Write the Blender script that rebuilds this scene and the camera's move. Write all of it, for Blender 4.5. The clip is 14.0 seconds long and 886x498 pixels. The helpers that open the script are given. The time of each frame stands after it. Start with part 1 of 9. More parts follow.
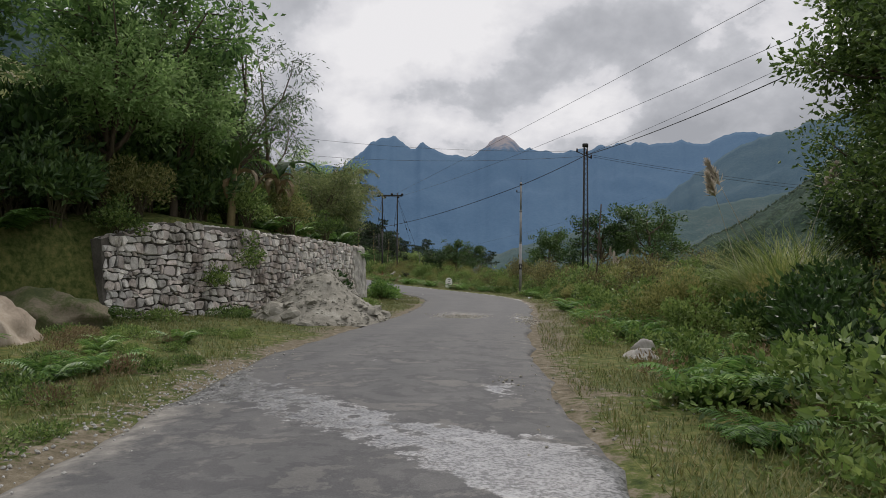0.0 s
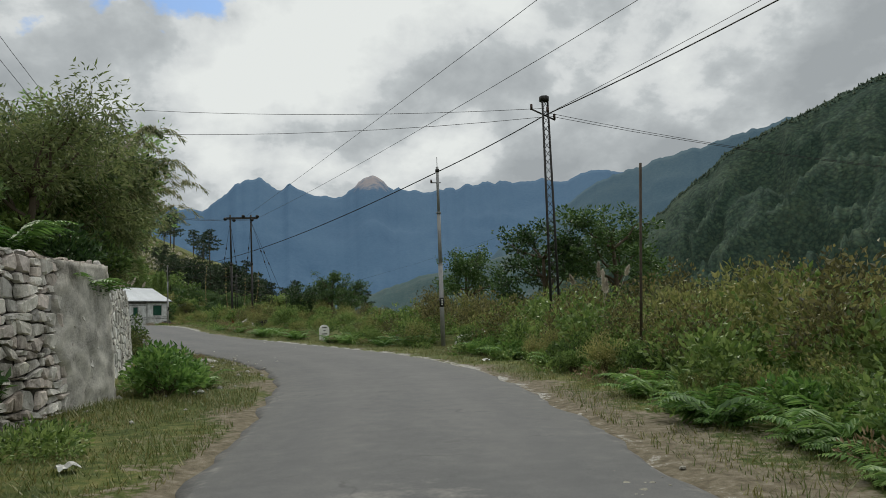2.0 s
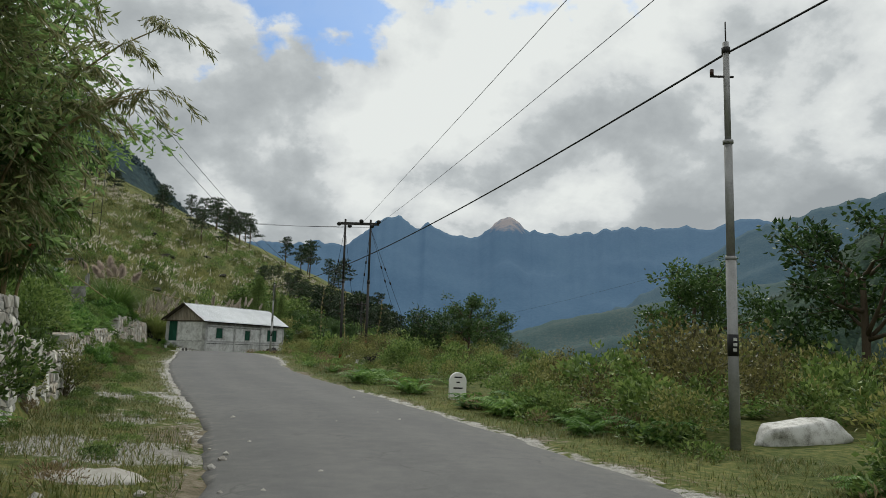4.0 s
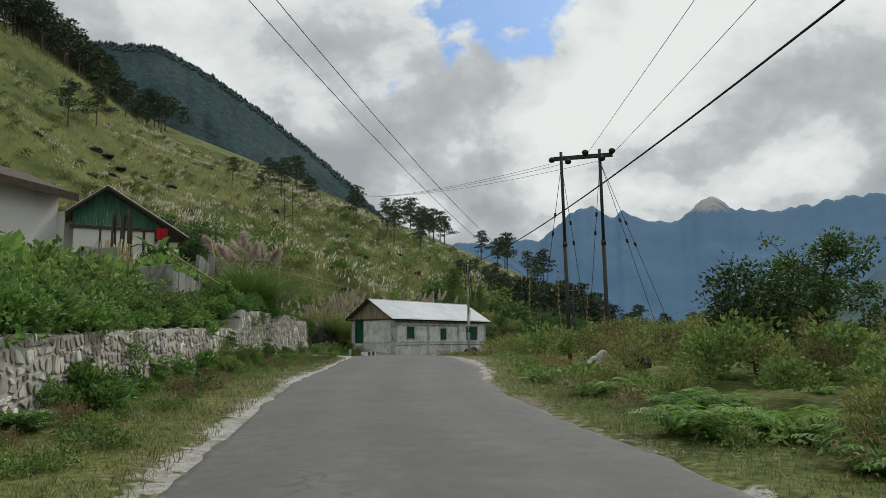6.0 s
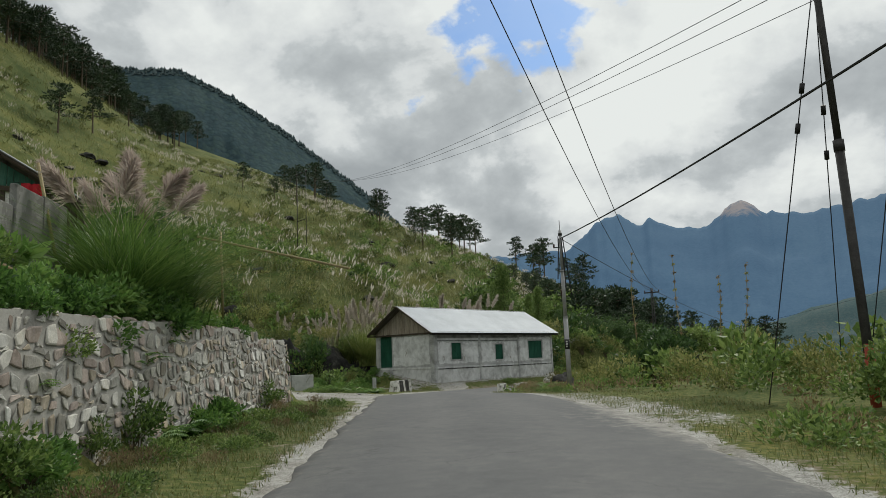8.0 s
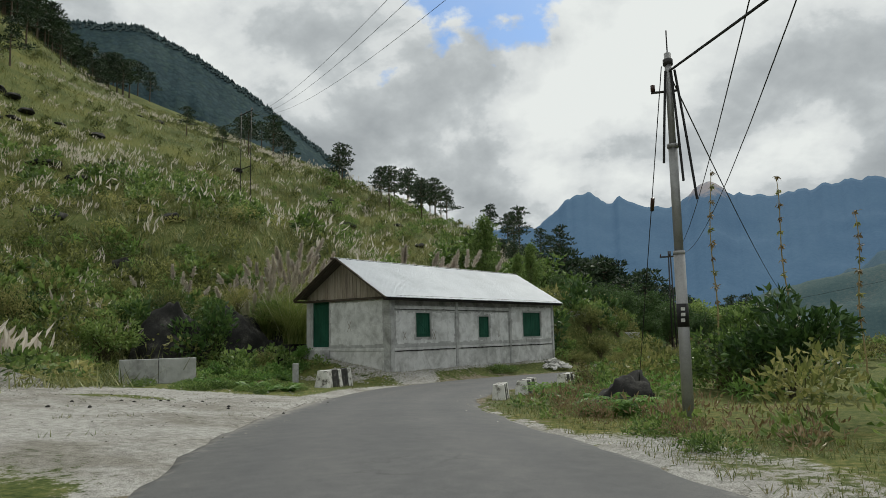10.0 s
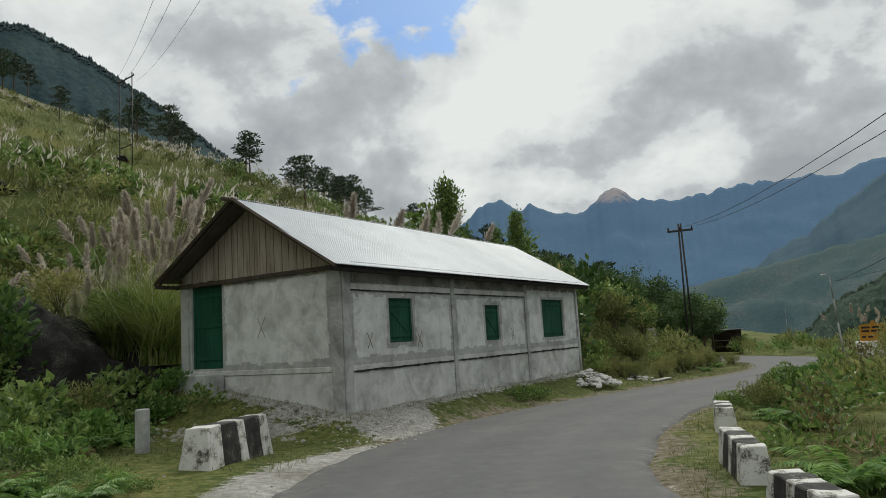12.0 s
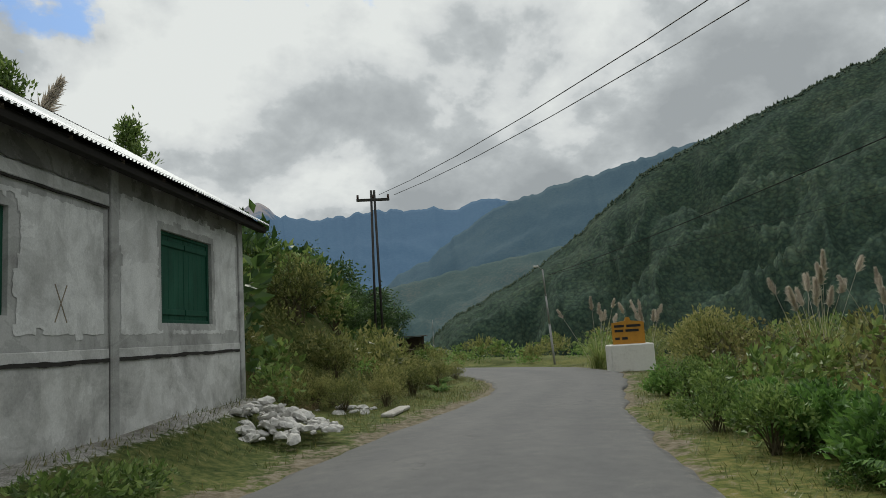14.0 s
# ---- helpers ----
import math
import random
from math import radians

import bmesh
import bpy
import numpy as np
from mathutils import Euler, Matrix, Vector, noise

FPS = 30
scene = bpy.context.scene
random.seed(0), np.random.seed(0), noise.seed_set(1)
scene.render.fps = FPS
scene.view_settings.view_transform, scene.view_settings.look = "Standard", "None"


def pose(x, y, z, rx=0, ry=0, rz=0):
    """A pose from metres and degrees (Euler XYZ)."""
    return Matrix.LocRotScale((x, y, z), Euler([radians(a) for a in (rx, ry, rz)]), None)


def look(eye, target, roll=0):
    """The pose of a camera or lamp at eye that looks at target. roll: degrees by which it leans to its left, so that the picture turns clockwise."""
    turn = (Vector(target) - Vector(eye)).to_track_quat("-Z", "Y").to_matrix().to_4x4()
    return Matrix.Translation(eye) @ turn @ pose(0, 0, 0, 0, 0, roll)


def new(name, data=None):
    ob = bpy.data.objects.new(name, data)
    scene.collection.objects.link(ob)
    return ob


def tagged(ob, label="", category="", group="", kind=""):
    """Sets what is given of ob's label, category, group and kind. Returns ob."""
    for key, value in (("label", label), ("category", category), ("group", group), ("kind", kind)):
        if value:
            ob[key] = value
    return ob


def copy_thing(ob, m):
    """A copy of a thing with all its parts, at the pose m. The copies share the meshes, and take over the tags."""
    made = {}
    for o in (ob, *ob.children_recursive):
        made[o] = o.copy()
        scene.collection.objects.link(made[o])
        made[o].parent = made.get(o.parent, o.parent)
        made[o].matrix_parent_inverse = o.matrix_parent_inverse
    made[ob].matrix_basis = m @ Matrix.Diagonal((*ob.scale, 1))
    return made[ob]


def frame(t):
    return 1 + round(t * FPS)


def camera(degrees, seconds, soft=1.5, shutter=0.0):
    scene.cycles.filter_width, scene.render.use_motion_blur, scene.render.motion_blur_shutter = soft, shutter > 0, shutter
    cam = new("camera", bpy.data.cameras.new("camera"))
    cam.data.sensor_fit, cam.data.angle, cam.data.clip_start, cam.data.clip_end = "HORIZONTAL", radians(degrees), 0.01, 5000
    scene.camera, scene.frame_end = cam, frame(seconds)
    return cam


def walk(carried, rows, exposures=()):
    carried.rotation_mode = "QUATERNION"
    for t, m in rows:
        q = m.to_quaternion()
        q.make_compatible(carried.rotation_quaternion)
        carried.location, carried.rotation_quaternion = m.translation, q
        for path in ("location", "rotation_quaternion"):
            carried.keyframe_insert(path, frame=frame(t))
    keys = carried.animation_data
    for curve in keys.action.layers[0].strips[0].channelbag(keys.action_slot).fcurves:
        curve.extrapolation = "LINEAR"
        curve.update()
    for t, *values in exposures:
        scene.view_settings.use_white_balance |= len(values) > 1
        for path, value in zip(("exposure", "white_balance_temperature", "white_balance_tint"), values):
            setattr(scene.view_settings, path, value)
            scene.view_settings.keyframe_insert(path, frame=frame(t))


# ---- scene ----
cam = camera(63.7, 14.0, soft=0.4)
# seconds, eye, target, roll
PATH = [
    (0, (-0.229, 2.077, 1.367), (-0.232, 4.076, 1.425), 0.6),
    (0.5, (-0.692, 6.18, 1.368), (-0.581, 8.176, 1.421), -0.3),
    (1, (-0.752, 10.307, 1.392), (-0.533, 12.293, 1.477), -1.1),
    (1.5, (-0.567, 14.844, 1.431), (-0.259, 16.816, 1.556), -1.9),
    (2, (-0.244, 19.152, 1.371), (0.111, 21.113, 1.537), -2.0),
    (2.5, (0.003, 22.786, 1.46), (0.314, 24.749, 1.681), -2.0),
    (3, (0.089, 26.54, 1.381), (0.303, 28.512, 1.637), -0.6),
    (3.5, (0.113, 30.246, 1.351), (0.225, 32.224, 1.622), 0.6),
    (4, (-0.203, 34.069, 1.36), (-0.221, 36.049, 1.643), 1.9),
    (4.2, (-0.457, 35.622, 1.362), (-0.547, 37.599, 1.652), 2.5),
    (6.3, (-4.419, 51.484, 1.376), (-5.009, 53.377, 1.644), -1.1),
    (6.5, (-5.059, 53.025, 1.412), (-5.669, 54.909, 1.687), -1.3),
    (7, (-6.891, 57.032, 1.527), (-7.551, 58.896, 1.827), -1.8),
    (7.5, (-8.732, 61.236, 1.722), (-9.42, 63.089, 2.025), -1.7),
    (8, (-10.14, 65.062, 1.854), (-10.757, 66.939, 2.163), -2.3),
    (8.2, (-10.657, 66.593, 1.859), (-11.232, 68.483, 2.173), -2.0),
    (10.3, (-15.667, 81.597, 2.092), (-16.209, 83.509, 2.319), -1.2),
    (10.5, (-16.465, 83.059, 2.112), (-17.034, 84.963, 2.341), -1.2),
    (11, (-18.086, 86.388, 2.209), (-18.698, 88.273, 2.476), -1.2),
    (11.5, (-19.418, 89.742, 2.091), (-19.923, 91.66, 2.35), -2.2),
    (12, (-20.461, 92.929, 1.916), (-20.765, 94.89, 2.167), -3.4),
    (12.5, (-21.027, 96.087, 1.744), (-21.086, 98.067, 2.015), -3.8),
    (13, (-21.396, 99.527, 1.571), (-21.19, 101.501, 1.818), -3.9),
    (13.5, (-21.261, 103.09, 1.452), (-20.828, 105.027, 1.696), -4.4),
    (14, (-20.626, 106.894, 1.406), (-19.955, 108.763, 1.643), -3.4),
]
walk(cam, [(t, look(eye, target, roll)) for t, eye, target, roll in PATH],
     [(0, 0.0, 6500, 13), (0.5, -0.14, 6500, 10), (1, -0.1, 6500, 8), (2, -0.04, 6500, 4.5), (11.5, 0.0, 6500, 4), (13, -0.1, 6500, 4), (14, -0.08, 6500, 4)])

# ---- light ----
SUN_AZ, SUN_EL = radians(12), radians(48)      # azimuth east of +y, elevation


def node(nt, kind, ins=(), operation="", data_type=""):
    """Adds a node and links or sets its inputs."""
    n = nt.nodes.new(kind)
    if operation:
        n.operation = operation
    if data_type:
        n.data_type = data_type
    for k, v in dict(ins).items():
        if isinstance(v, bpy.types.NodeSocket):
            nt.links.new(v, n.inputs[k])
        else:
            n.inputs[k].default_value = v
    return n


def ramp(nt, fac, stops):
    n = node(nt, "ShaderNodeValToRGB", {0: fac})
    e = n.color_ramp.elements
    while len(e) < len(stops):
        e.new(0.5)
    for el, (p, c) in zip(e, stops):
        el.position = p
        el.color = (*c, 1) if len(c) == 3 else c
    return n.outputs[0]


def make_world():
    w = bpy.data.worlds.new("overcast_sky")
    scene.world = w
    w.use_nodes = True
    nt = w.node_tree
    nt.nodes.clear()
    sky = node(nt, "ShaderNodeTexSky")
    sky.sky_type, sky.sun_disc, sky.sun_elevation, sky.sun_rotation = "NISHITA", False, SUN_EL, SUN_AZ
    blue = node(nt, "ShaderNodeVectorMath", {0: sky.outputs[0], 1: (0.085, 0.108, 0.138)}, operation="MULTIPLY").outputs[0]
    co = node(nt, "ShaderNodeTexCoord").outputs["Generated"]
    sep = node(nt, "ShaderNodeSeparateXYZ", {0: co})
    up = node(nt, "ShaderNodeMath", {0: sep.outputs[2], 1: 0.0}, operation="MAXIMUM").outputs[0]
    den = node(nt, "ShaderNodeMath", {0: up, 1: 0.60}, operation="ADD").outputs[0]
    px = node(nt, "ShaderNodeMath", {0: sep.outputs[0], 1: den}, operation="DIVIDE").outputs[0]
    py = node(nt, "ShaderNodeMath", {0: sep.outputs[1], 1: den}, operation="DIVIDE").outputs[0]
    flat = node(nt, "ShaderNodeCombineXYZ", {0: px, 1: py, 2: 3.7}).outputs[0]
    shade = node(nt, "ShaderNodeTexNoise", {"Vector": flat, "Scale": 4.6, "Detail": 11.0, "Roughness": 0.56, "Distortion": 0.1}).outputs[0]
    warp = node(nt, "ShaderNodeTexNoise", {"Vector": flat, "Scale": 7.5, "Detail": 8.0, "Roughness": 0.55}).outputs[0]
    # thick bright cloud ahead, greyer bellies low down and to the east
    off = node(nt, "ShaderNodeMath", {0: px, 1: -0.02}, operation="ADD").outputs[0]
    off = node(nt, "ShaderNodeMath", {0: off}, operation="ABSOLUTE").outputs[0]
    off = node(nt, "ShaderNodeMath", {0: off, 1: 0.55}, operation="MINIMUM").outputs[0]
    grey = node(nt, "ShaderNodeMath", {0: off, 1: -0.31, 2: 0.052}, operation="MULTIPLY_ADD").outputs[0]
    low = node(nt, "ShaderNodeMath", {0: up, 1: 0.5, 2: grey}, operation="MULTIPLY_ADD").outputs[0]
    shade = node(nt, "ShaderNodeMath", {0: shade, 1: low}, operation="ADD").outputs[0]
    cloud = ramp(nt, shade, [(0.44, (0.42, 0.44, 0.47)), (0.54, (0.53, 0.55, 0.58)), (0.59, (0.62, 0.64, 0.67)), (0.63, (0.78, 0.79, 0.815)), (0.74, (0.95, 0.955, 0.96))])
    # a torn gap of blue over the hill and a thin one beside it
    cover = None
    for gx, gy, sx, sy, r in ((-0.225, 0.905, 1.0, 0.55, 0.02), (-0.142, 0.853, 1.6, 0.5, 0.02), (0.113, 0.84, 2.4, 0.5, 0.01)):
        gap = node(nt, "ShaderNodeVectorMath", {0: flat, 1: (gx, gy, 3.7)}, operation="SUBTRACT").outputs[0]
        gap = node(nt, "ShaderNodeVectorMath", {0: gap, 1: (1 / sx, 1 / sy, 1)}, operation="MULTIPLY").outputs[0]
        gap = node(nt, "ShaderNodeVectorMath", {0: gap}, operation="LENGTH").outputs["Value"]
        gap = node(nt, "ShaderNodeMath", {0: warp, 1: -0.6, 2: gap}, operation="MULTIPLY_ADD").outputs[0]
        gap = node(nt, "ShaderNodeMath", {0: gap, 1: 0.3 - r}, operation="ADD").outputs[0]
        one = ramp(nt, gap, [(0.0, (0.05, 0.05, 0.05)), (0.045, (1, 1, 1))])
        cover = one if cover is None else node(nt, "ShaderNodeMath", {0: cover, 1: one}, operation="MULTIPLY").outputs[0]
    mixed = node(nt, "ShaderNodeMix", data_type="RGBA")
    nt.links.new(cover, mixed.inputs["Factor"])
    nt.links.new(blue, mixed.inputs["A"])
    nt.links.new(cloud, mixed.inputs["B"])
    bg = node(nt, "ShaderNodeBackground", {0: mixed.outputs["Result"], 1: 0.86})
    nt.links.new(bg.outputs[0], node(nt, "ShaderNodeOutputWorld").inputs[0])


make_world()
sun_data = bpy.data.lights.new("sun", "SUN")
sun_data.energy, sun_data.angle, sun_data.color = 1.75, radians(14), (1.0, 0.95, 0.87)
sun = new("sun", sun_data)
way = Vector((math.sin(SUN_AZ) * math.cos(SUN_EL), math.cos(SUN_AZ) * math.cos(SUN_EL), math.sin(SUN_EL)))
sun.matrix_world = look(way * 100, (0, 0, 0))
scene.view_settings.exposure = 0.0

# ---- materials ----
def material(name, stops, scale=6.0, fine=60.0, rough=0.85, bump=0.3, depth=0.02, metal=0.0, spec=0.3, stretch=(1, 1, 1), space="Object", mixfine=0.35):
    """Two scales of noise through a colour ramp, with relief."""
    m = bpy.data.materials.new(name)
    m.use_nodes = True
    nt = m.node_tree
    b = nt.nodes["Principled BSDF"]
    co = node(nt, "ShaderNodeTexCoord").outputs[space]
    co = node(nt, "ShaderNodeMapping", {0: co, 3: stretch}).outputs[0]
    a = node(nt, "ShaderNodeTexNoise", {"Vector": co, "Scale": scale, "Detail": 5.0, "Roughness": 0.6}).outputs[0]
    f = node(nt, "ShaderNodeTexNoise", {"Vector": co, "Scale": fine, "Detail": 4.0, "Roughness": 0.7}).outputs[0]
    mixed = node(nt, "ShaderNodeMix", {0: mixfine, 2: a, 3: f}).outputs[0]
    nt.links.new(ramp(nt, mixed, stops), b.inputs["Base Color"])
    b.inputs["Roughness"].default_value = rough
    b.inputs["Metallic"].default_value = metal
    b.inputs["Specular IOR Level"].default_value = spec
    bp = node(nt, "ShaderNodeBump", {"Strength": bump, "Distance": depth, "Height": mixed})
    nt.links.new(bp.outputs[0], b.inputs["Normal"])
    return m


def two(c, k=0.7, j=1.25):
    """A dark, a middle and a light stop of one colour."""
    return [(0.32, tuple(v * k for v in c)), (0.5, c), (0.68, tuple(min(1, v * j) for v in c))]


def leaf_material(name, dark, mid, light, trans=0.25, rough=0.5, patch_scale=1.6):
    m = bpy.data.materials.new(name)
    m.use_nodes = True
    nt = m.node_tree
    b = nt.nodes["Principled BSDF"]
    geo = node(nt, "ShaderNodeNewGeometry")
    inf = node(nt, "ShaderNodeObjectInfo")
    co = node(nt, "ShaderNodeTexCoord").outputs["Object"]
    patch = node(nt, "ShaderNodeTexNoise", {"Vector": co, "Scale": patch_scale, "Detail": 4.0}).outputs[0]
    s = node(nt, "ShaderNodeMath", {0: geo.outputs["Random Per Island"], 1: 0.5, 2: 0.0}, operation="MULTIPLY_ADD").outputs[0]
    s = node(nt, "ShaderNodeMath", {0: patch, 1: 0.5, 2: s}, operation="MULTIPLY_ADD").outputs[0]
    s = node(nt, "ShaderNodeMath", {0: inf.outputs["Random"], 1: 0.36, 2: s}, operation="MULTIPLY_ADD").outputs[0]
    col = ramp(nt, s, [(0.3, dark), (0.66, mid), (1.0, light)])
    nt.links.new(col, b.inputs["Base Color"])
    b.inputs["Roughness"].default_value = rough
    b.inputs["Specular IOR Level"].default_value = 0.5
    tr = node(nt, "ShaderNodeBsdfTranslucent", {0: col})
    mx = node(nt, "ShaderNodeMixShader", {0: trans, 1: b.outputs[0], 2: tr.outputs[0]})
    nt.links.new(mx.outputs[0], nt.nodes["Material Output"].inputs[0])
    return m


def plain(name, c, rough=0.6, metal=0.0, scale=9.0, k=0.75, bump=0.1):
    return material(name, two(c, k), scale, scale * 9, rough, bump, 0.01, metal)


M = {}
M["leaf_dark"] = leaf_material("leaf_dark", (0.015, 0.038, 0.011), (0.05, 0.105, 0.027), (0.12, 0.20, 0.055))
M["leaf_green"] = leaf_material("leaf_green", (0.028, 0.058, 0.014), (0.125, 0.205, 0.048), (0.30, 0.39, 0.12), 0.35)
M["leaf_tree"] = leaf_material("leaf_tree", (0.06, 0.125, 0.04), (0.19, 0.32, 0.10), (0.36, 0.50, 0.20), 0.6)
M["leaf_fresh"] = leaf_material("leaf_fresh", (0.045, 0.105, 0.024), (0.13, 0.255, 0.055), (0.27, 0.41, 0.11), 0.38)
M["leaf_olive"] = leaf_material("leaf_olive", (0.052, 0.074, 0.023), (0.195, 0.22, 0.065), (0.42, 0.39, 0.16), 0.42)
M["leaf_hill"] = leaf_material("leaf_hill", (0.075, 0.095, 0.03), (0.24, 0.265, 0.08), (0.47, 0.44, 0.185), 0.42)
M["leaf_cane"] = leaf_material("leaf_cane", (0.06, 0.088, 0.028), (0.165, 0.2, 0.068), (0.42, 0.40, 0.22), 0.4)
M["leaf_feather"] = leaf_material("leaf_feather", (0.06, 0.085, 0.03), (0.165, 0.215, 0.075), (0.34, 0.37, 0.16), 0.45)
M["leaf_tip"] = leaf_material("leaf_tip", (0.06, 0.06, 0.024), (0.2, 0.185, 0.068), (0.4, 0.35, 0.15), 0.4)
M["leaf_dry"] = leaf_material("leaf_dry", (0.09, 0.06, 0.03), (0.21, 0.15, 0.075), (0.36, 0.28, 0.16), 0.15)
M["blade_green"] = leaf_material("blade_green", (0.07, 0.115, 0.025), (0.19, 0.26, 0.065), (0.40, 0.42, 0.16), 0.42)
M["blade_fresh"] = leaf_material("blade_fresh", (0.04, 0.09, 0.018), (0.115, 0.215, 0.045), (0.25, 0.35, 0.10), 0.3)
M["blade_verge"] = leaf_material("blade_verge", (0.042, 0.07, 0.016), (0.12, 0.155, 0.04), (0.24, 0.215, 0.08))
M["blade_hill"] = leaf_material("blade_hill", (0.07, 0.098, 0.028), (0.205, 0.225, 0.074), (0.42, 0.39, 0.18), patch_scale=0.13)
M["plume"] = leaf_material("plume", (0.38, 0.33, 0.28), (0.60, 0.54, 0.465), (0.80, 0.745, 0.67), 0.35)
M["plume_rose"] = leaf_material("plume_rose", (0.34, 0.265, 0.235), (0.54, 0.45, 0.40), (0.72, 0.635, 0.57), 0.5)
M["needle"] = leaf_material("needle", (0.012, 0.027, 0.012), (0.027, 0.054, 0.022), (0.06, 0.094, 0.04), 0.1)
M["bark"] = material("bark", two((0.11, 0.085, 0.06)), 5, 40, 0.9, 0.6, 0.02, stretch=(1, 1, 0.25))
M["stem"] = plain("stem", (0.10, 0.085, 0.05), 0.85)
M["bamboo"] = plain("bamboo", (0.30, 0.24, 0.12), 0.6)
def plaster(name, light, mid, dark):
    """Hand-trowelled render: sharp-edged skim patches, damp clouds, fine grit."""
    m = material(name, two(mid), 2.0, 26, 0.92, 0.4, 0.008)
    nt = m.node_tree
    b = nt.nodes["Principled BSDF"]
    co = node(nt, "ShaderNodeTexCoord").outputs["Object"]
    n1 = node(nt, "ShaderNodeTexNoise", {"Vector": co, "Scale": 0.85, "Detail": 10.0, "Roughness": 0.66, "Distortion": 0.7}).outputs[0]
    n2 = node(nt, "ShaderNodeTexNoise", {"Vector": co, "Scale": 2.3, "Detail": 8.0, "Roughness": 0.6, "Distortion": 0.4}).outputs[0]
    st = node(nt, "ShaderNodeMapping", {0: co, 3: (5, 5, 0.5)}).outputs[0]
    n3 = node(nt, "ShaderNodeTexNoise", {"Vector": st, "Scale": 1.0, "Detail": 6.0, "Roughness": 0.6}).outputs[0]
    n4 = node(nt, "ShaderNodeTexNoise", {"Vector": co, "Scale": 45.0, "Detail": 4.0, "Roughness": 0.7}).outputs[0]
    base = ramp(nt, n1, [(0.36, dark), (0.45, mid), (0.497, mid), (0.505, light), (0.66, light)])
    cloud = ramp(nt, n2, [(0.36, (0.8, 0.8, 0.79)), (0.5, (1, 1, 1)), (0.64, (1.1, 1.1, 1.1))])
    streak = ramp(nt, n3, [(0.34, (0.93, 0.929, 0.925)), (0.5, (1, 1, 1))])
    grit = ramp(nt, n4, [(0.3, (0.86, 0.86, 0.86)), (0.7, (1.1, 1.1, 1.1))])
    for k in (cloud, streak, grit):
        mx = node(nt, "ShaderNodeMix", {"Factor": 1.0, "A": base, "B": k}, data_type="RGBA")
        mx.blend_type = "MULTIPLY"
        base = mx.outputs["Result"]
    nt.links.new(base, b.inputs["Base Color"])
    return m


M["render_wall"] = plaster("cement_render", (0.69, 0.695, 0.69), (0.61, 0.615, 0.61), (0.47, 0.474, 0.466))
M["render_grey"] = plaster("bare_cement", (0.47, 0.474, 0.466), (0.39, 0.393, 0.386), (0.28, 0.28, 0.272))
M["render_mid"] = plaster("stained_cement", (0.62, 0.622, 0.612), (0.53, 0.532, 0.522), (0.38, 0.38, 0.37))
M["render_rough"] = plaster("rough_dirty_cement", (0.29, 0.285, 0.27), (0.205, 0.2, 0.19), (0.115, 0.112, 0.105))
M["joint"] = plain("dark_joint", (0.035, 0.033, 0.03), 0.95)
M["scratch"] = plain("brown_scratch", (0.24, 0.205, 0.155), 0.95)
M["stone"] = material("field_stone", [(0.3, (0.16, 0.14, 0.13)), (0.48, (0.36, 0.335, 0.315)), (0.68, (0.55, 0.52, 0.50))], 4, 45, 0.9, 0.5, 0.015)
M["mortar"] = material("mossy_mortar", [(0.3, (0.045, 0.042, 0.035)), (0.5, (0.12, 0.11, 0.095)), (0.7, (0.22, 0.205, 0.185))], 2.2, 25, 0.95, 0.5, 0.02)
M["mortar_bed"] = material("bedding_mortar", [(0.3, (0.27, 0.255, 0.235)), (0.48, (0.42, 0.405, 0.375)), (0.7, (0.55, 0.535, 0.505))], 1.1, 30, 0.95, 0.6, 0.02)
M["mortar_light"] = material("grey_mortar", [(0.3, (0.24, 0.235, 0.22)), (0.5, (0.40, 0.392, 0.372)), (0.7, (0.53, 0.52, 0.50))], 2.2, 25, 0.95, 0.5, 0.02)
M["white_stone"] = material("broken_white_stone", [(0.3, (0.30, 0.29, 0.27)), (0.5, (0.52, 0.51, 0.49)), (0.7, (0.70, 0.69, 0.67))], 3, 30, 0.9, 0.6, 0.02)
M["rubble"] = material("pale_rubble", [(0.3, (0.16, 0.15, 0.125)), (0.5, (0.31, 0.295, 0.25)), (0.7, (0.48, 0.46, 0.405))], 3, 40, 0.92, 0.9, 0.06)
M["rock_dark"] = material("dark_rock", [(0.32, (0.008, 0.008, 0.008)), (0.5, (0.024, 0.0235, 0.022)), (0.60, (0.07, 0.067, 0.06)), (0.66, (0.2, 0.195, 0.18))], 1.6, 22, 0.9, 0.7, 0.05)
M["rock_pale"] = material("pale_rock", [(0.3, (0.22, 0.20, 0.18)), (0.5, (0.40, 0.385, 0.355)), (0.7, (0.58, 0.565, 0.535))], 1.8, 16, 0.9, 0.7, 0.04)
M["green_paint"] = material("green_paint", [(0.25, (0.006, 0.035, 0.022)), (0.5, (0.010, 0.072, 0.044)), (0.8, (0.03, 0.13, 0.085))], 3, 40, 0.6, 0.15, 0.006, stretch=(1, 1, 0.3))
M["plank"] = material("weathered_plank", [(0.28, (0.13, 0.105, 0.08)), (0.48, (0.30, 0.255, 0.205)), (0.7, (0.46, 0.41, 0.345))], 2.5, 30, 0.85, 0.4, 0.01, stretch=(3, 3, 0.3))
M["timber"] = material("dark_timber", two((0.07, 0.055, 0.042), 0.6, 1.5), 3, 30, 0.85, 0.4, 0.01)
M["roof_metal"] = material("zinc_sheet", [(0.3, (0.36, 0.385, 0.42)), (0.5, (0.45, 0.48, 0.52)), (0.7, (0.53, 0.56, 0.60))], 0.7, 12, 0.55, 0.05, 0.004, metal=0.15, spec=0.5)
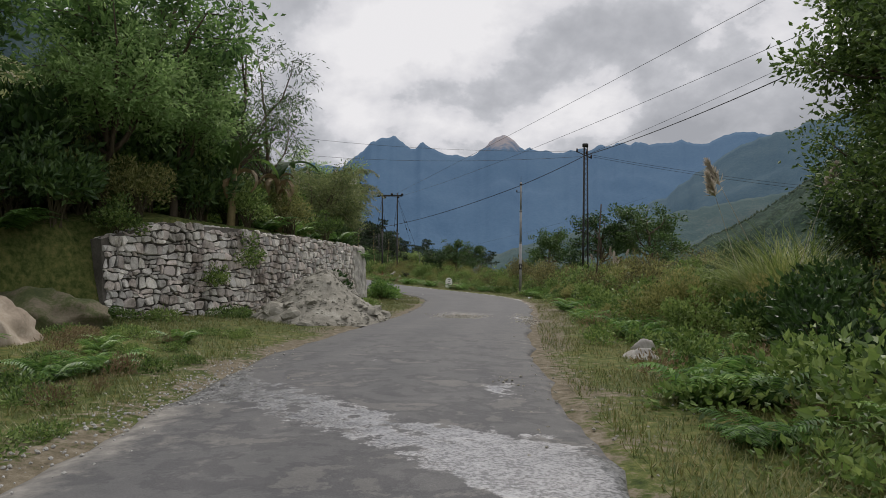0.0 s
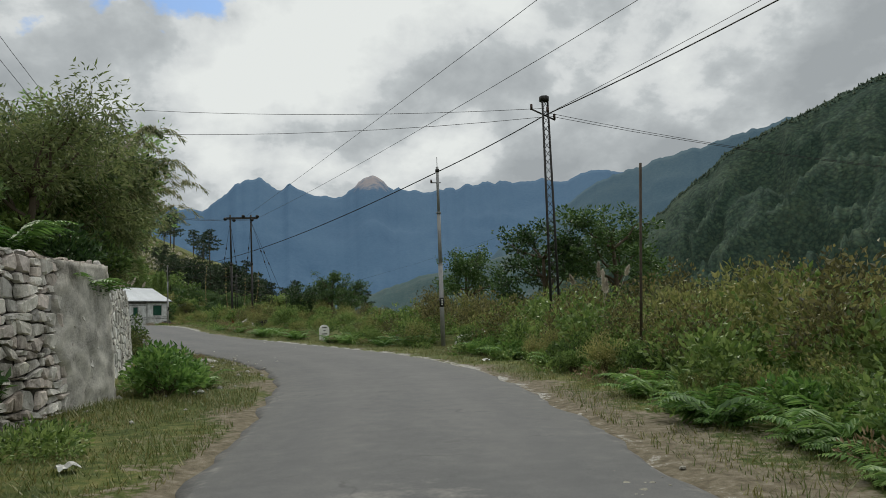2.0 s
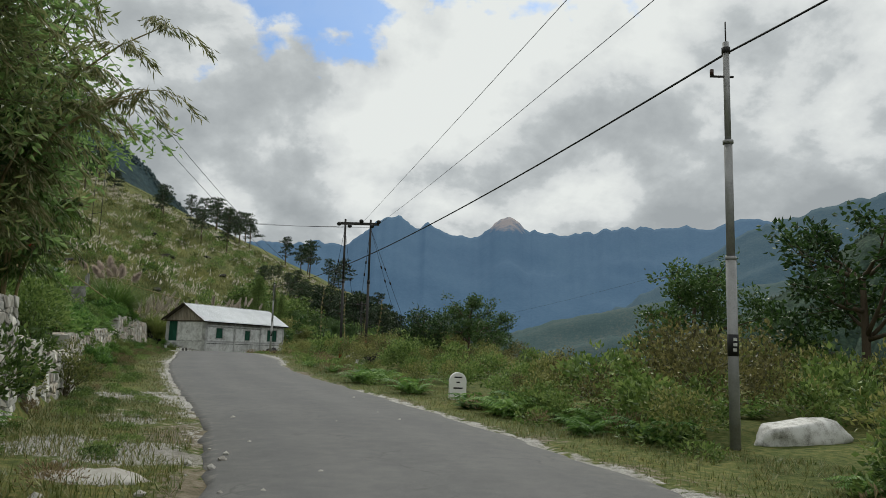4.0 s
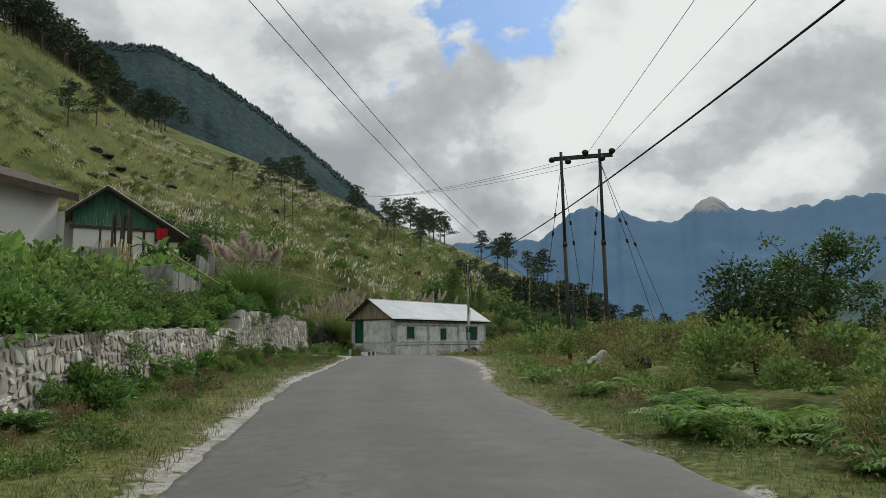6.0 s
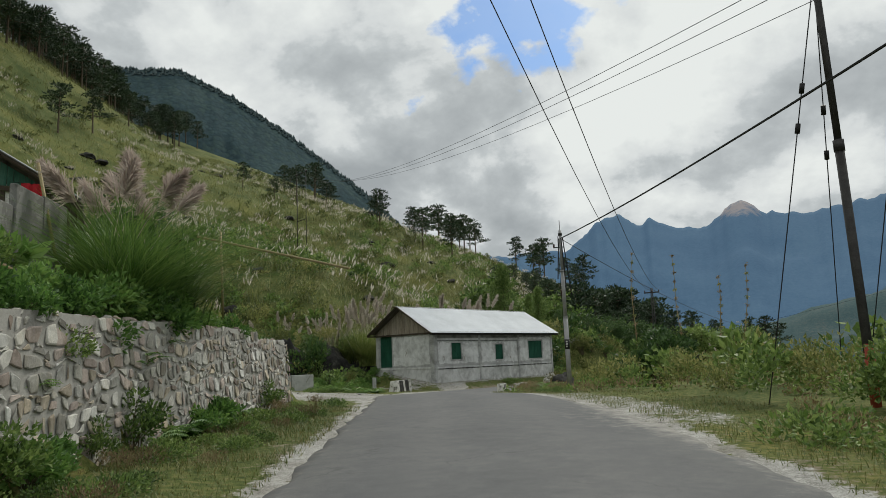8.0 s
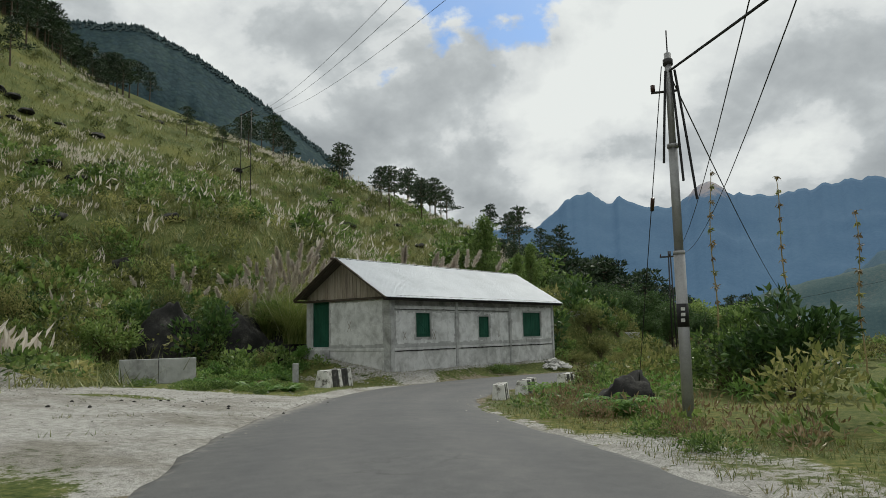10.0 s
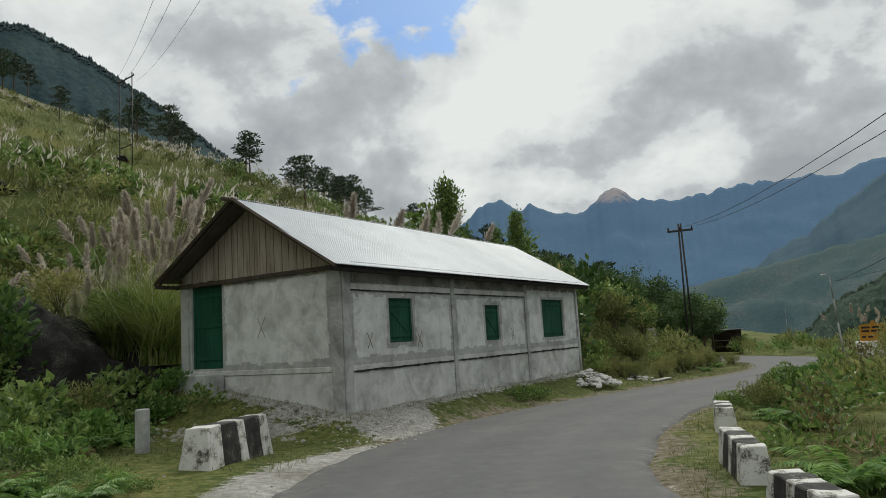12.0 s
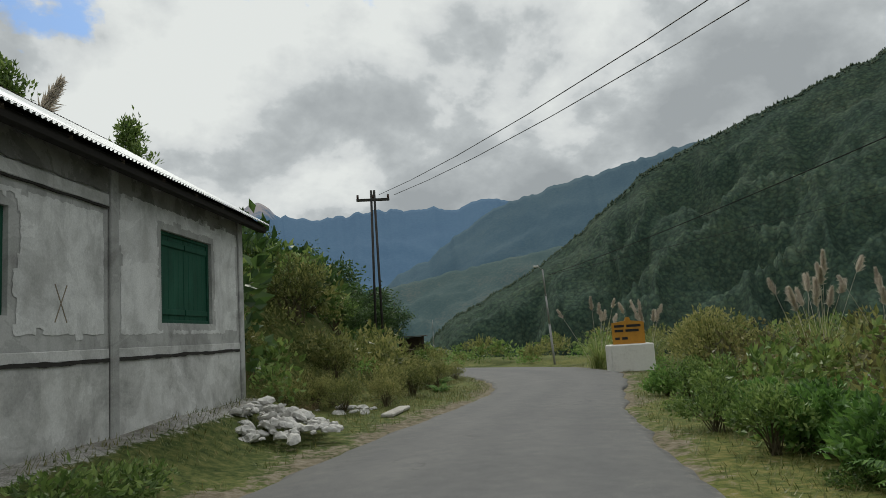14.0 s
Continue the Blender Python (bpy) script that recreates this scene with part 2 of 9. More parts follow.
# near-black: shade under the roof put in as colour
M["roof_under"] = plain("roof_shade_dark", (0.02, 0.018, 0.016), 0.95)
M["roof_old"] = material("rusty_sheet", two((0.10, 0.085, 0.075), 0.6, 1.5), 2, 20, 0.7, 0.2, 0.01, metal=0.2)
M["steel"] = material("grey_steel", two((0.30, 0.30, 0.30), 0.7, 1.2), 4, 40, 0.5, 0.1, 0.004, metal=0.3)
M["steel_dark"] = material("dark_steel", two((0.045, 0.043, 0.042), 0.6, 1.5), 5, 40, 0.6, 0.2, 0.005, metal=0.4)
M["red_oxide"] = plain("red_oxide_paint", (0.30, 0.055, 0.03), 0.7)
M["black"] = plain("black_paint", (0.016, 0.016, 0.017), 0.6)
M["wire"] = plain("black_cable", (0.018, 0.018, 0.02), 0.6)
M["ceramic"] = plain("dark_ceramic", (0.05, 0.025, 0.018), 0.3)
M["white_paint"] = material("chalky_white_paint", [(0.30, (0.12, 0.115, 0.10)), (0.42, (0.40, 0.39, 0.37)), (0.53, (0.66, 0.655, 0.64)), (0.75, (0.78, 0.78, 0.77))], 5, 50, 0.8, 0.3, 0.008)
M["black_paint"] = material("worn_black_paint", [(0.3, (0.02, 0.02, 0.02)), (0.55, (0.045, 0.045, 0.043)), (0.78, (0.20, 0.195, 0.185))], 6, 50, 0.8, 0.3, 0.008)
M["limewash"] = material("limewashed_wall", [(0.25, (0.45, 0.44, 0.41)), (0.45, (0.66, 0.65, 0.62)), (0.7, (0.75, 0.745, 0.72))], 0.9, 14, 0.85, 0.2, 0.006)
M["yellow_board"] = material("ochre_board", two((0.42, 0.20, 0.025), 0.7, 1.15), 3, 30, 0.6, 0.05)
M["red_cloth"] = plain("red_cloth", (0.42, 0.02, 0.03), 0.9)
M["blue_plastic"] = plain("blue_plastic", (0.03, 0.12, 0.35), 0.5)


# ---- building helpers ----
def np_mesh(name, V, F, mats, smooth=False, index=None):
    """A mesh from arrays; F holds triangles or quads."""
    V, F = np.asarray(V, np.float32), np.asarray(F, np.int32)
    me = bpy.data.meshes.new(name)
    n, k = F.shape
    me.vertices.add(len(V))
    me.vertices.foreach_set("co", V.ravel())
    me.loops.add(n * k)
    me.loops.foreach_set("vertex_index", F.ravel())
    me.polygons.add(n)
    me.polygons.foreach_set("loop_start", np.arange(n, dtype=np.int32) * k)
    me.polygons.foreach_set("loop_total", np.full(n, k, np.int32))
    for m in (mats if isinstance(mats, (list, tuple)) else [mats]):
        me.materials.append(m)
    if index is not None:
        me.polygons.foreach_set("material_index", np.asarray(index, np.int32))
    me.polygons.foreach_set("use_smooth", np.full(n, smooth, bool))
    me.update(calc_edges=True)
    return me


def under(ob, parent, label=""):
    if parent is not None:
        ob.parent = parent
    if label:
        ob["label"] = label
    return ob


def npart(name, V, F, mats, parent=None, label="", smooth=False):
    return under(new(name, np_mesh(name, V, F, mats, smooth)), parent, label)


def part(name, bm, mat, parent=None, label="", smooth=False):
    """Links a bmesh as one mesh object under a thing or a part."""
    me = bpy.data.meshes.new(name)
    bm.to_mesh(me)
    bm.free()
    for m in (mat if isinstance(mat, (list, tuple)) else [mat]):
        me.materials.append(m)
    if smooth:
        me.polygons.foreach_set("use_smooth", np.full(len(me.polygons), True))
    return under(new(name, me), parent, label)


def thing(name, m, label, category, group="", kind=""):
    e = new(name)
    e.empty_display_size = 0.2
    e.matrix_basis = m
    return tagged(e, label, category, group, kind)


def box(bm, lo, hi, bevel=0.0, m=None):
    """A box between two corners, with bevelled edges."""
    lo, hi = Vector(lo), Vector(hi)
    r = bmesh.ops.create_cube(bm, size=1)
    vs = r["verts"]
    for v in vs:
        v.co = Vector(((lo[i] + hi[i]) / 2 + v.co[i] * (hi[i] - lo[i])) for i in range(3))
    if bevel:
        es = list({e for v in vs for e in v.link_edges})
        out = bmesh.ops.bevel(bm, geom=es, offset=bevel, segments=1, affect="EDGES")
        vs = out["verts"]
    if m is not None:
        bmesh.ops.transform(bm, matrix=m, verts=list(set(vs)))
    return vs


def one_box(lo, hi, bevel=0.0):
    bm = bmesh.new()
    box(bm, lo, hi, bevel)
    return bm


def tube(points, radii, sides=8, cap=True):
    """Vertices and quads of a tube through points."""
    P = np.asarray(points, float)
    R = np.broadcast_to(np.asarray(radii, float), (len(P),))
    T = np.gradient(P, axis=0)
    T /= np.linalg.norm(T, axis=1)[:, None] + 1e-9
    ref = np.where(np.abs(T[:, 2:3]) > 0.9, np.array([[1.0, 0, 0]]), np.array([[0, 0, 1.0]]))
    A = np.cross(T, ref)
    A /= np.linalg.norm(A, axis=1)[:, None] + 1e-9
    B = np.cross(T, A)
    a = np.linspace(0, 2 * np.pi, sides, endpoint=False)
    V = P[:, None] + R[:, None, None] * (np.cos(a)[None, :, None] * A[:, None] + np.sin(a)[None, :, None] * B[:, None])
    n = len(P)
    i = np.arange(n - 1)[:, None] * sides
    j = np.arange(sides)[None, :]
    F = np.stack([i + j, i + (j + 1) % sides, i + sides + (j + 1) % sides, i + sides + j], -1).reshape(-1, 4)
    V = V.reshape(-1, 3)
    if cap:
        V = np.vstack([V, P[:1], P[-1:]])
        c0, c1 = n * sides, n * sides + 1
        j = np.arange(sides)
        F = np.vstack([F, np.stack([(j + 1) % sides, j, np.full(sides, c0), np.full(sides, c0)], -1)[:, [0, 1, 2, 2]],
                       np.stack([(n - 1) * sides + j, (n - 1) * sides + (j + 1) % sides, np.full(sides, c1), np.full(sides, c1)], -1)])
    return V, F


def merged(pieces):
    Vs, Fs, k = [], [], 0
    for V, F in pieces:
        Vs.append(V)
        Fs.append(np.asarray(F) + k)
        k += len(V)
    return np.vstack(Vs), np.vstack(Fs)


def tubes(list_of):
    """Joined tubes as triangles and quads made uniform: caps are folded quads, so split to triangles."""
    V, F = merged([tube(*a) for a in list_of])
    T = np.vstack([F[:, [0, 1, 2]], F[:, [0, 2, 3]]])
    keep = (T[:, 0] != T[:, 1]) & (T[:, 1] != T[:, 2]) & (T[:, 0] != T[:, 2])
    return V, T[keep]


def rod(name, points, radii, mat, parent=None, label="", sides=8):
    V, F = tubes([(points, radii, sides)])
    return npart(name, V, F, mat, parent, label, smooth=sides > 5)


def rock_mesh(name, size, mat, seed, sub=3, rough=0.28):
    """A lumpy stone of the given half sizes, its base at z = 0."""
    bm = bmesh.new()
    bmesh.ops.create_icosphere(bm, subdivisions=sub, radius=1)
    off = Vector((seed * 3.1, seed * 1.7, seed * 0.9))
    rr = random.Random(seed)
    planes = [(Vector((rr.gauss(0, 1), rr.gauss(0, 1), rr.gauss(0.2, 1))).normalized(), rr.uniform(0.62, 0.95)) for _ in range(16)]
    for v in bm.verts:
        q = v.co.copy()
        for pn, pd in planes:
            over = q.dot(pn) - pd
            if over > 0:
                q -= pn * over * 0.9
        v.co = q * 1.12
        k = 1 + rough * noise.noise(v.co * 1.2 + off) + rough * 0.5 * noise.noise(v.co * 3 + off) + rough * 0.3 * noise.noise(v.co * 6 + off) + rough * 0.2 * noise.noise(v.co * 13 + off)
        p = v.co * k
        v.co = Vector((p.x * size[0], p.y * size[1], max(p.z, -0.35) * size[2]))
    me = bpy.data.meshes.new(name)
    bm.to_mesh(me)
    bm.free()
    me.materials.append(mat)
    me.polygons.foreach_set("use_smooth", np.full(len(me.polygons), sub > 2))
    return me


# ---- the lie of the land ----
# road stations: y, left edge x, right edge x
ROAD = [(-60, -2.9, 1.0), (0, -2.8, 0.95), (8, -2.9, 0.95), (13, -3.0, 1.15), (18, -2.3, 1.65), (23, -1.5, 2.35), (28, -1.1, 2.95),
        (33.5, -1.0, 3.3), (37.2, -1.4, 3.0), (41.5, -2.6, 2.3), (46.5, -4.3, 0.75), (51.5, -6.4, -1.0), (57, -8.8, -3.3), (62.5, -11.1, -6.0),
        (67, -12.8, -7.7), (73, -14.8, -9.2), (79, -17.0, -10.9), (84, -18.7, -13.1), (89.5, -20.9, -16.0), (94, -22.4, -18.0),
        (98.8, -23.7, -19.3), (102.8, -24.2, -19.5), (106, -23.9, -18.9), (109.4, -22.9, -17.9), (113, -21.1, -16.0), (116.6, -18.7, -14.2),
        (120.2, -16.0, -12.0), (123.6, -13.5, -9.6), (127.5, -11.8, -7.2), (132, -10.9, -6.0), (136, -11.2, -6.6), (142, -13.0, -8.6), (150, -16.5, -12.0), (160, -22.0, -17.0)]
# road level along y
LEVEL = [(-60, 0.0), (45, 0.0), (52, 0.03), (58, 0.15), (66, 0.45), (82, 0.69), (87, 0.76), (93, 0.52), (99.5, 0.2), (107, 0.04), (120, -0.1), (140, -0.3), (160, -0.3)]
# foot of the hill, x at y
FOOT = [(-60, -7.5), (0, -7.5), (40, -8.0), (60, -15), (75, -23), (90, -28), (102, -31.5), (114, -32), (124, -23), (134, -17), (150, -20), (165, -18), (200, -3), (300, 14), (450, 20), (520, -20), (700, -200), (6000, -900)]
# back of the hill-side verge (wall faces and bank feet), x at y, and the height of the step behind it
BACK = [(-60, -7.6), (10, -8.0), (13.5, -9.0), (15.6, -8.6), (18.2, -7.2), (20.8, -5.7), (24, -4.7), (28.5, -3.9), (31.2, -3.45), (32.0, -4.6), (33.0, -4.6), (33.4, -4.0), (37, -4.5), (41, -5.4), (44.8, -6.5), (45.6, -6.9),
        (51, -8.9), (53.5, -10.3), (61, -13.5), (68.5, -16.2), (74.8, -18.1), (79.5, -19.6), (82.6, -20.4), (85, -26), (89, -31), (118, -31), (119.5, -22), (121, -18.6), (125, -15.4), (130, -13.6), (136, -13.8), (145, -17.5), (160, -25)]
STEP = [(-60, 1.0), (12, 1.0), (17, 2.0), (20, 2.35), (31, 2.2), (32, 1.4), (34, 1.9), (44, 1.7), (46, 1.3), (52, 1.2), (55, 1.2), (69, 1.25), (70.5, 1.95), (82, 1.6), (84, 0.3), (86, 0), (118, 0), (122, 1.7), (126, 2.4), (134, 2.2), (140, 1.2), (160, 1.0)]

TERRACE = [(-60, 0), (56, 0), (60, 0.9), (69, 1.15), (72, 1.35), (80, 1.5), (84, 0.3), (86, 0), (160, 0)]


def smooth_track(table, col):
    t = np.array(table, float)
    ys = np.arange(-60, 160.01, 0.5)
    xs = np.interp(ys, t[:, 0], t[:, col])
    k = np.hanning(11)
    xs = np.convolve(np.pad(xs, 5, mode="edge"), k / k.sum(), mode="valid")
    return ys, xs


YK, LEFT = smooth_track(ROAD, 1)
_, RIGHT = smooth_track(ROAD, 2)
_, FLAT = smooth_track(LEVEL, 1)


def pick(y, table):
    t = np.array(table, float)
    return np.interp(y, t[:, 0], t[:, 1])


def x_left(y):
    far = pick(y, FOOT) - 2.0
    return np.where(y < 160, np.interp(y, YK, LEFT), np.where(y < 185, LEFT[-1] + (far - LEFT[-1]) * (y - 160) / 25, far))


def x_right(y):
    return np.where(y < 160, np.interp(y, YK, RIGHT), x_left(y) + 4.5)


def road_z(y):
    return np.interp(y, YK, FLAT)


def sstep(a):
    a = np.clip(a, 0, 1)
    return a * a * (3 - 2 * a)


def wob(x, y, s, seed=0.0):
    """Cheap smooth variation from sines."""
    return (np.sin(x / s * 1.3 + seed) * np.cos(y / s * 1.1 - seed * 2) + 0.5 * np.sin(x / s * 2.7 - y / s * 2.1 + seed * 3) + 0.3 * np.sin(y / s * 5.3 + x / s * 3.9 + seed)) / 1.8


def ground_z(x, y):
    x, y = np.asarray(x, float), np.asarray(y, float)
    zr = road_z(y)
    l = (x_left(y) - x) * 0.9
    r = (x - x_right(y)) * 0.9
    v, st = (x_left(y) - pick(y, BACK)) * 0.9, pick(y, STEP)
    hill = np.maximum(0, pick(y, FOOT) - x)
    hn = 0.45 * hill * hill / (hill + 5.0) + 0.00012 * np.maximum(0, np.minimum(hill, 250) - 15) ** 2
    hn = hn + 0.0030 * np.clip(hill - 45, 0, 90) ** 2 * sstep((110 - (y + 0.9 * x)) / 90)
    hn = 900 * (1 - np.exp(-hn / 900)) + sstep(hill / 25) * (1.1 * wob(x, y, 11.0) + 3.0 * wob(x, y, 43.0, 1.3) * sstep(hill / 60))
    bank = 0.05 * np.clip(l, 0, v) + st * sstep((l - v - 0.2) / pick(y, [(-60, 0.3), (84, 0.3), (116, 3.2), (160, 3.2)])) + pick(y, [(-60, 0.16), (55, 0.16), (62, 0.03), (84, 0.03), (90, 0.16)]) * np.clip(l - v - 0.5, 0, 9) * sstep(st) + pick(y, TERRACE) * sstep((l - v - 0.6) / 3.0)
    zl = np.maximum(bank, hn * sstep((l - v) / 3.0)) + 0.05 * wob(x, y, 0.9) * sstep((l - 0.4) / 1.5)
    edge = pick(y, [(-60, 15), (60, 15), (80, 11), (100, 9), (125, 8), (160, 9), (6000, 20)])
    drop = np.maximum(0, r - edge)
    fall = -0.62 * drop * drop / (drop + 9.0)
    zright = -0.02 * np.clip(r, 0, 3) + 0.10 * sstep((r - 2.2) / 2.5) + 0.07 * wob(x, y, 1.3, 2.0) * sstep((r - 0.5) / 2) + np.maximum(fall, -170)
    z = np.where(l > 0, zl, np.where(r > 0, zright, -0.06))
    # the levelled strip round the house
    hx, hy = 0.3929 * (x + 25.02) + 0.9196 * (y - 107.77), -0.9196 * (x + 25.02) + 0.3929 * (y - 107.77)
    away = np.hypot(np.maximum(0, np.abs(hx - 6.67) - 6.67), np.maximum(0, np.abs(hy - 2.65) - 2.65))
    pad = sstep(1 - (away - 0.15) / 1.3)
    z = z * (1 - pad) + (0.47 + 0.15 * np.clip(hy, 0, 6) + 0.05 * wob(x, y, 0.7) - zr) * pad
    far = sstep((y - 640) / 500)
    return (zr + z) * (1 - far) - 170 * far


def stretch_axis(lo, hi, step, far_lo, far_hi, grow=1.12):
    a = list(np.arange(lo, hi + 1e-6, step))
    s, p = step, hi
    while p < far_hi:
        s *= grow
        p += s
        a.append(min(p, far_hi))
    s, p = step, lo
    while p > far_lo:
        s *= grow
        p -= s
        a.insert(0, max(p, far_lo))
    return np.array(a)


def sheet(xs, ys, zf):
    X, Y = np.meshgrid(xs, ys)
    V = np.stack([X.ravel(), Y.ravel(), zf(X, Y).ravel()], -1)
    nx, ny = len(xs), len(ys)
    i, j = np.meshgrid(np.arange(nx - 1), np.arange(ny - 1))
    a = (j * nx + i).ravel()
    return V, np.stack([a, a + 1, a + nx + 1, a + nx], -1)


def ground_material():
    m = bpy.data.materials.new("verge_soil_and_grass")
    m.use_nodes = True
    nt = m.node_tree
    b = nt.nodes["Principled BSDF"]
    co = node(nt, "ShaderNodeTexCoord").outputs["Object"]
    n1 = node(nt, "ShaderNodeTexNoise", {"Vector": co, "Scale": 0.55, "Detail": 8.0, "Roughness": 0.65}).outputs[0]
    n2 = node(nt, "ShaderNodeTexNoise", {"Vector": co, "Scale": 7.0, "Detail": 6.0, "Roughness": 0.7}).outputs[0]
    n3 = node(nt, "ShaderNodeTexNoise", {"Vector": co, "Scale": 60.0, "Detail": 3.0, "Roughness": 0.7}).outputs[0]
    grass = ramp(nt, n2, [(0.30, (0.028, 0.046, 0.012)), (0.47, (0.09, 0.115, 0.032)), (0.66, (0.2, 0.186, 0.07))])
    n0 = node(nt, "ShaderNodeTexNoise", {"Vector": co, "Scale": 0.09, "Detail": 6.0, "Roughness": 0.7}).outputs[0]
    drift = ramp(nt, n0, [(0.36, (0.45, 0.56, 0.42)), (0.5, (1, 1, 1)), (0.64, (1.3, 1.15, 1.05))])
    grass = node(nt, "ShaderNodeMix", {"Factor": 1.0, "A": grass, "B": drift}, data_type="RGBA")
    grass.blend_type = "MULTIPLY"
    grass = grass.outputs["Result"]
    soil = ramp(nt, n2, [(0.3, (0.085, 0.07, 0.046)), (0.5, (0.17, 0.145, 0.102)), (0.7, (0.29, 0.255, 0.20))])
    grit = ramp(nt, node(nt, "ShaderNodeMix", {0: 0.6, 2: n2, 3: n3}).outputs[0], [(0.36, (0.12, 0.115, 0.105)), (0.47, (0.29, 0.282, 0.262)), (0.60, (0.52, 0.51, 0.485))])
    damp = ramp(nt, n1, [(0.36, (0.66, 0.64, 0.6)), (0.47, (0.92, 0.91, 0.9)), (0.56, (1.05, 1.05, 1.05))])
    grit = node(nt, "ShaderNodeMix", {"Factor": 1.0, "A": grit, "B": damp}, data_type="RGBA")
    grit.blend_type = "MULTIPLY"
    grit = grit.outputs["Result"]
    at = node(nt, "ShaderNodeAttribute")
    at.attribute_name = "cover"
    sep = node(nt, "ShaderNodeSeparateColor", {0: at.outputs["Color"]})

    def edge(sock, amount=0.7):
        s = node(nt, "ShaderNodeMath", {0: n1, 1: amount, 2: sock}, operation="MULTIPLY_ADD").outputs[0]
        s = node(nt, "ShaderNodeMath", {0: n2, 1: 0.5, 2: s}, operation="MULTIPLY_ADD").outputs[0]
        s = node(nt, "ShaderNodeMath", {0: n3, 1: 0.2, 2: s}, operation="MULTIPLY_ADD").outputs[0]
        return ramp(nt, s, [(0.95, (0, 0, 0)), (1.12, (1, 1, 1))])

    c = node(nt, "ShaderNodeMix", {"Factor": edge(sep.outputs[0], 0.75), "A": grass, "B": soil}, data_type="RGBA").outputs["Result"]
    c = node(nt, "ShaderNodeMix", {"Factor": edge(sep.outputs[1], 0.5), "A": c, "B": grit}, data_type="RGBA").outputs["Result"]
    nt.links.new(c, b.inputs["Base Color"])
    b.inputs["Roughness"].default_value = 0.95
    b.inputs["Specular IOR Level"].default_value = 0.15
    h = node(nt, "ShaderNodeMix", {0: 0.5, 2: n2, 3: n3}).outputs[0]
    bp = node(nt, "ShaderNodeBump", {"Strength": 0.7, "Distance": 0.05, "Height": h})
    nt.links.new(bp.outputs[0], b.inputs["Normal"])
    return m


def set_cover(me, V):
    """Red: bare soil; green: pale grit along the road and on the turning place."""
    x, y = V[:, 0], V[:, 1]
    l, r = x_left(y) - x, x - x_right(y)
    soil = np.where(l > 0, 0.36, 0.30 + 0.35 * np.exp(-((y - 24) / 9) ** 2)) * np.exp(-np.maximum(0, np.where(l > 0, l, r)) / 1.1)
    grit = 0.8 * np.exp(-((y - 42.8) / 1.0) ** 2 - ((l - 1.1) / 1.5) ** 2) + 0.6 * np.exp(-((y - 46.5) / 1.3) ** 2 - ((l - 1.2) / 0.8) ** 2) + 0.75 * np.exp(-((y - 51) / 1.6) ** 2 - ((l - 1.0) / 1.3) ** 2)
    strip = np.clip(pick(y, [(0, 0.0), (40, 0.15), (50, 0.6), (85, 0.62), (92, 0.8), (103.5, 0.8), (107, 0.25), (125, 0.2), (160, 0.2)]), 0, 1)
    grit = np.where(l > -0.3, np.maximum(grit, strip * np.exp(-(np.maximum(l, 0) / pick(y, [(0, 0.55), (88, 0.55), (95, 1.3), (103, 1.0), (107, 0.5), (160, 0.5)])) ** 2)), grit)
    stripr = pick(y, [(0, 0.1), (16, 0.25), (22, 0.36), (34, 0.42), (42, 0.5), (55, 0.5), (64, 0.2), (70, 0.62), (90, 0.62), (97, 0.3), (160, 0.15)])
    grit = np.where(r > -0.3, stripr * np.exp(-(np.maximum(r, 0) / 0.5) ** 2), grit)
    place = sstep((y - 83) / 3) * sstep((100.0 - y) / 2.0) * sstep((l + 0.5) / 1) * sstep((pick(y, [(80, 6), (90, 13), (106, 14)]) - l) / 2)
    lay = sstep((y - 76) / 3) * sstep((92 - y) / 3) * sstep((r + .5) / 1) * sstep((2.6 - r) / 1)
    grit = np.maximum(grit, np.maximum(0.53 * place - 0.4 * np.exp(-((x + 27.2) / 1.7) ** 2 - ((y - 94.6) / 0.5) ** 2), 0.42 * lay))
    hx, hy = 0.3929 * (x + 25.02) + 0.9196 * (y - 107.77), -0.9196 * (x + 25.02) + 0.3929 * (y - 107.77)
    away = np.hypot(np.maximum(0, np.abs(hx - 6.67) - 6.67), np.maximum(0, np.abs(hy - 2.65) - 2.65))
    grit = np.maximum(grit, 0.62 * sstep(1 - away / 1.0))
    grit = np.maximum(grit, 0.75 * np.exp(-((x + 24.0) / 1.0) ** 2 - ((y - 108.2) / 1.7) ** 2) + 0.6 * np.exp(-((x + 27.0) / 1.6) ** 2 - ((y - 107.0) / 0.9) ** 2))
    at = me.attributes.new("cover", "FLOAT_COLOR", "POINT")
    at.data.foreach_set("color", np.stack([soil, grit, 0 * x, 0 * x + 1], -1).astype(np.float32).ravel())


V, F = sheet(stretch_axis(-46, 16, 0.4, -4500, 4500), stretch_axis(-4, 150, 0.5, -700, 4600), ground_z)
ground_mesh = np_mesh("ground", V, F, ground_material(), smooth=True)
set_cover(ground_mesh, V)
ground = tagged(new("ground", ground_mesh), "grassy hillside and verge falling away into the valley", "ground", kind="structure")


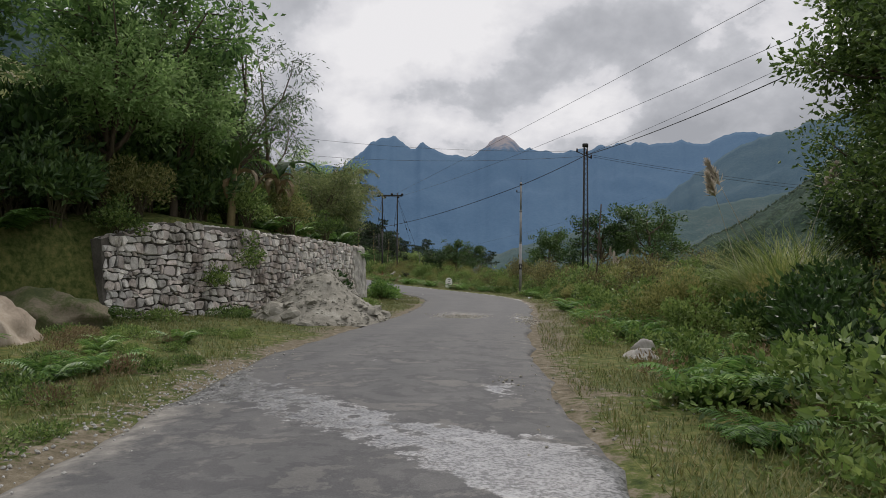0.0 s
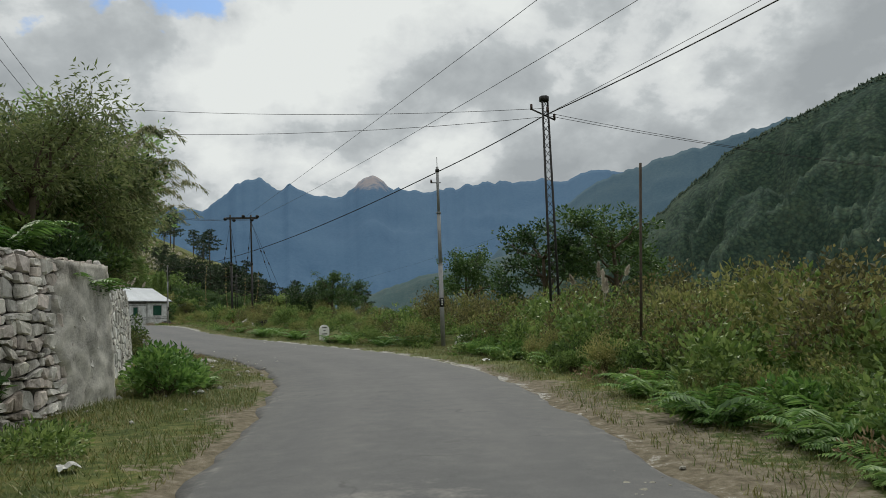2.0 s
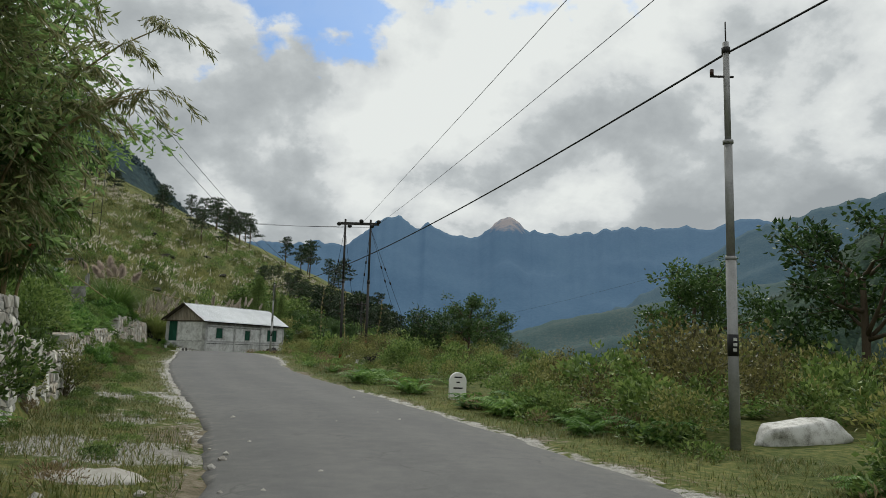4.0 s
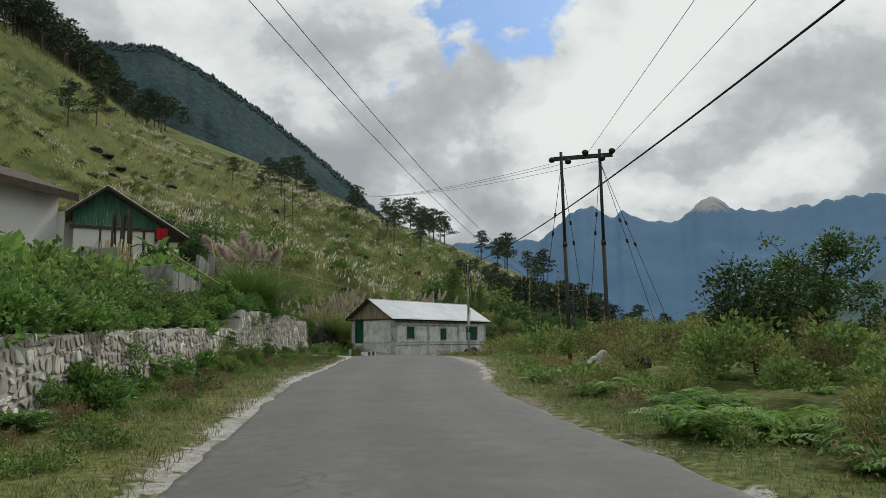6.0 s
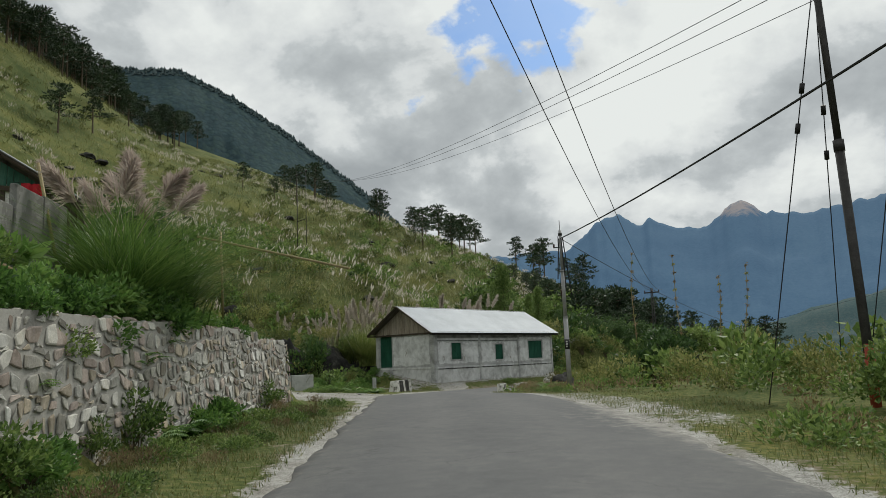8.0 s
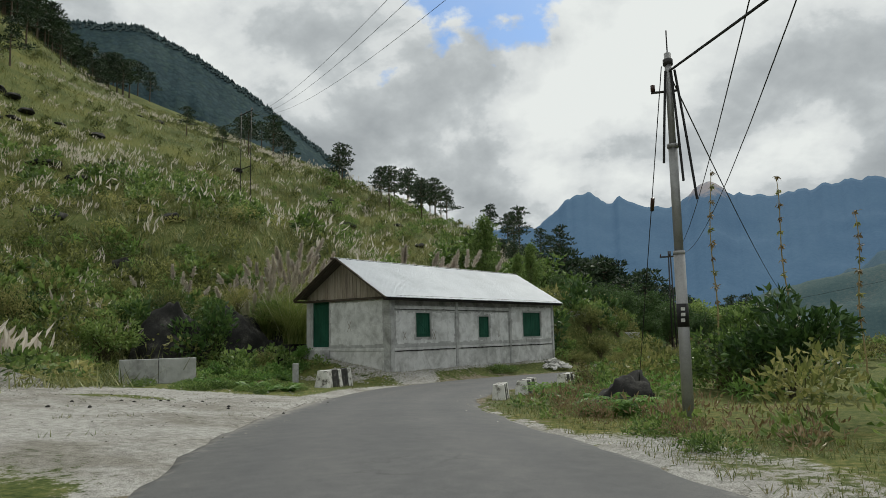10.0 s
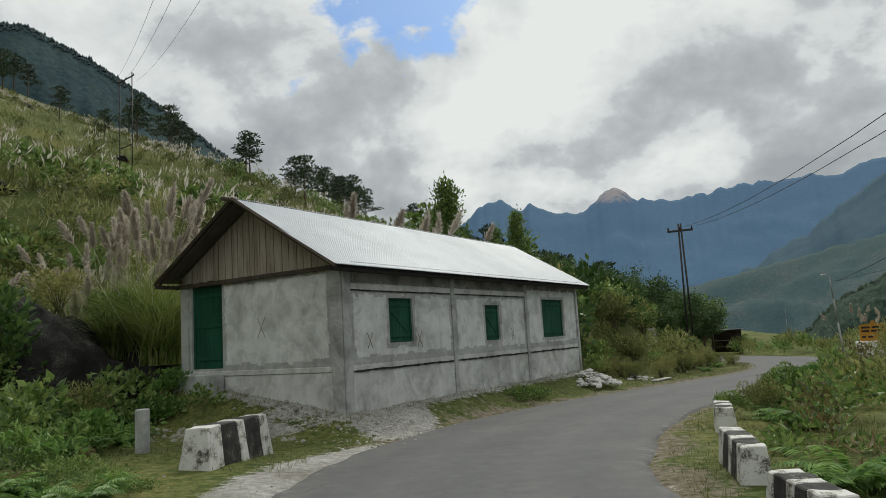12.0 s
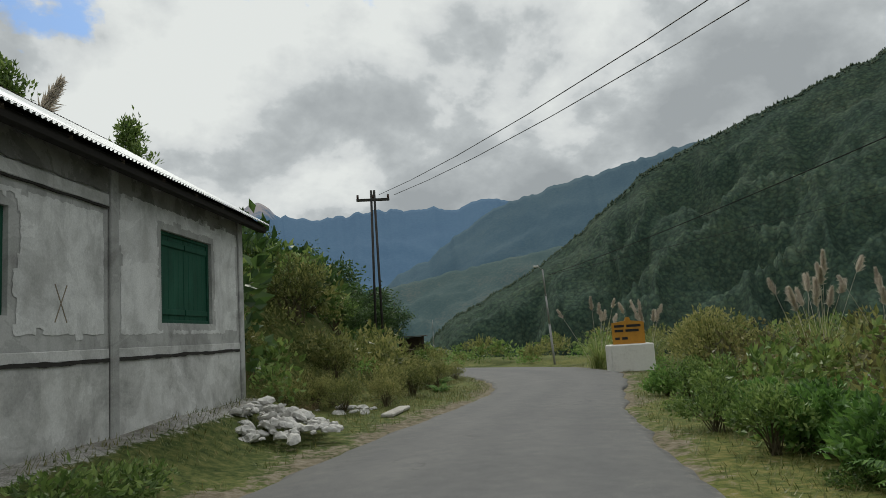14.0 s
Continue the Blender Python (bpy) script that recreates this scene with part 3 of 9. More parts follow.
def road_material():
    m = bpy.data.materials.new("worn_asphalt")
    m.use_nodes = True
    nt = m.node_tree
    b = nt.nodes["Principled BSDF"]
    co = node(nt, "ShaderNodeTexCoord").outputs["Object"]
    uv = node(nt, "ShaderNodeAttribute")
    uv.attribute_name = "wear"
    sep = node(nt, "ShaderNodeSeparateColor", {0: uv.outputs["Color"]})
    n1 = node(nt, "ShaderNodeTexNoise", {"Vector": co, "Scale": 0.5, "Detail": 6.0, "Roughness": 0.6}).outputs[0]
    n2 = node(nt, "ShaderNodeTexNoise", {"Vector": co, "Scale": 4.0, "Detail": 6.0, "Roughness": 0.7}).outputs[0]
    n3 = node(nt, "ShaderNodeTexNoise", {"Vector": co, "Scale": 90.0, "Detail": 3.0, "Roughness": 0.8}).outputs[0]
    cells = node(nt, "ShaderNodeTexVoronoi", {"Vector": co, "Scale": 26.0}).outputs["Distance"]
    mixed = node(nt, "ShaderNodeMix", {0: 0.5, 2: n1, 3: n2}).outputs[0]
    tar = ramp(nt, mixed, [(0.3, (0.082, 0.084, 0.088)), (0.5, (0.104, 0.105, 0.108)), (0.7, (0.132, 0.132, 0.132))])
    sp = ramp(nt, n3, [(0.35, (0.72, 0.72, 0.72)), (0.65, (1.25, 1.24, 1.22))])
    tar = node(nt, "ShaderNodeMix", {"Factor": 0.8, "A": tar, "B": sp}, data_type="RGBA")
    tar.blend_type = "MULTIPLY"
    tar = tar.outputs["Result"]
    # darker mended patches with sharp ragged edges
    mend = node(nt, "ShaderNodeTexNoise", {"Vector": co, "Scale": 1.5, "Detail": 12.0, "Roughness": 0.66, "Distortion": 0.2}).outputs[0]
    mend = node(nt, "ShaderNodeMath", {0: mend, 1: sep.outputs[2]}, operation="ADD").outputs[0]
    shade = ramp(nt, mend, [(0.575, (1.0, 1.0, 1.0)), (0.6, (0.76, 0.76, 0.785)), (0.66, (0.8, 0.8, 0.82)), (0.685, (1.26, 1.23, 1.17))])
    tar = node(nt, "ShaderNodeMix", {"Factor": 1.0, "A": tar, "B": shade}, data_type="RGBA")
    tar.blend_type = "MULTIPLY"
    tar = tar.outputs["Result"]
    # paler wheel tracks and a darker strip between them
    lane = node(nt, "ShaderNodeAttribute")
    lane.attribute_name = "lane"
    lane = node(nt, "ShaderNodeMath", {0: lane.outputs["Fac"]}, operation="ABSOLUTE").outputs[0]
    lane = node(nt, "ShaderNodeMath", {0: n2, 1: 0.25, 2: lane}, operation="MULTIPLY_ADD").outputs[0]
    lane = ramp(nt, lane, [(0.2, (0.93, 0.93, 0.94)), (0.5, (1.12, 1.11, 1.1)), (0.75, (0.96, 0.96, 0.97)), (1.0, (1.08, 1.07, 1.04))])
    tar = node(nt, "ShaderNodeMix", {"Factor": 0.8, "A": tar, "B": lane}, data_type="RGBA")
    tar.blend_type = "MULTIPLY"
    tar = tar.outputs["Result"]
    # hairline cracks in a few stretches
    bent = node(nt, "ShaderNodeVectorMath", {0: co, 1: node(nt, "ShaderNodeTexNoise", {"Vector": co, "Scale": 2.0, "Detail": 4.0}).outputs["Color"]}, operation="ADD").outputs[0]
    edge = node(nt, "ShaderNodeTexVoronoi", {"Vector": bent, "Scale": 0.55})
    edge.feature = "DISTANCE_TO_EDGE"
    line = ramp(nt, edge.outputs["Distance"], [(0.004, (1, 1, 1)), (0.014, (0, 0, 0))])
    some = ramp(nt, n1, [(0.52, (0, 0, 0)), (0.6, (0.4, 0.4, 0.4))])
    line = node(nt, "ShaderNodeMath", {0: line, 1: some}, operation="MULTIPLY").outputs[0]
    tar = node(nt, "ShaderNodeMix", {"Factor": line, "A": tar, "B": (0.03, 0.03, 0.031, 1)}, data_type="RGBA").outputs["Result"]
    dust = ramp(nt, n2, [(0.3, (0.17, 0.16, 0.145)), (0.7, (0.31, 0.295, 0.27))])
    worn = node(nt, "ShaderNodeMath", {0: n2, 1: 0.55, 2: sep.outputs[0]}, operation="MULTIPLY_ADD").outputs[0]
    worn = ramp(nt, worn, [(0.62, (0, 0, 0)), (0.86, (1, 1, 1))])
    c = node(nt, "ShaderNodeMix", {"Factor": worn, "A": tar, "B": dust}, data_type="RGBA").outputs["Result"]
    # stripped patches of coarse, damp chippings
    raw = node(nt, "ShaderNodeMath", {0: n2, 1: 0.8, 2: sep.outputs[1]}, operation="MULTIPLY_ADD").outputs[0]
    raw = ramp(nt, raw, [(0.78, (0, 0, 0)), (0.83, (1, 1, 1))])
    grain = node(nt, "ShaderNodeTexNoise", {"Vector": co, "Scale": 34.0, "Detail": 4.0, "Roughness": 0.65}).outputs[0]
    torn = node(nt, "ShaderNodeTexNoise", {"Vector": co, "Scale": 5.5, "Detail": 5.0, "Roughness": 0.7, "Distortion": 0.6}).outputs[0]
    cells = node(nt, "ShaderNodeMath", {0: torn, 1: 0.55, 2: grain}, operation="MULTIPLY_ADD").outputs[0]
    chip = ramp(nt, cells, [(0.64, (0.02, 0.02, 0.022)), (0.72, (0.06, 0.06, 0.063)), (0.76, (0.17, 0.17, 0.177)), (0.85, (0.255, 0.255, 0.265)), (1.0, (0.36, 0.36, 0.37))])
    c = node(nt, "ShaderNodeMix", {"Factor": raw, "A": c, "B": chip}, data_type="RGBA").outputs["Result"]
    nt.links.new(c, b.inputs["Base Color"])
    rg = ramp(nt, raw, [(0.0, (0.82, 0.82, 0.82)), (1.0, (0.3, 0.3, 0.3))])
    nt.links.new(rg, b.inputs["Roughness"])
    nt.links.new(ramp(nt, raw, [(0.0, (0.35, 0.35, 0.35)), (1.0, (0.75, 0.75, 0.75))]), b.inputs["Specular IOR Level"])
    hh = node(nt, "ShaderNodeMath", {0: cells, 1: raw}, operation="MULTIPLY").outputs[0]
    hh = node(nt, "ShaderNodeMath", {0: hh, 1: 2.0, 2: n3}, operation="MULTIPLY_ADD").outputs[0]
    bp = node(nt, "ShaderNodeBump", {"Strength": 0.22, "Distance": 0.012, "Height": hh})
    nt.links.new(bp.outputs[0], b.inputs["Normal"])
    return m


def build_road():
    ys = np.arange(-8, 158, 0.35)
    us = np.concatenate([[-1.02, -1.0], np.linspace(-0.94, 0.94, 15), [1.0, 1.02]])
    XL, XR = x_left(ys), x_right(ys)
    rag = 0.11 * wob(ys, ys * 0, 0.9, 1.0) + 0.07 * wob(ys, ys * 0, 0.31, 2.0)
    ragr = 0.11 * wob(ys, ys * 0, 0.8, 5.0) + 0.07 * wob(ys, ys * 0, 0.27, 4.0)
    V = []
    for u in us:
        w = (u + 1) / 2
        x = XL + rag * (u < -0.97) + (XR - XL) * w + ragr * (u > 0.97)
        crown = 0.05 * (1 - u * u) - (0.12 if abs(u) > 1.001 else 0) - (0.02 if abs(u) > 0.99 else 0)
        # shallow ruts and broken ground
        pot = 0.035 * np.maximum(0, wob(x, ys, 0.55, 3.0)) * np.exp(-((ys - 11) / 4.5) ** 2) + 0.04 * np.exp(-((x - 0.3) / 0.9) ** 2 - ((ys - 22.5) / 1.3) ** 2)
        V.append(np.stack([x, ys, road_z(ys) + 0.012 + crown - pot * (abs(u) < 0.98)], -1))
    V = np.stack(V, 1)
    ny, nu = V.shape[:2]
    i, j = np.meshgrid(np.arange(nu - 1), np.arange(ny - 1))
    a = (j * nu + i).ravel()
    F = np.stack([a, a + 1, a + nu + 1, a + nu], -1)
    P = V.reshape(-1, 3)
    me = np_mesh("road", P, F, road_material(), smooth=True)
    x, y = P[:, 0], P[:, 1]
    u = np.tile(us, ny)
    worn = 0.28 * np.exp(-((1 - np.abs(u)) / 0.13) ** 2) + 0.45 * np.exp(-((x - 0.35) / 1.1) ** 2 - ((y - 23) / 2.0) ** 2) + 0.25 * np.exp(-((y - 79) / 4) ** 2) * (u > 0.5)
    worn += 0.22 * np.exp(-((y - 8) / 3.5) ** 2) * (u < -0.2) + 0.1 * np.exp(-((x + 0.2) / 0.5) ** 2 - ((y - 30) / 4) ** 2)
    worn += 0.10 + 0.3 * np.exp(-((y - 94) / 5) ** 2) * sstep((-0.45 - u) / 0.4)
    band = 10.7 - 1.13 * (x + 2.9)
    raw = 0.43 * np.exp(-((y - band + 0.25) / 1.05) ** 4) + 0.3 * sstep((x + 0.3) / 0.8) * np.exp(-((y - 7.2) / 1.1) ** 4) + 0.36 * np.exp(-((y - 12.4) / 1.0) ** 2 - ((x + 1.35) / 0.32) ** 2)
    raw += 0.45 * np.exp(-((y - 22.3) / 1.4) ** 2 - ((x - 2.0) / 0.5) ** 2) + 0.45 * np.exp(-((y - 10.2) / 1.4) ** 2 - ((x - 0.4) / 0.4) ** 2) + 0.44 * np.exp(-((y - 10) / 2) ** 2 - ((u + 0.95) / 0.12) ** 2)
    raw += 0.26 * np.exp(-((y - 72) / 5) ** 2) * (u > 0.8) + 0.02
    at = me.attributes.new("wear", "FLOAT_COLOR", "POINT")
    at.data.foreach_set("color", np.stack([worn, raw, 0.11 * np.exp(-((y - 9) / 6.0) ** 2) - 0.12 * sstep((y - 15) / 5), 0 * x + 1], -1).astype(np.float32).ravel())
    ln = me.attributes.new("lane", "FLOAT", "POINT")
    ln.data.foreach_set("value", u.astype(np.float32))
    return tagged(new("road", me), "narrow worn grey asphalt hill road with broken edges", "road", kind="structure")


road = build_road()


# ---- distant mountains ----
# haze on the ranges is put in as bluish colour and emission
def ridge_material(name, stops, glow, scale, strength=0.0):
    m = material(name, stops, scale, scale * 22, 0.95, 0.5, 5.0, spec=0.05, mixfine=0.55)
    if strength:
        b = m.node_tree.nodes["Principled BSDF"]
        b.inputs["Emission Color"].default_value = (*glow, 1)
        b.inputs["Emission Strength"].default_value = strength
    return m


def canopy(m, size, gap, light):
    """Close-set tree crowns: rounded cells, each its own green, with the shade between them put into the colour."""
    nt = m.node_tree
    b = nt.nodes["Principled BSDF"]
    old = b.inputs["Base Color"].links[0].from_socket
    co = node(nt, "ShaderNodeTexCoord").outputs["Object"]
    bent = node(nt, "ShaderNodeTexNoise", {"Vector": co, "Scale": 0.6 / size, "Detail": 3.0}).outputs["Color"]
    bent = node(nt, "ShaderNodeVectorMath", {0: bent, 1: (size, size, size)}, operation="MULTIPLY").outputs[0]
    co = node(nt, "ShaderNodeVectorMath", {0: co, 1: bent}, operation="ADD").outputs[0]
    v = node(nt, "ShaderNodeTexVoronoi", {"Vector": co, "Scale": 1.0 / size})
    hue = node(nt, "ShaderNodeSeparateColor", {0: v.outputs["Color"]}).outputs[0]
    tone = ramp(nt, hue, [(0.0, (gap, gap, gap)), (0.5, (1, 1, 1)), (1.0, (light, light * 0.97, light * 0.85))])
    # crown rims darkened: shade between crowns as colour
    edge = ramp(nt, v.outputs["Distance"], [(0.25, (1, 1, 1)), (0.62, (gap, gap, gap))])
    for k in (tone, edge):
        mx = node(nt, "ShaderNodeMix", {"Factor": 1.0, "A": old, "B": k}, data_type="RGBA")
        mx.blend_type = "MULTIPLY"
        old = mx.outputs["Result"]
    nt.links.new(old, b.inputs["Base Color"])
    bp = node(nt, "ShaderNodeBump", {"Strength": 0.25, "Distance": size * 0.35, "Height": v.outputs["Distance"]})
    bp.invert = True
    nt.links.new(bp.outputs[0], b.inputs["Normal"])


def mountain(name, label, profile, dist, back, mat, rough, seed, foot=-170, step=0.2, jagged=0.04):
    """A ridge whose crest follows a line of bearings and heights, with spurs and gullies down its face."""
    pr = np.array(profile, float)
    az = np.arange(pr[0, 0], pr[-1, 0] + 1e-6, step)
    el = np.interp(az, pr[:, 0], pr[:, 1])
    k = np.hanning(7)
    el = np.convolve(np.pad(el, 3, mode="edge"), k / k.sum(), mode="valid")
    jag = np.array([noise.fractal(Vector((a * 0.9, seed, 0.0)), 1.0, 2.1, 5) for a in az])
    top = dist * np.tan(np.radians(el)) + rough * jagged * jag
    rows = np.linspace(0, 1, 44)
    V = []
    a = np.radians(az)
    for s in rows:
        rr = dist * (0.52 + 0.48 * s)
        z = foot + (top - foot) * s ** 1.15
        n = np.array([1.0 - 2.2 * abs(noise.fractal(Vector((q * 0.11 + 0.9 * s + 0.35 * noise.noise(Vector((q * 0.2, s * 3.0, seed))), s * 3.4 - q * 0.03, seed + 4)), 0.9, 2.1, 6)) for q in az])
        z = z + n * rough * (1 - s) * s * 1.7
        V.append(np.stack([np.sin(a) * rr, np.cos(a) * rr, z], -1))
    rr = dist * back
    V.append(np.stack([np.sin(a) * rr, np.cos(a) * rr, np.full(len(a), float(foot))], -1))
    V = np.stack(V)
    nr, na = V.shape[:2]
    i, j = np.meshgrid(np.arange(na - 1), np.arange(nr - 1))
    q = (j * na + i).ravel()
    F = np.stack([q, q + 1, q + na + 1, q + na], -1)
    ob = new(name, np_mesh(name, V.reshape(-1, 3), F, mat, smooth=True))
    return tagged(ob, label, "mountain", kind="structure"), V


# blue emission here and on the next two ranges stands for haze
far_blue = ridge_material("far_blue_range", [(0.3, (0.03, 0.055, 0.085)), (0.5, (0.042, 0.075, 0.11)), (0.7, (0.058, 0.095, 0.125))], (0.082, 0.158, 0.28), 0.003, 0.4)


def sunlit_summit(m, spot, reach, tint):
    """Bare pale rock near a summit, its sunlit tone put into the colour."""
    nt = m.node_tree
    b = nt.nodes["Principled BSDF"]
    old = b.inputs["Base Color"].links[0].from_socket
    co = node(nt, "ShaderNodeTexCoord").outputs["Object"]
    d = node(nt, "ShaderNodeVectorMath", {0: co, 1: spot}, operation="SUBTRACT").outputs[0]
    d = node(nt, "ShaderNodeVectorMath", {0: d, 1: tuple(1 / v for v in reach)}, operation="MULTIPLY").outputs[0]
    d = node(nt, "ShaderNodeVectorMath", {0: d}, operation="LENGTH").outputs["Value"]
    n = node(nt, "ShaderNodeTexNoise", {"Vector": co, "Scale": 0.02, "Detail": 6.0, "Roughness": 0.65}).outputs[0]
    f = node(nt, "ShaderNodeMath", {0: n, 1: 2.2, 2: d}, operation="MULTIPLY_ADD").outputs[0]
    f = node(nt, "ShaderNodeMapRange", {0: f, 1: 1.5, 2: 2.1, 3: 0.75, 4: 0.0}).outputs[0]
    nt.links.new(node(nt, "ShaderNodeMix", {"Factor": f, "A": old, "B": (*tint, 1)}, data_type="RGBA").outputs["Result"], b.inputs["Base Color"])


sunlit_summit(far_blue, (300, 3870, 690), (110, 400, 75), (0.34, 0.25, 0.18))
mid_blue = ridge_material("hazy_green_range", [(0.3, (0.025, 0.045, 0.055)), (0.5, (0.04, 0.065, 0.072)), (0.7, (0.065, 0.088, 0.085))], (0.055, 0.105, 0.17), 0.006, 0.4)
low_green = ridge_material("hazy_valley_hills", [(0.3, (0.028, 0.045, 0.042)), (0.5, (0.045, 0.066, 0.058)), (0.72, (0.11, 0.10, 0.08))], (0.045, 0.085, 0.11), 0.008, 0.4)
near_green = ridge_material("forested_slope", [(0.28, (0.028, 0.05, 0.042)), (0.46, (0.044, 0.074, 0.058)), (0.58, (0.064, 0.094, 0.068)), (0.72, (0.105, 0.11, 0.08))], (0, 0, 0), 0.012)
# dark forest with haze mixed into its blue-green base colour
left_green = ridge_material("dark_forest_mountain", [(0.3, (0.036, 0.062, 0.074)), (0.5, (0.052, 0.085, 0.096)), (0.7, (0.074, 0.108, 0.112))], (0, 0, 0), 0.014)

crowns_right = leaf_material("forest_crowns", (0.026, 0.045, 0.03), (0.052, 0.082, 0.05), (0.095, 0.12, 0.07), 0.0, 0.9, 0.01)
crowns_left = leaf_material("hazy_forest_crowns", (0.036, 0.06, 0.066), (0.06, 0.094, 0.1), (0.09, 0.125, 0.122), 0.0, 0.9, 0.01)
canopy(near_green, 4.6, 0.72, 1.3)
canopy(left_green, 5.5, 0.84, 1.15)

FAR = [(-40, 5), (-14, 8), (-8, 8.2), (-6, 9.9), (-5, 10.7), (-4, 10.3), (-3, 9.9), (-1.5, 9.8), (0.4, 9.2), (2.4, 9.2), (3.8, 10.3), (4.6, 10.8), (6.5, 9.7), (9, 9.3), (13, 9.9), (17, 9.9), (19, 9.9),
       (20, 9.6), (21.5, 10.3), (23.5, 10.4), (25, 9.8), (30, 10), (60, 10)]
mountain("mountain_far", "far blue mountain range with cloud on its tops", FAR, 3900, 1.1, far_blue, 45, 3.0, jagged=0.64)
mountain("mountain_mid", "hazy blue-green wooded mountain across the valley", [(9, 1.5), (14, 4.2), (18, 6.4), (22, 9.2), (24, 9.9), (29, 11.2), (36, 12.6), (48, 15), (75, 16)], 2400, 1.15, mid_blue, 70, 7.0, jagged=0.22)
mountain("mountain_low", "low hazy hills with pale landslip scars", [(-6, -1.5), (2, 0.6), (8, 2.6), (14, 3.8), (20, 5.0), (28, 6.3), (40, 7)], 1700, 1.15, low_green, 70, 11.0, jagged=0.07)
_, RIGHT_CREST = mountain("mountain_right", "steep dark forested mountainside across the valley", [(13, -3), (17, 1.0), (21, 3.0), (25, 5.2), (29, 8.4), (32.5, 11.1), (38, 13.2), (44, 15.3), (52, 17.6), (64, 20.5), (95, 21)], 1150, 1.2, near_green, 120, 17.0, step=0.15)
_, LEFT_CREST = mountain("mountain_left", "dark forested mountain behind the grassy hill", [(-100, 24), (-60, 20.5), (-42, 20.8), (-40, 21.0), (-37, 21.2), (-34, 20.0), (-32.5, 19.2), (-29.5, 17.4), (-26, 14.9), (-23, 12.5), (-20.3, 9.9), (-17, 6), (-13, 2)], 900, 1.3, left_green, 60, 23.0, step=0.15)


# ---- the cement house ----
def house_frame():
    """Local x along the road front, y back along the gable, z up; origin at the near corner."""
    u = Vector((0.393, 0.92, 0)).normalized()
    n = Vector((-u.y, u.x, 0))
    return Matrix(((u.x, n.x, 0, -25.02), (u.y, n.y, 0, 107.77), (0, 0, 1, 0.0), (0, 0, 0, 1)))


HL, HW = 13.35, 5.3            # length and width
Z0, ZB, ZM, ZT = 0.2, 1.37, 3.12, 3.66   # ground, lower band, upper band, wall top
OPEN = [(1.66, 1.91, 2.64, 2.96), (6.3, 1.81, 7.18, 2.83), (10.27, 1.78, 12.04, 3.06)]   # shuttered windows, x0 z0 x1 z1


def wall_with_holes(bm, x0, x1, z0, z1, y0, y1, holes):
    """One wall as a connected slab: cells that lie in a hole are left out."""
    xs = sorted({x0, x1, *[h[0] for h in holes], *[h[2] for h in holes]})
    zs = sorted({z0, z1, *[h[1] for h in holes], *[h[3] for h in holes]})
    vs = {(x, z): bm.verts.new((x, y0, z)) for x in xs for z in zs}
    faces = []
    for a, b in zip(xs, xs[1:]):
        for c, d in zip(zs, zs[1:]):
            if not any(h[0] <= a and h[2] >= b and h[1] <= c and h[3] >= d for h in holes):
                faces.append(bm.faces.new((vs[a, c], vs[b, c], vs[b, d], vs[a, d])))
    ex = bmesh.ops.extrude_face_region(bm, geom=faces)
    bmesh.ops.translate(bm, vec=(0, y1 - y0, 0), verts=[g for g in ex["geom"] if isinstance(g, bmesh.types.BMVert)])
    bmesh.ops.recalc_face_normals(bm, faces=bm.faces)


def shutter(house, name, x0, z0, x1, z1, y, leaves, flip=False):
    """A ledged and braced board shutter, set back in its opening."""
    w = new(name)
    w.parent = house
    w.location = (x0, y, z0)
    W, H = x1 - x0, z1 - z0
    fr = bmesh.new()
    for lo, hi in (((0, 0, 0), (0.05, 0.07, H)), ((W - 0.05, 0, 0), (W, 0.07, H)), ((0.05, 0, 0), (W - 0.05, 0.07, 0.05)), ((0.05, 0, H - 0.05), (W - 0.05, 0.07, H))):
        box(fr, lo, hi, 0.006)
    part("window_frame", fr, M["green_paint"], w)
    rng = random.Random(int(x0 * 100))
    lw = (W - 0.10) / leaves
    for k in range(leaves):
        a = 0.05 + k * lw
        nb = max(3, round(lw / 0.16))
        for i in range(nb):
            q = a + (lw - 0.01) * i / nb
            part("board", one_box((q + 0.003, 0.022 + rng.uniform(0, .004), 0.05), (q + (lw - 0.01) / nb - 0.003, 0.045, H - 0.05), 0.003), M["green_paint"], w)
        for zz in (0.12, H - 0.2):
            part("ledge", one_box((a + 0.01, 0.002, zz), (a + lw - 0.02, 0.02, zz + 0.08), 0.004), M["green_paint"], w)
        if leaves == 1:
            bm = bmesh.new()
            L = math.hypot(lw - 0.08, H - 0.42)
            ang = math.atan2(H - 0.42, lw - 0.08) * (-1 if not flip else 1)
            box(bm, (-L / 2, 0.003, -0.035), (L / 2, 0.018, 0.035), 0.004, Matrix.Translation((a + lw / 2, 0, H / 2 - 0.02)) @ Matrix.Rotation(-ang, 4, "Y"))
            part("brace", bm, M["green_paint"], w)
    return w


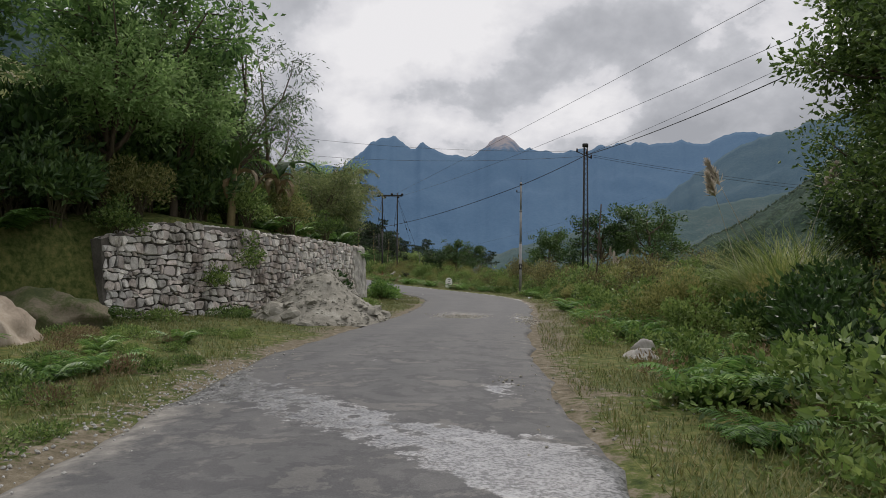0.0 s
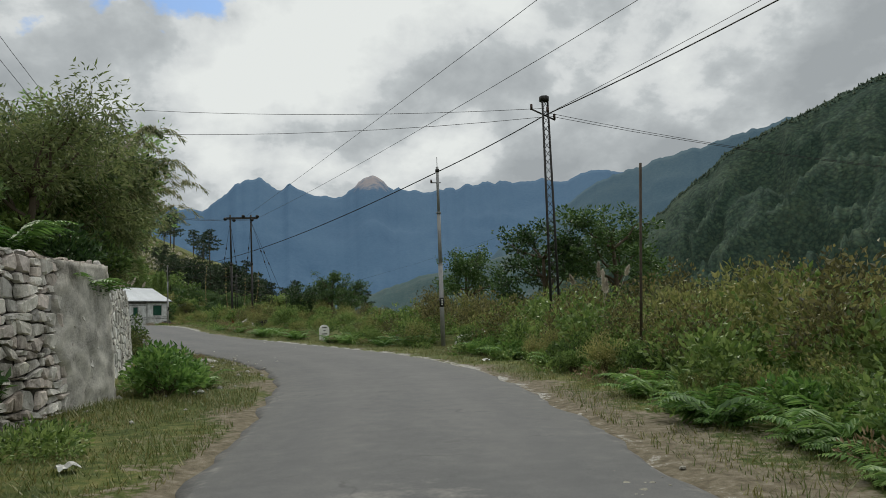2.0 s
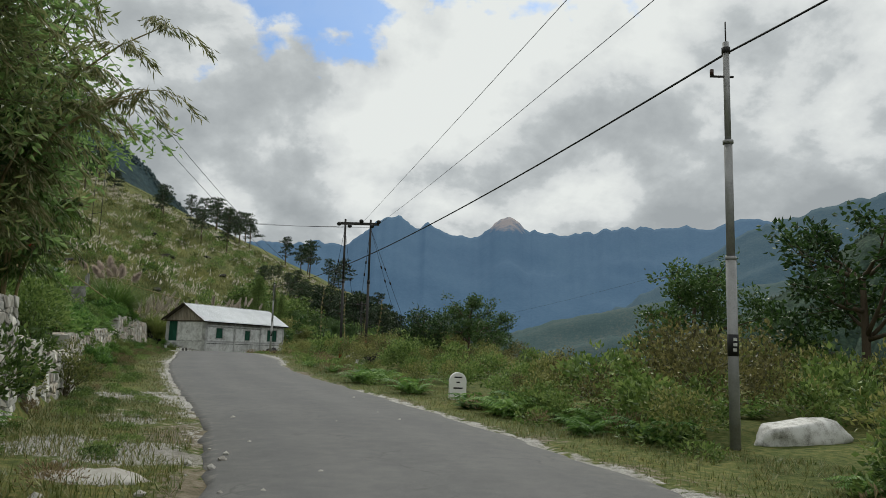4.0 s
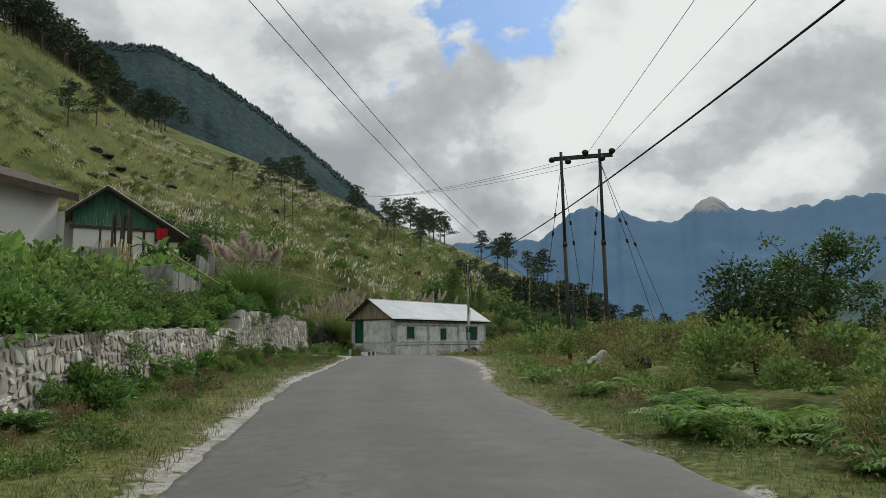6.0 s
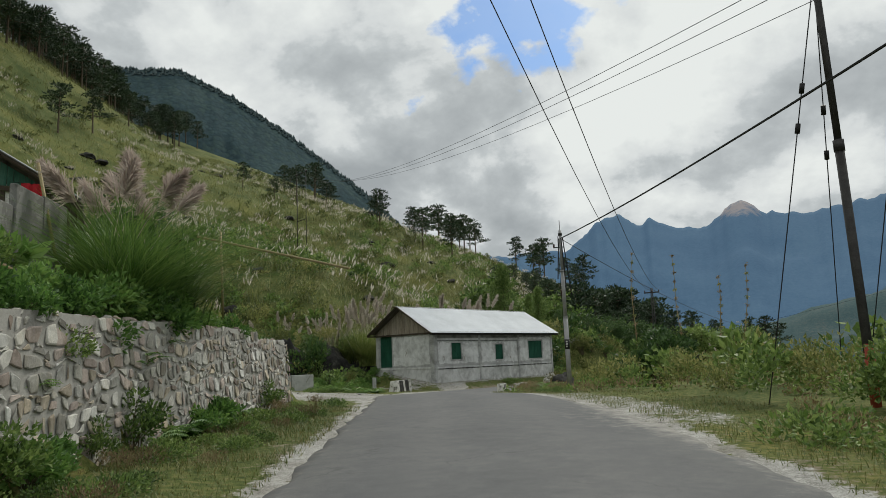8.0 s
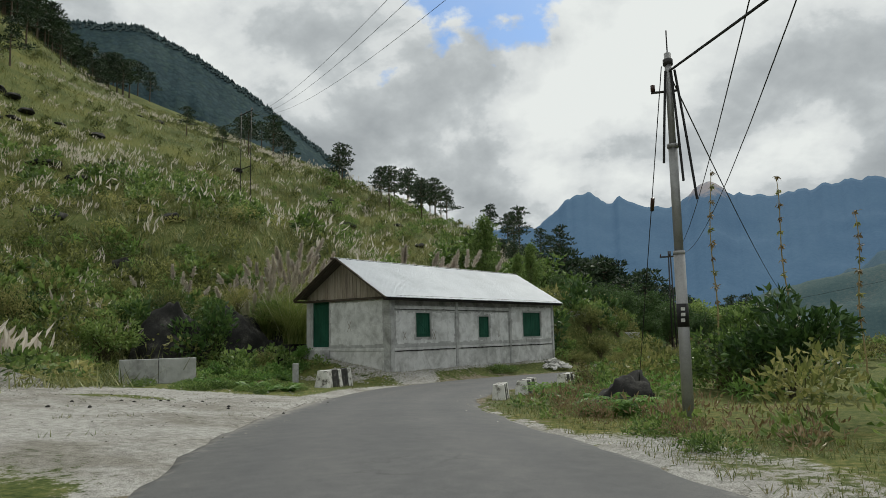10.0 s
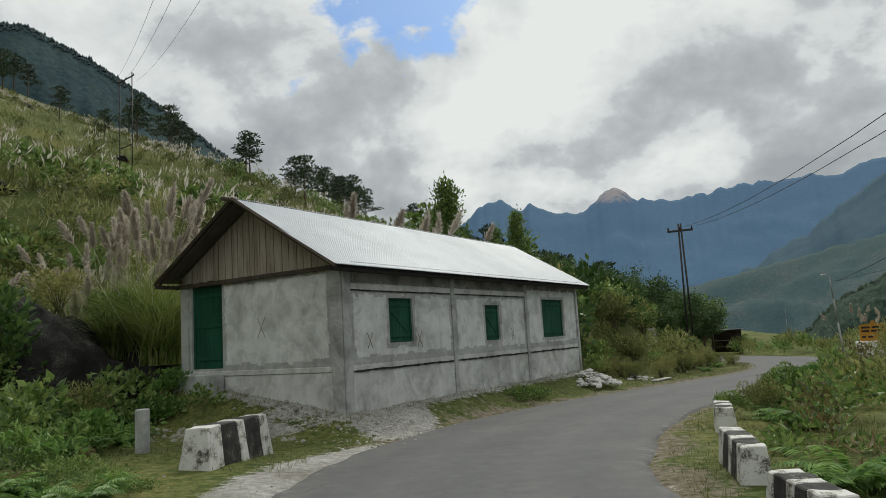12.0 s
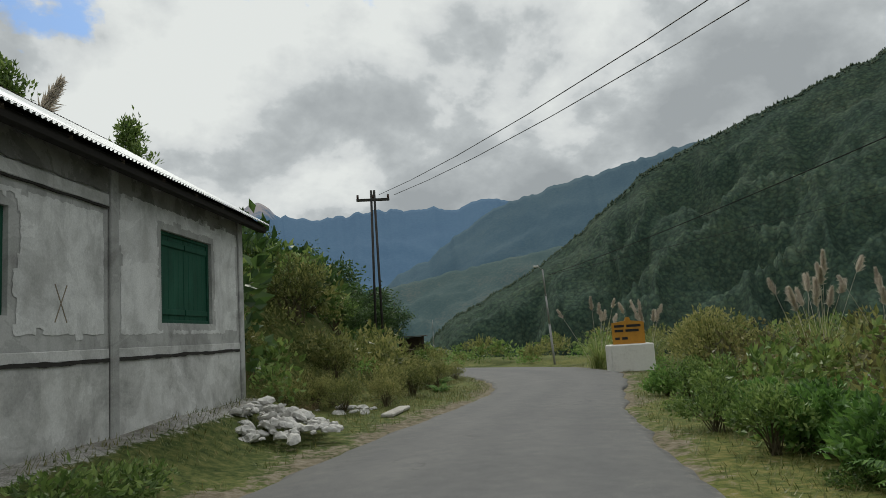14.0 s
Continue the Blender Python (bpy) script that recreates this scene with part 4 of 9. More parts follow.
def corrugated(x0, x1, y0, z0, y1, z1, pitch=0.085, amp=0.016, nl=1):
    """Vertices and quads of a corrugated sheet that runs along x and slopes from (y0, z0) to (y1, z1)."""
    n = int((x1 - x0) / (pitch / 4)) + 1
    xs = np.linspace(x0, x1, n)
    w = amp * np.sin(xs / pitch * 2 * np.pi)
    sl = np.linspace(0, 1, nl + 1)
    L = math.hypot(y1 - y0, z1 - z0)
    ny, nz = -(z1 - z0) / L, (y1 - y0) / L
    if nz < 0:
        ny, nz = -ny, -nz
    V = []
    for s in sl:
        V.append(np.stack([xs, y0 + (y1 - y0) * s + ny * w, z0 + (z1 - z0) * s + nz * w], -1))
    V = np.vstack(V)
    i, j = np.meshgrid(np.arange(n - 1), np.arange(nl))
    a = (j * n + i).ravel()
    return V, np.stack([a, a + 1, a + n + 1, a + n], -1)


def skim(x0, x1, z0, z1, holes, seed, step=0.05):
    """Small quads that fill a bay up to a wandering edge and keep clear of its openings."""
    nx, nz = int((x1 - x0) / step), int((z1 - z0) / step)
    xs, zs = np.linspace(x0, x1, nx + 1), np.linspace(z0, z1, nz + 1)
    X, Z = np.meshgrid(xs, zs)
    wav = np.array([noise.fractal(Vector((x * 2.1, z * 2.1, seed * 5.0)), 1.0, 2.0, 5) for x, z in zip(X.ravel(), Z.ravel())]).reshape(X.shape)
    d = np.minimum(np.minimum(X - x0, x1 - X) * 1.2, np.minimum(Z - z0, z1 - Z))
    for a, c, b, e in holes:
        away = np.hypot(np.maximum(0, np.maximum(a - X, X - b)), np.maximum(0, np.maximum(c - Z, Z - e)))
        d = np.minimum(d, away)
    inside = d > 0.085 + 0.07 * wav
    keep = inside[:-1, :-1] & inside[1:, :-1] & inside[:-1, 1:] & inside[1:, 1:]
    j, i = np.nonzero(keep)
    a = j * (nx + 1) + i
    jit = np.random.default_rng(seed).uniform(-0.3, 0.3, (2,) + X.shape) * step
    V = np.stack([(X + jit[0]).ravel(), 0 * X.ravel(), (Z + jit[1]).ravel()], -1)
    return V, np.stack([a, a + 1, a + nx + 2, a + nx + 1], -1)


def crack(h, a, b, z, w, seed):
    """A dark wandering shrinkage crack along a band."""
    xs = np.arange(a, b + 0.01, 0.07)
    c = np.array([noise.fractal(Vector((x * 1.3, seed, 0.0)), 1.0, 2.0, 4) for x in xs])
    t = np.array([noise.noise(Vector((x * 5.0, seed, 3.0))) for x in xs])
    lo, hi = z + 0.014 * c - w * (0.8 + 0.7 * t), z + 0.014 * c + w * (0.8 + 0.5 * t)
    n = len(xs)
    V = np.vstack([np.stack([xs, np.full(n, y), q], -1) for y, q in ((-0.034, lo), (-0.034, hi), (-0.002, hi), (-0.002, lo))])
    F = []
    for k in range(4):
        p, q = k * n, ((k + 1) % 4) * n
        F += [(p + i, p + i + 1, q + i + 1, q + i) for i in range(n - 1)]
    npart("crack", V, F, M["joint"], h, "dark shrinkage crack")


def build_house():
    h = thing("house", house_frame(), "low grey cement-rendered house with green shutters and bright zinc roof", "house")
    t = 0.2
    bm = bmesh.new()
    wall_with_holes(bm, 0, HL, -0.4, ZT, 0, t, OPEN)
    part("front_wall", bm, M["render_grey"], h)
    door = (3.8, 1.53, 4.93, 3.6)
    bm = bmesh.new()
    m = Matrix(((0, 1, 0, 0), (1, 0, 0, 0), (0, 0, 1, 0), (0, 0, 0, 1)))
    wall_with_holes(bm, t, HW - t, -0.4, ZT, 0, t, [door])
    bmesh.ops.transform(bm, matrix=m, verts=bm.verts)
    bmesh.ops.recalc_face_normals(bm, faces=bm.faces)
    part("gable_wall", bm, M["render_grey"], h)
    part("rear_gable_wall", one_box((HL - t, t, -0.4), (HL, HW - t, ZT)), M["render_wall"], h)
    part("back_wall", one_box((0, HW - t, -0.4), (HL, HW, ZT)), M["render_wall"], h)
    # columns and bands, a little proud of the panels
    for x in (-0.02, 4.44, 8.92, HL - 0.13):
        part("column", one_box((x, -0.045, -0.4), (x + (0.26 if x < 0 else 0.17), -0.002, ZT - 0.01), 0.012), M["render_grey"], h, "bare grey cement column")
    part("column", one_box((-0.045, 0.003, -0.4), (-0.002, 0.34, ZT - 0.01), 0.012), M["render_grey"], h, "bare grey cement column")
    part("column", one_box((-0.045, 5.02, -0.4), (-0.002, HW, ZT - 0.01), 0.012), M["render_grey"], h, "bare grey cement column")
    spans = ((0.25, 4.43), (4.62, 8.91), (9.10, HL - 0.14))
    for a, b in spans:
        part("lower_band", one_box((a, -0.018, ZB - 0.02), (b, -0.002, ZB + 0.1), 0.01), M["render_mid"], h)
        part("plinth", one_box((a, -0.012, -0.4), (b, -0.002, ZB - 0.03), 0.004), M["render_mid"], h, "rougher grey cement plinth")
        if b < 9:
            part("upper_band", one_box((a, -0.028, ZM), (b, -0.002, ZM + 0.15), 0.01), M["render_mid"], h)
            crack(h, a, b, ZM - 0.012, 0.014, int(a * 10) + 3)
        crack(h, a, b, ZB - 0.03, 0.027, int(a * 10))
    part("lower_band", one_box((-0.03, 0.35, ZB - 0.02), (-0.002, 5.0, ZB + 0.1), 0.01), M["render_mid"], h)
    part("plinth", one_box((-0.012, 0.35, -0.4), (-0.002, 5.0, ZB - 0.03), 0.004), M["render_mid"], h, "rougher grey cement plinth")
    # rough, dirty cement left bare under the eave; the eave's shade is in its colour too
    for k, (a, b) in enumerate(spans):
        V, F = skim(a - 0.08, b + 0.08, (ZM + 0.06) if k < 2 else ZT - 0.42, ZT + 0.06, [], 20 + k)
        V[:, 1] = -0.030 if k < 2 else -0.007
        npart("eave_strip", V, F, M["render_rough"], h, "rough dirty cement strip with eave shade in its colour")
    # pale skim coats with ragged edges inside each bay
    for k, (a, b) in enumerate(spans):
        V, F = skim(a, b, ZB + 0.16, ZM if k < 2 else ZT - 0.2, [OPEN[k]], k + 1)
        V[:, 1] = -0.004 - 0.003 * (k % 2)
        npart("skim_coat", V, F, M["render_wall"], h, "paler trowelled skim with ragged edges")
    V, F = skim(0.34, 5.02, ZB + 0.14, ZT - 0.05, [door], 7)
    V = np.stack([np.full(len(V), -0.005), V[:, 0], V[:, 2]], -1)
    npart("skim_coat", V, F[:, ::-1], M["render_wall"], h, "paler trowelled skim with ragged edges")
    # crosses scratched into the wet render
    for face, cx, cz, s in (("f", 2.88, 1.97, 0.24), ("f", 7.99, 1.95, 0.22), ("f", 0.9, 1.98, 0.2), ("g", 2.47, 2.43, 0.26)):
        bm = bmesh.new()
        for sgn in (1, -1):
            rot = Matrix.Rotation(sgn * radians(62), 4, "Y")
            box(bm, (-s, -0.011, -0.007), (s, -0.003, 0.007), 0, Matrix.Translation((cx, 0, cz)) @ rot)
        if face == "g":
            bmesh.ops.transform(bm, matrix=Matrix(((0, 1, 0, 0), (1, 0, 0, 0), (0, 0, 1, 0), (0, 0, 0, 1))), verts=bm.verts)
        part("scratched_cross", bm, M["scratch"], h, "cross scratched into the render")
    for k, (x0, z0, x1, z1) in enumerate(OPEN):
        shutter(h, "window", x0, z0, x1, z1, 0.05, 2 if k == 2 else 1)
    # door in the gable
    d = new("door")
    d.parent = h
    d.location = (0.05, 3.8, 1.53)
    W, H = 1.13, 2.07
    fr = bmesh.new()
    for lo, hi in (((0, 0, 0), (0.08, 0.07, H)), ((0, W - 0.07, 0), (0.08, W, H)), ((0, 0.07, H - 0.07), (0.08, W - 0.07, H))):
        box(fr, lo, hi, 0.006)
    part("door_frame", fr, M["green_paint"], d)
    for i in range(6):
        q = 0.07 + i * 0.165
        part("board", one_box((0.03, q + 0.003, 0.0), (0.06, q + 0.162, H - 0.07), 0.003), M["green_paint"], d)
    for zz in (0.2, 1.0, 1.75):
        part("ledge", one_box((0.008, 0.08, zz), (0.029, W - 0.08, zz + 0.1), 0.004), M["green_paint"], d)
    part("doorstep", one_box((-0.4, 3.7, 0.7), (-0.047, 5.02, 1.42), 0.03), M["render_grey"], h)
    # gable boards up to the rafters
    rise = 5.42 - 3.62
    rng = random.Random(4)
    y = 0.05
    while y < HW - 0.1:
        w = rng.uniform(0.16, 0.26)
        y1 = min(y + w, HW - 0.05)
        top = lambda q: 3.62 + rise * (1 - abs(q - HW / 2) / (HW / 2 + 0.36)) - 0.05
        low = 3.64 + rng.uniform(-0.12, 0.05)
        bm = bmesh.new()
        vs = [bm.verts.new(p) for p in ((-0.05, y, low), (-0.05, y1 - 0.022, low + rng.uniform(-.02, .02)), (-0.05, y1 - 0.022, top(y1)), (-0.05, y, top(y)))]
        f = bm.faces.new(vs)
        ex = bmesh.ops.extrude_face_region(bm, geom=[f])
        bmesh.ops.translate(bm, vec=(0.022 + rng.uniform(0, .012), 0, 0), verts=[g for g in ex["geom"] if isinstance(g, bmesh.types.BMVert)])
        bmesh.ops.recalc_face_normals(bm, faces=bm.faces)
        part("gable_board", bm, M["plank"], h, "weathered grey-brown board")
        y = y1
    part("gable_rail", one_box((-0.1, -0.1, 3.56), (-0.052, HW + 0.1, 3.66), 0.008), M["timber"], h)
    # roof: zinc in two slopes, on rafters and purlins
    e0, e1 = -0.42, HW + 0.2
    x0, x1, ze, zk = -0.68, HL + 0.5, 3.60, 5.47
    V, F = corrugated(x0, x1, e0, ze, HW / 2 + 0.05, zk, nl=3)
    npart("roof_front", V, F, M["roof_metal"], h, "bright corrugated zinc sheet", smooth=True)
    V, F = corrugated(x0, x1, e1, ze + 0.12, HW / 2 - 0.05, zk - 0.03, nl=3)
    npart("roof_back", V, F, M["roof_old"], h, "dull corrugated sheet", smooth=True)
    for k in range(15):
        x = x0 + 0.12 + k * (x1 - x0 - 0.3) / 14
        for s in (1, -1):
            yy = [(-0.36, ze - 0.06), (HW / 2, zk - 0.09)] if s > 0 else [(HW + 0.14, ze + 0.06), (HW / 2, zk - 0.09)]
            rod("rafter", [(x, *yy[0]), (x, *yy[1])], 0.045, M["timber"], h, sides=4)
    rod("ridge_pole", [(x0 - 0.25, HW / 2, zk - 0.07), (x1, HW / 2, zk - 0.07)], 0.05, M["timber"], h, sides=6)
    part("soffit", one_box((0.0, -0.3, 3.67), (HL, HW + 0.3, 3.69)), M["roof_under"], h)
    # added dark sheet below the slope stands in for the overhang's shade
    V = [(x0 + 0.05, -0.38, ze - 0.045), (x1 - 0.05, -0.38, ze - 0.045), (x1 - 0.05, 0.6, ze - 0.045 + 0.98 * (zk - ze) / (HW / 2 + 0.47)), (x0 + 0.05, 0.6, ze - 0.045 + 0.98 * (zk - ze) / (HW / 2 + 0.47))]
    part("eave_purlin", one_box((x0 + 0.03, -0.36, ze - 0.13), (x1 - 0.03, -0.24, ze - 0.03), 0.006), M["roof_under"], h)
    npart("eave_lining", V, [(0, 1, 2, 3)], M["roof_under"], h, "near-black sheet standing in for shade under the eave")
    for s, yy in ((1, HW + 0.13),):
        part("fascia", one_box((x0, yy, ze - 0.03), (x1, yy + 0.03, ze + 0.07), 0.004), M["timber"], h)
    for s in (1, -1):
        V, F = tubes([([(x0 + 0.02, HW / 2, zk - 0.04), (x0 + 0.02, HW / 2 - s * (HW / 2 + (0.4 if s > 0 else 0.18)), ze - 0.05 + (0.0 if s > 0 else 0.12))], 0.05, 4)])
        npart("barge_board", V, F, M["timber"], h)
    return h


house = build_house()
ground_at = lambda x, y: float(ground_z(x, y))


# ---- dry and mortared stone walls ----
def stone_wall(name, label, line, height, base_drop, stone_mats, bed_mat, size, seed, sink=0.0, proud=0.045, near=(0, 1), fill=0.93, rise=0.75):
    """A retaining wall along a line of (x, y): a core of mortar and courses of uneven stones on its road face.
    line: points from near to far, the road on the right-hand side."""
    rng = random.Random(seed)
    L = np.array(line, float)
    seg = np.linalg.norm(np.diff(L, axis=0), axis=1)
    acc = np.concatenate([[0], np.cumsum(seg)])
    total = acc[-1]

    def at(s):
        return np.array([np.interp(s, acc, L[:, 0]), np.interp(s, acc, L[:, 1])])

    def heading(s):
        d = at(min(s + 0.3, total)) - at(max(s - 0.3, 0))
        return d / np.linalg.norm(d)

    wall = thing(name, Matrix.Identity(4), label, "wall", kind="structure")
    # core
    ss = np.arange(0, total + 0.01, 0.3)
    hs = np.array([height(s / total) for s in ss])
    ring = []
    for s, hh in zip(ss, hs):
        p, d = at(s), heading(s)
        n = np.array([-d[1], d[0]])      # away from the road
        zb = ground_z(p[0], p[1] - 0.0) - base_drop
        zt = road_z(p[1]) + hh
        w = 0.02 * math.sin(s * 1.7) - 0.05
        ring.append([(*(p - n * 0.0), zb), (*(p + n * 0.16), zt + w), (*(p + n * 0.65), zt + w), (*(p + n * 0.65), zb)])
    R = np.array(ring)
    k = len(R)
    F = []
    for i in range(k - 1):
        for j in range(4):
            a, b = i * 4 + j, i * 4 + (j + 1) % 4
            F.append((a, b, b + 4, a + 4))
    F += [(0, 3, 2, 1), ((k - 1) * 4, (k - 1) * 4 + 1, (k - 1) * 4 + 2, (k - 1) * 4 + 3)]
    npart("wall_core", R.reshape(-1, 3), F, bed_mat, wall)
    # stones in rough courses: wavy beds, slanting joints, knocked-off corners
    ch = size * 0.86
    beds, z = [-0.12], -0.12
    while z < 3.0:
        z += size * rng.uniform(0.62, 1.12)
        beds.append(z)
    bed = lambda k, q: beds[k] + rise * 0.22 * size * (math.sin(q * 1.9 + k * 2.3) + 0.8 * math.sin(q * 4.7 + k * 5.1) + 0.6 * math.sin(q * 11.3 + k))
    stones = []
    for k in range(len(beds) - 1):
        q = -rng.uniform(0, size)
        while q < total:
            w = size * rng.choice((0.6, 0.8, 0.95, 1.1, 1.3, 1.6)) * rng.uniform(0.85, 1.15)
            a, b = max(q, 0.01), min(q + w, total - 0.01)
            q += w
            if b - a < 0.05:
                continue
            slant = [rng.uniform(-1, 1) * rise * 0.3 * size for _ in range(4)]
            poly = [(a + slant[0], bed(k, a)), (b + slant[1], bed(k, b)), (b + slant[2], bed(k + 1, b)), (a + slant[3], bed(k + 1, a))]
            if rng.random() < 0.12:
                m_ = (bed(k, a) + bed(k + 1, a)) / 2
                halves = [[poly[0], poly[1], (b, m_), (a, m_)], [(a, m_), (b, m_), poly[2], poly[3]]]
            else:
                halves = [poly]
            for poly in halves:
                cx, cz = sum(v[0] for v in poly) / 4, sum(v[1] for v in poly) / 4
                top = height(min(max(cx / total, 0), 1)) - 0.02
                if cz > top - 0.03:
                    continue
                poly = cut_poly(poly, cx, top + 0.03, 0, 1)
                if len(poly) < 3:
                    continue
                cut = []
                for i, (x, zz) in enumerate(poly):
                    for (x2, z2) in (poly[i - 1], poly[(i + 1) % len(poly)]):
                        f = rng.uniform(0.05, 0.32)
                        cut.append((x + (x2 - x) * f + rng.uniform(-0.04, 0.04) * size, zz + (z2 - zz) * f + rng.uniform(-0.04, 0.04) * size))
                stones.append((cx, cz, cut, top))
    mid = [k for k, q in enumerate(stones) if near[0] <= q[0] / total <= near[1]]
    chosen = set(mid[::max(1, len(mid) // 300 + (len(mid) > 300))][:300])
    rest = []
    for k, (cx, cz, poly, top) in enumerate(stones):
        out = proud + rng.uniform(-0.4, 1.0) * proud - sink
        tilt = rng.uniform(-0.015, 0.015)
        rings = []
        big = rng.uniform(0.86, 1.04) * fill
        for shrink, push in ((big, -0.10), (big * 0.98, 0.5), (big * 0.84, 0.95)):
            ring = []
            for x, z in poly:
                u, v = cx + (x - cx) * shrink, cz + (z - cz) * shrink
                o = (0.02 if proud > 0.02 else 0.004) + out * push + tilt * (z - cz) / ch + rng.uniform(-0.012, 0.012) * (push > 0.6) * (1.0 if proud > 0.02 else 0.3)
                c, d = at(min(max(u, 0), total)), heading(min(max(u, 0), total))
                n = np.array([-d[1], d[0]])
                w = c + n * (0.16 * v / max(top, 0.5) - o)
                ring.append((w[0], w[1], float(road_z(c[1])) + v))
            rings.append(ring)
        n = len(poly)
        V = [q for ring in rings for q in ring] + [tuple(np.mean(rings[-1], 0))]
        F = []
        for r in range(2):
            for j in range(n):
                a_, b_ = r * n + j, r * n + (j + 1) % n
                F += [(a_, b_, b_ + n), (a_, b_ + n, a_ + n)]
        F += [(2 * n + j, 2 * n + (j + 1) % n, 3 * n) for j in range(n)]
        mi = rng.randrange(len(stone_mats))
        if k in chosen:
            npart("stone", V, F, stone_mats[mi], wall)
        else:
            rest.append((np.array(V), np.array(F), mi))
    # loose capping stones
    caps = [rock_mesh("cap", (0.5, 0.42, 0.3), stone_mats[0], seed + q, 2, 0.35) for q in range(4)]
    shapes = []
    for me in caps:
        co = np.empty(len(me.vertices) * 3)
        me.vertices.foreach_get("co", co)
        shapes.append((co.reshape(-1, 3), np.array([list(p.vertices) for p in me.polygons])))
        bpy.data.meshes.remove(me)
    s = 0.1
    while s < total:
        p, d = at(s), heading(s)
        n = np.array([-d[1], d[0]])
        k = rng.uniform(0.14, 0.3)
        for back in (0.3, 0.5):
            co, fc = shapes[rng.randrange(4)]
            a = rng.uniform(0, 6.28)
            R = np.array([[math.cos(a), -math.sin(a), 0], [math.sin(a), math.cos(a), 0], [0, 0, 1]])
            q = p + n * (back + rng.uniform(-0.05, 0.05))
            rest.append((co * k @ R.T + np.array([q[0], q[1], float(road_z(p[1])) + height(min(s / total, 1)) - 0.09 + rng.uniform(-0.03, 0.03)]), fc, rng.randrange(len(stone_mats))))
        s += k * 0.85
    if rest:
        V, F = merged([(q[0], q[1]) for q in rest])
        idx = np.concatenate([np.full(len(q[1]), q[2]) for q in rest])
        ob = new("stones", np_mesh("stones", V, F, stone_mats, index=idx))
        ob.parent = wall
        ob["kind"] = "stuff"
    return wall


def cut_poly(poly, px, pz, nx, nz):
    """The part of a polygon on the near side of a line through (px, pz) with the normal (nx, nz)."""
    out = []
    for i, (x, z) in enumerate(poly):
        x2, z2 = poly[(i + 1) % len(poly)]
        d, d2 = (x - px) * nx + (z - pz) * nz, (x2 - px) * nx + (z2 - pz) * nz
        if d <= 0:
            out.append((x, z))
        if d * d2 < 0:
            t = d / (d - d2)
            out.append((x + (x2 - x) * t, z + (z2 - z) * t))
    return out


def stone_tint(name, c, k=0.55, j=1.4, soot=0.3):
    m = material(name, two(c, k, j), 3.2, 38, 0.92, 0.6, 0.02)
    nt = m.node_tree
    b = nt.nodes["Principled BSDF"]
    old = b.inputs["Base Color"].links[0].from_socket
    inf = node(nt, "ShaderNodeObjectInfo").outputs["Random"]
    isl = node(nt, "ShaderNodeNewGeometry").outputs["Random Per Island"]
    f = node(nt, "ShaderNodeMath", {0: inf, 1: isl}, operation="ADD").outputs[0]
    f = node(nt, "ShaderNodeMath", {0: f, 1: 0.5}, operation="MULTIPLY").outputs[0]
    g = ramp(nt, f, [(0.1, (0.5, 0.49, 0.47)), (0.45, (0.95, 0.95, 0.95)), (0.9, (1.4, 1.38, 1.34))])
    mx = node(nt, "ShaderNodeMix", {"Factor": 1.0, "A": old, "B": g}, data_type="RGBA")
    mx.blend_type = "MULTIPLY"
    # black weather streaks running down the face
    co = node(nt, "ShaderNodeTexCoord").outputs["Object"]
    co = node(nt, "ShaderNodeMapping", {0: co, 3: (1.5, 1.5, 0.7)}).outputs[0]
    s = node(nt, "ShaderNodeTexNoise", {"Vector": co, "Scale": 0.9, "Detail": 9.0, "Roughness": 0.72}).outputs[0]
    s = ramp(nt, s, [(0.36, (soot, soot * 0.94, soot * 0.86)), (0.46, (0.8, 0.79, 0.77)), (0.53, (1, 1, 1))])
    m2 = node(nt, "ShaderNodeMix", {"Factor": 1.0, "A": mx.outputs["Result"], "B": s}, data_type="RGBA")
    m2.blend_type = "MULTIPLY"
    nt.links.new(m2.outputs["Result"], b.inputs["Base Color"])
    return m


STONES = [stone_tint("stone_grey", (0.47, 0.455, 0.435)), stone_tint("stone_pale", (0.63, 0.61, 0.585)), stone_tint("stone_rose", (0.51, 0.46, 0.435))]
GREYS = [stone_tint("block_grey", (0.47, 0.465, 0.44), soot=0.72), stone_tint("block_pale", (0.64, 0.63, 0.60), soot=0.72), stone_tint("block_dull", (0.45, 0.42, 0.385), soot=0.72)]

BEDDED = [stone_tint("bedded_pale", (0.68, 0.66, 0.61), soot=0.8), stone_tint("bedded_tan", (0.58, 0.51, 0.42), soot=0.8), stone_tint("bedded_rose", (0.54, 0.46, 0.42), soot=0.8), stone_tint("bedded_grey", (0.55, 0.54, 0.51), soot=0.8), stone_tint("bedded_white", (0.74, 0.725, 0.69), soot=0.8)]

WHITES = [stone_tint("lime_grey", (0.50, 0.495, 0.475), soot=0.4), stone_tint("lime_white", (0.66, 0.655, 0.635), soot=0.4), stone_tint("lime_stained", (0.42, 0.405, 0.38), soot=0.4)]


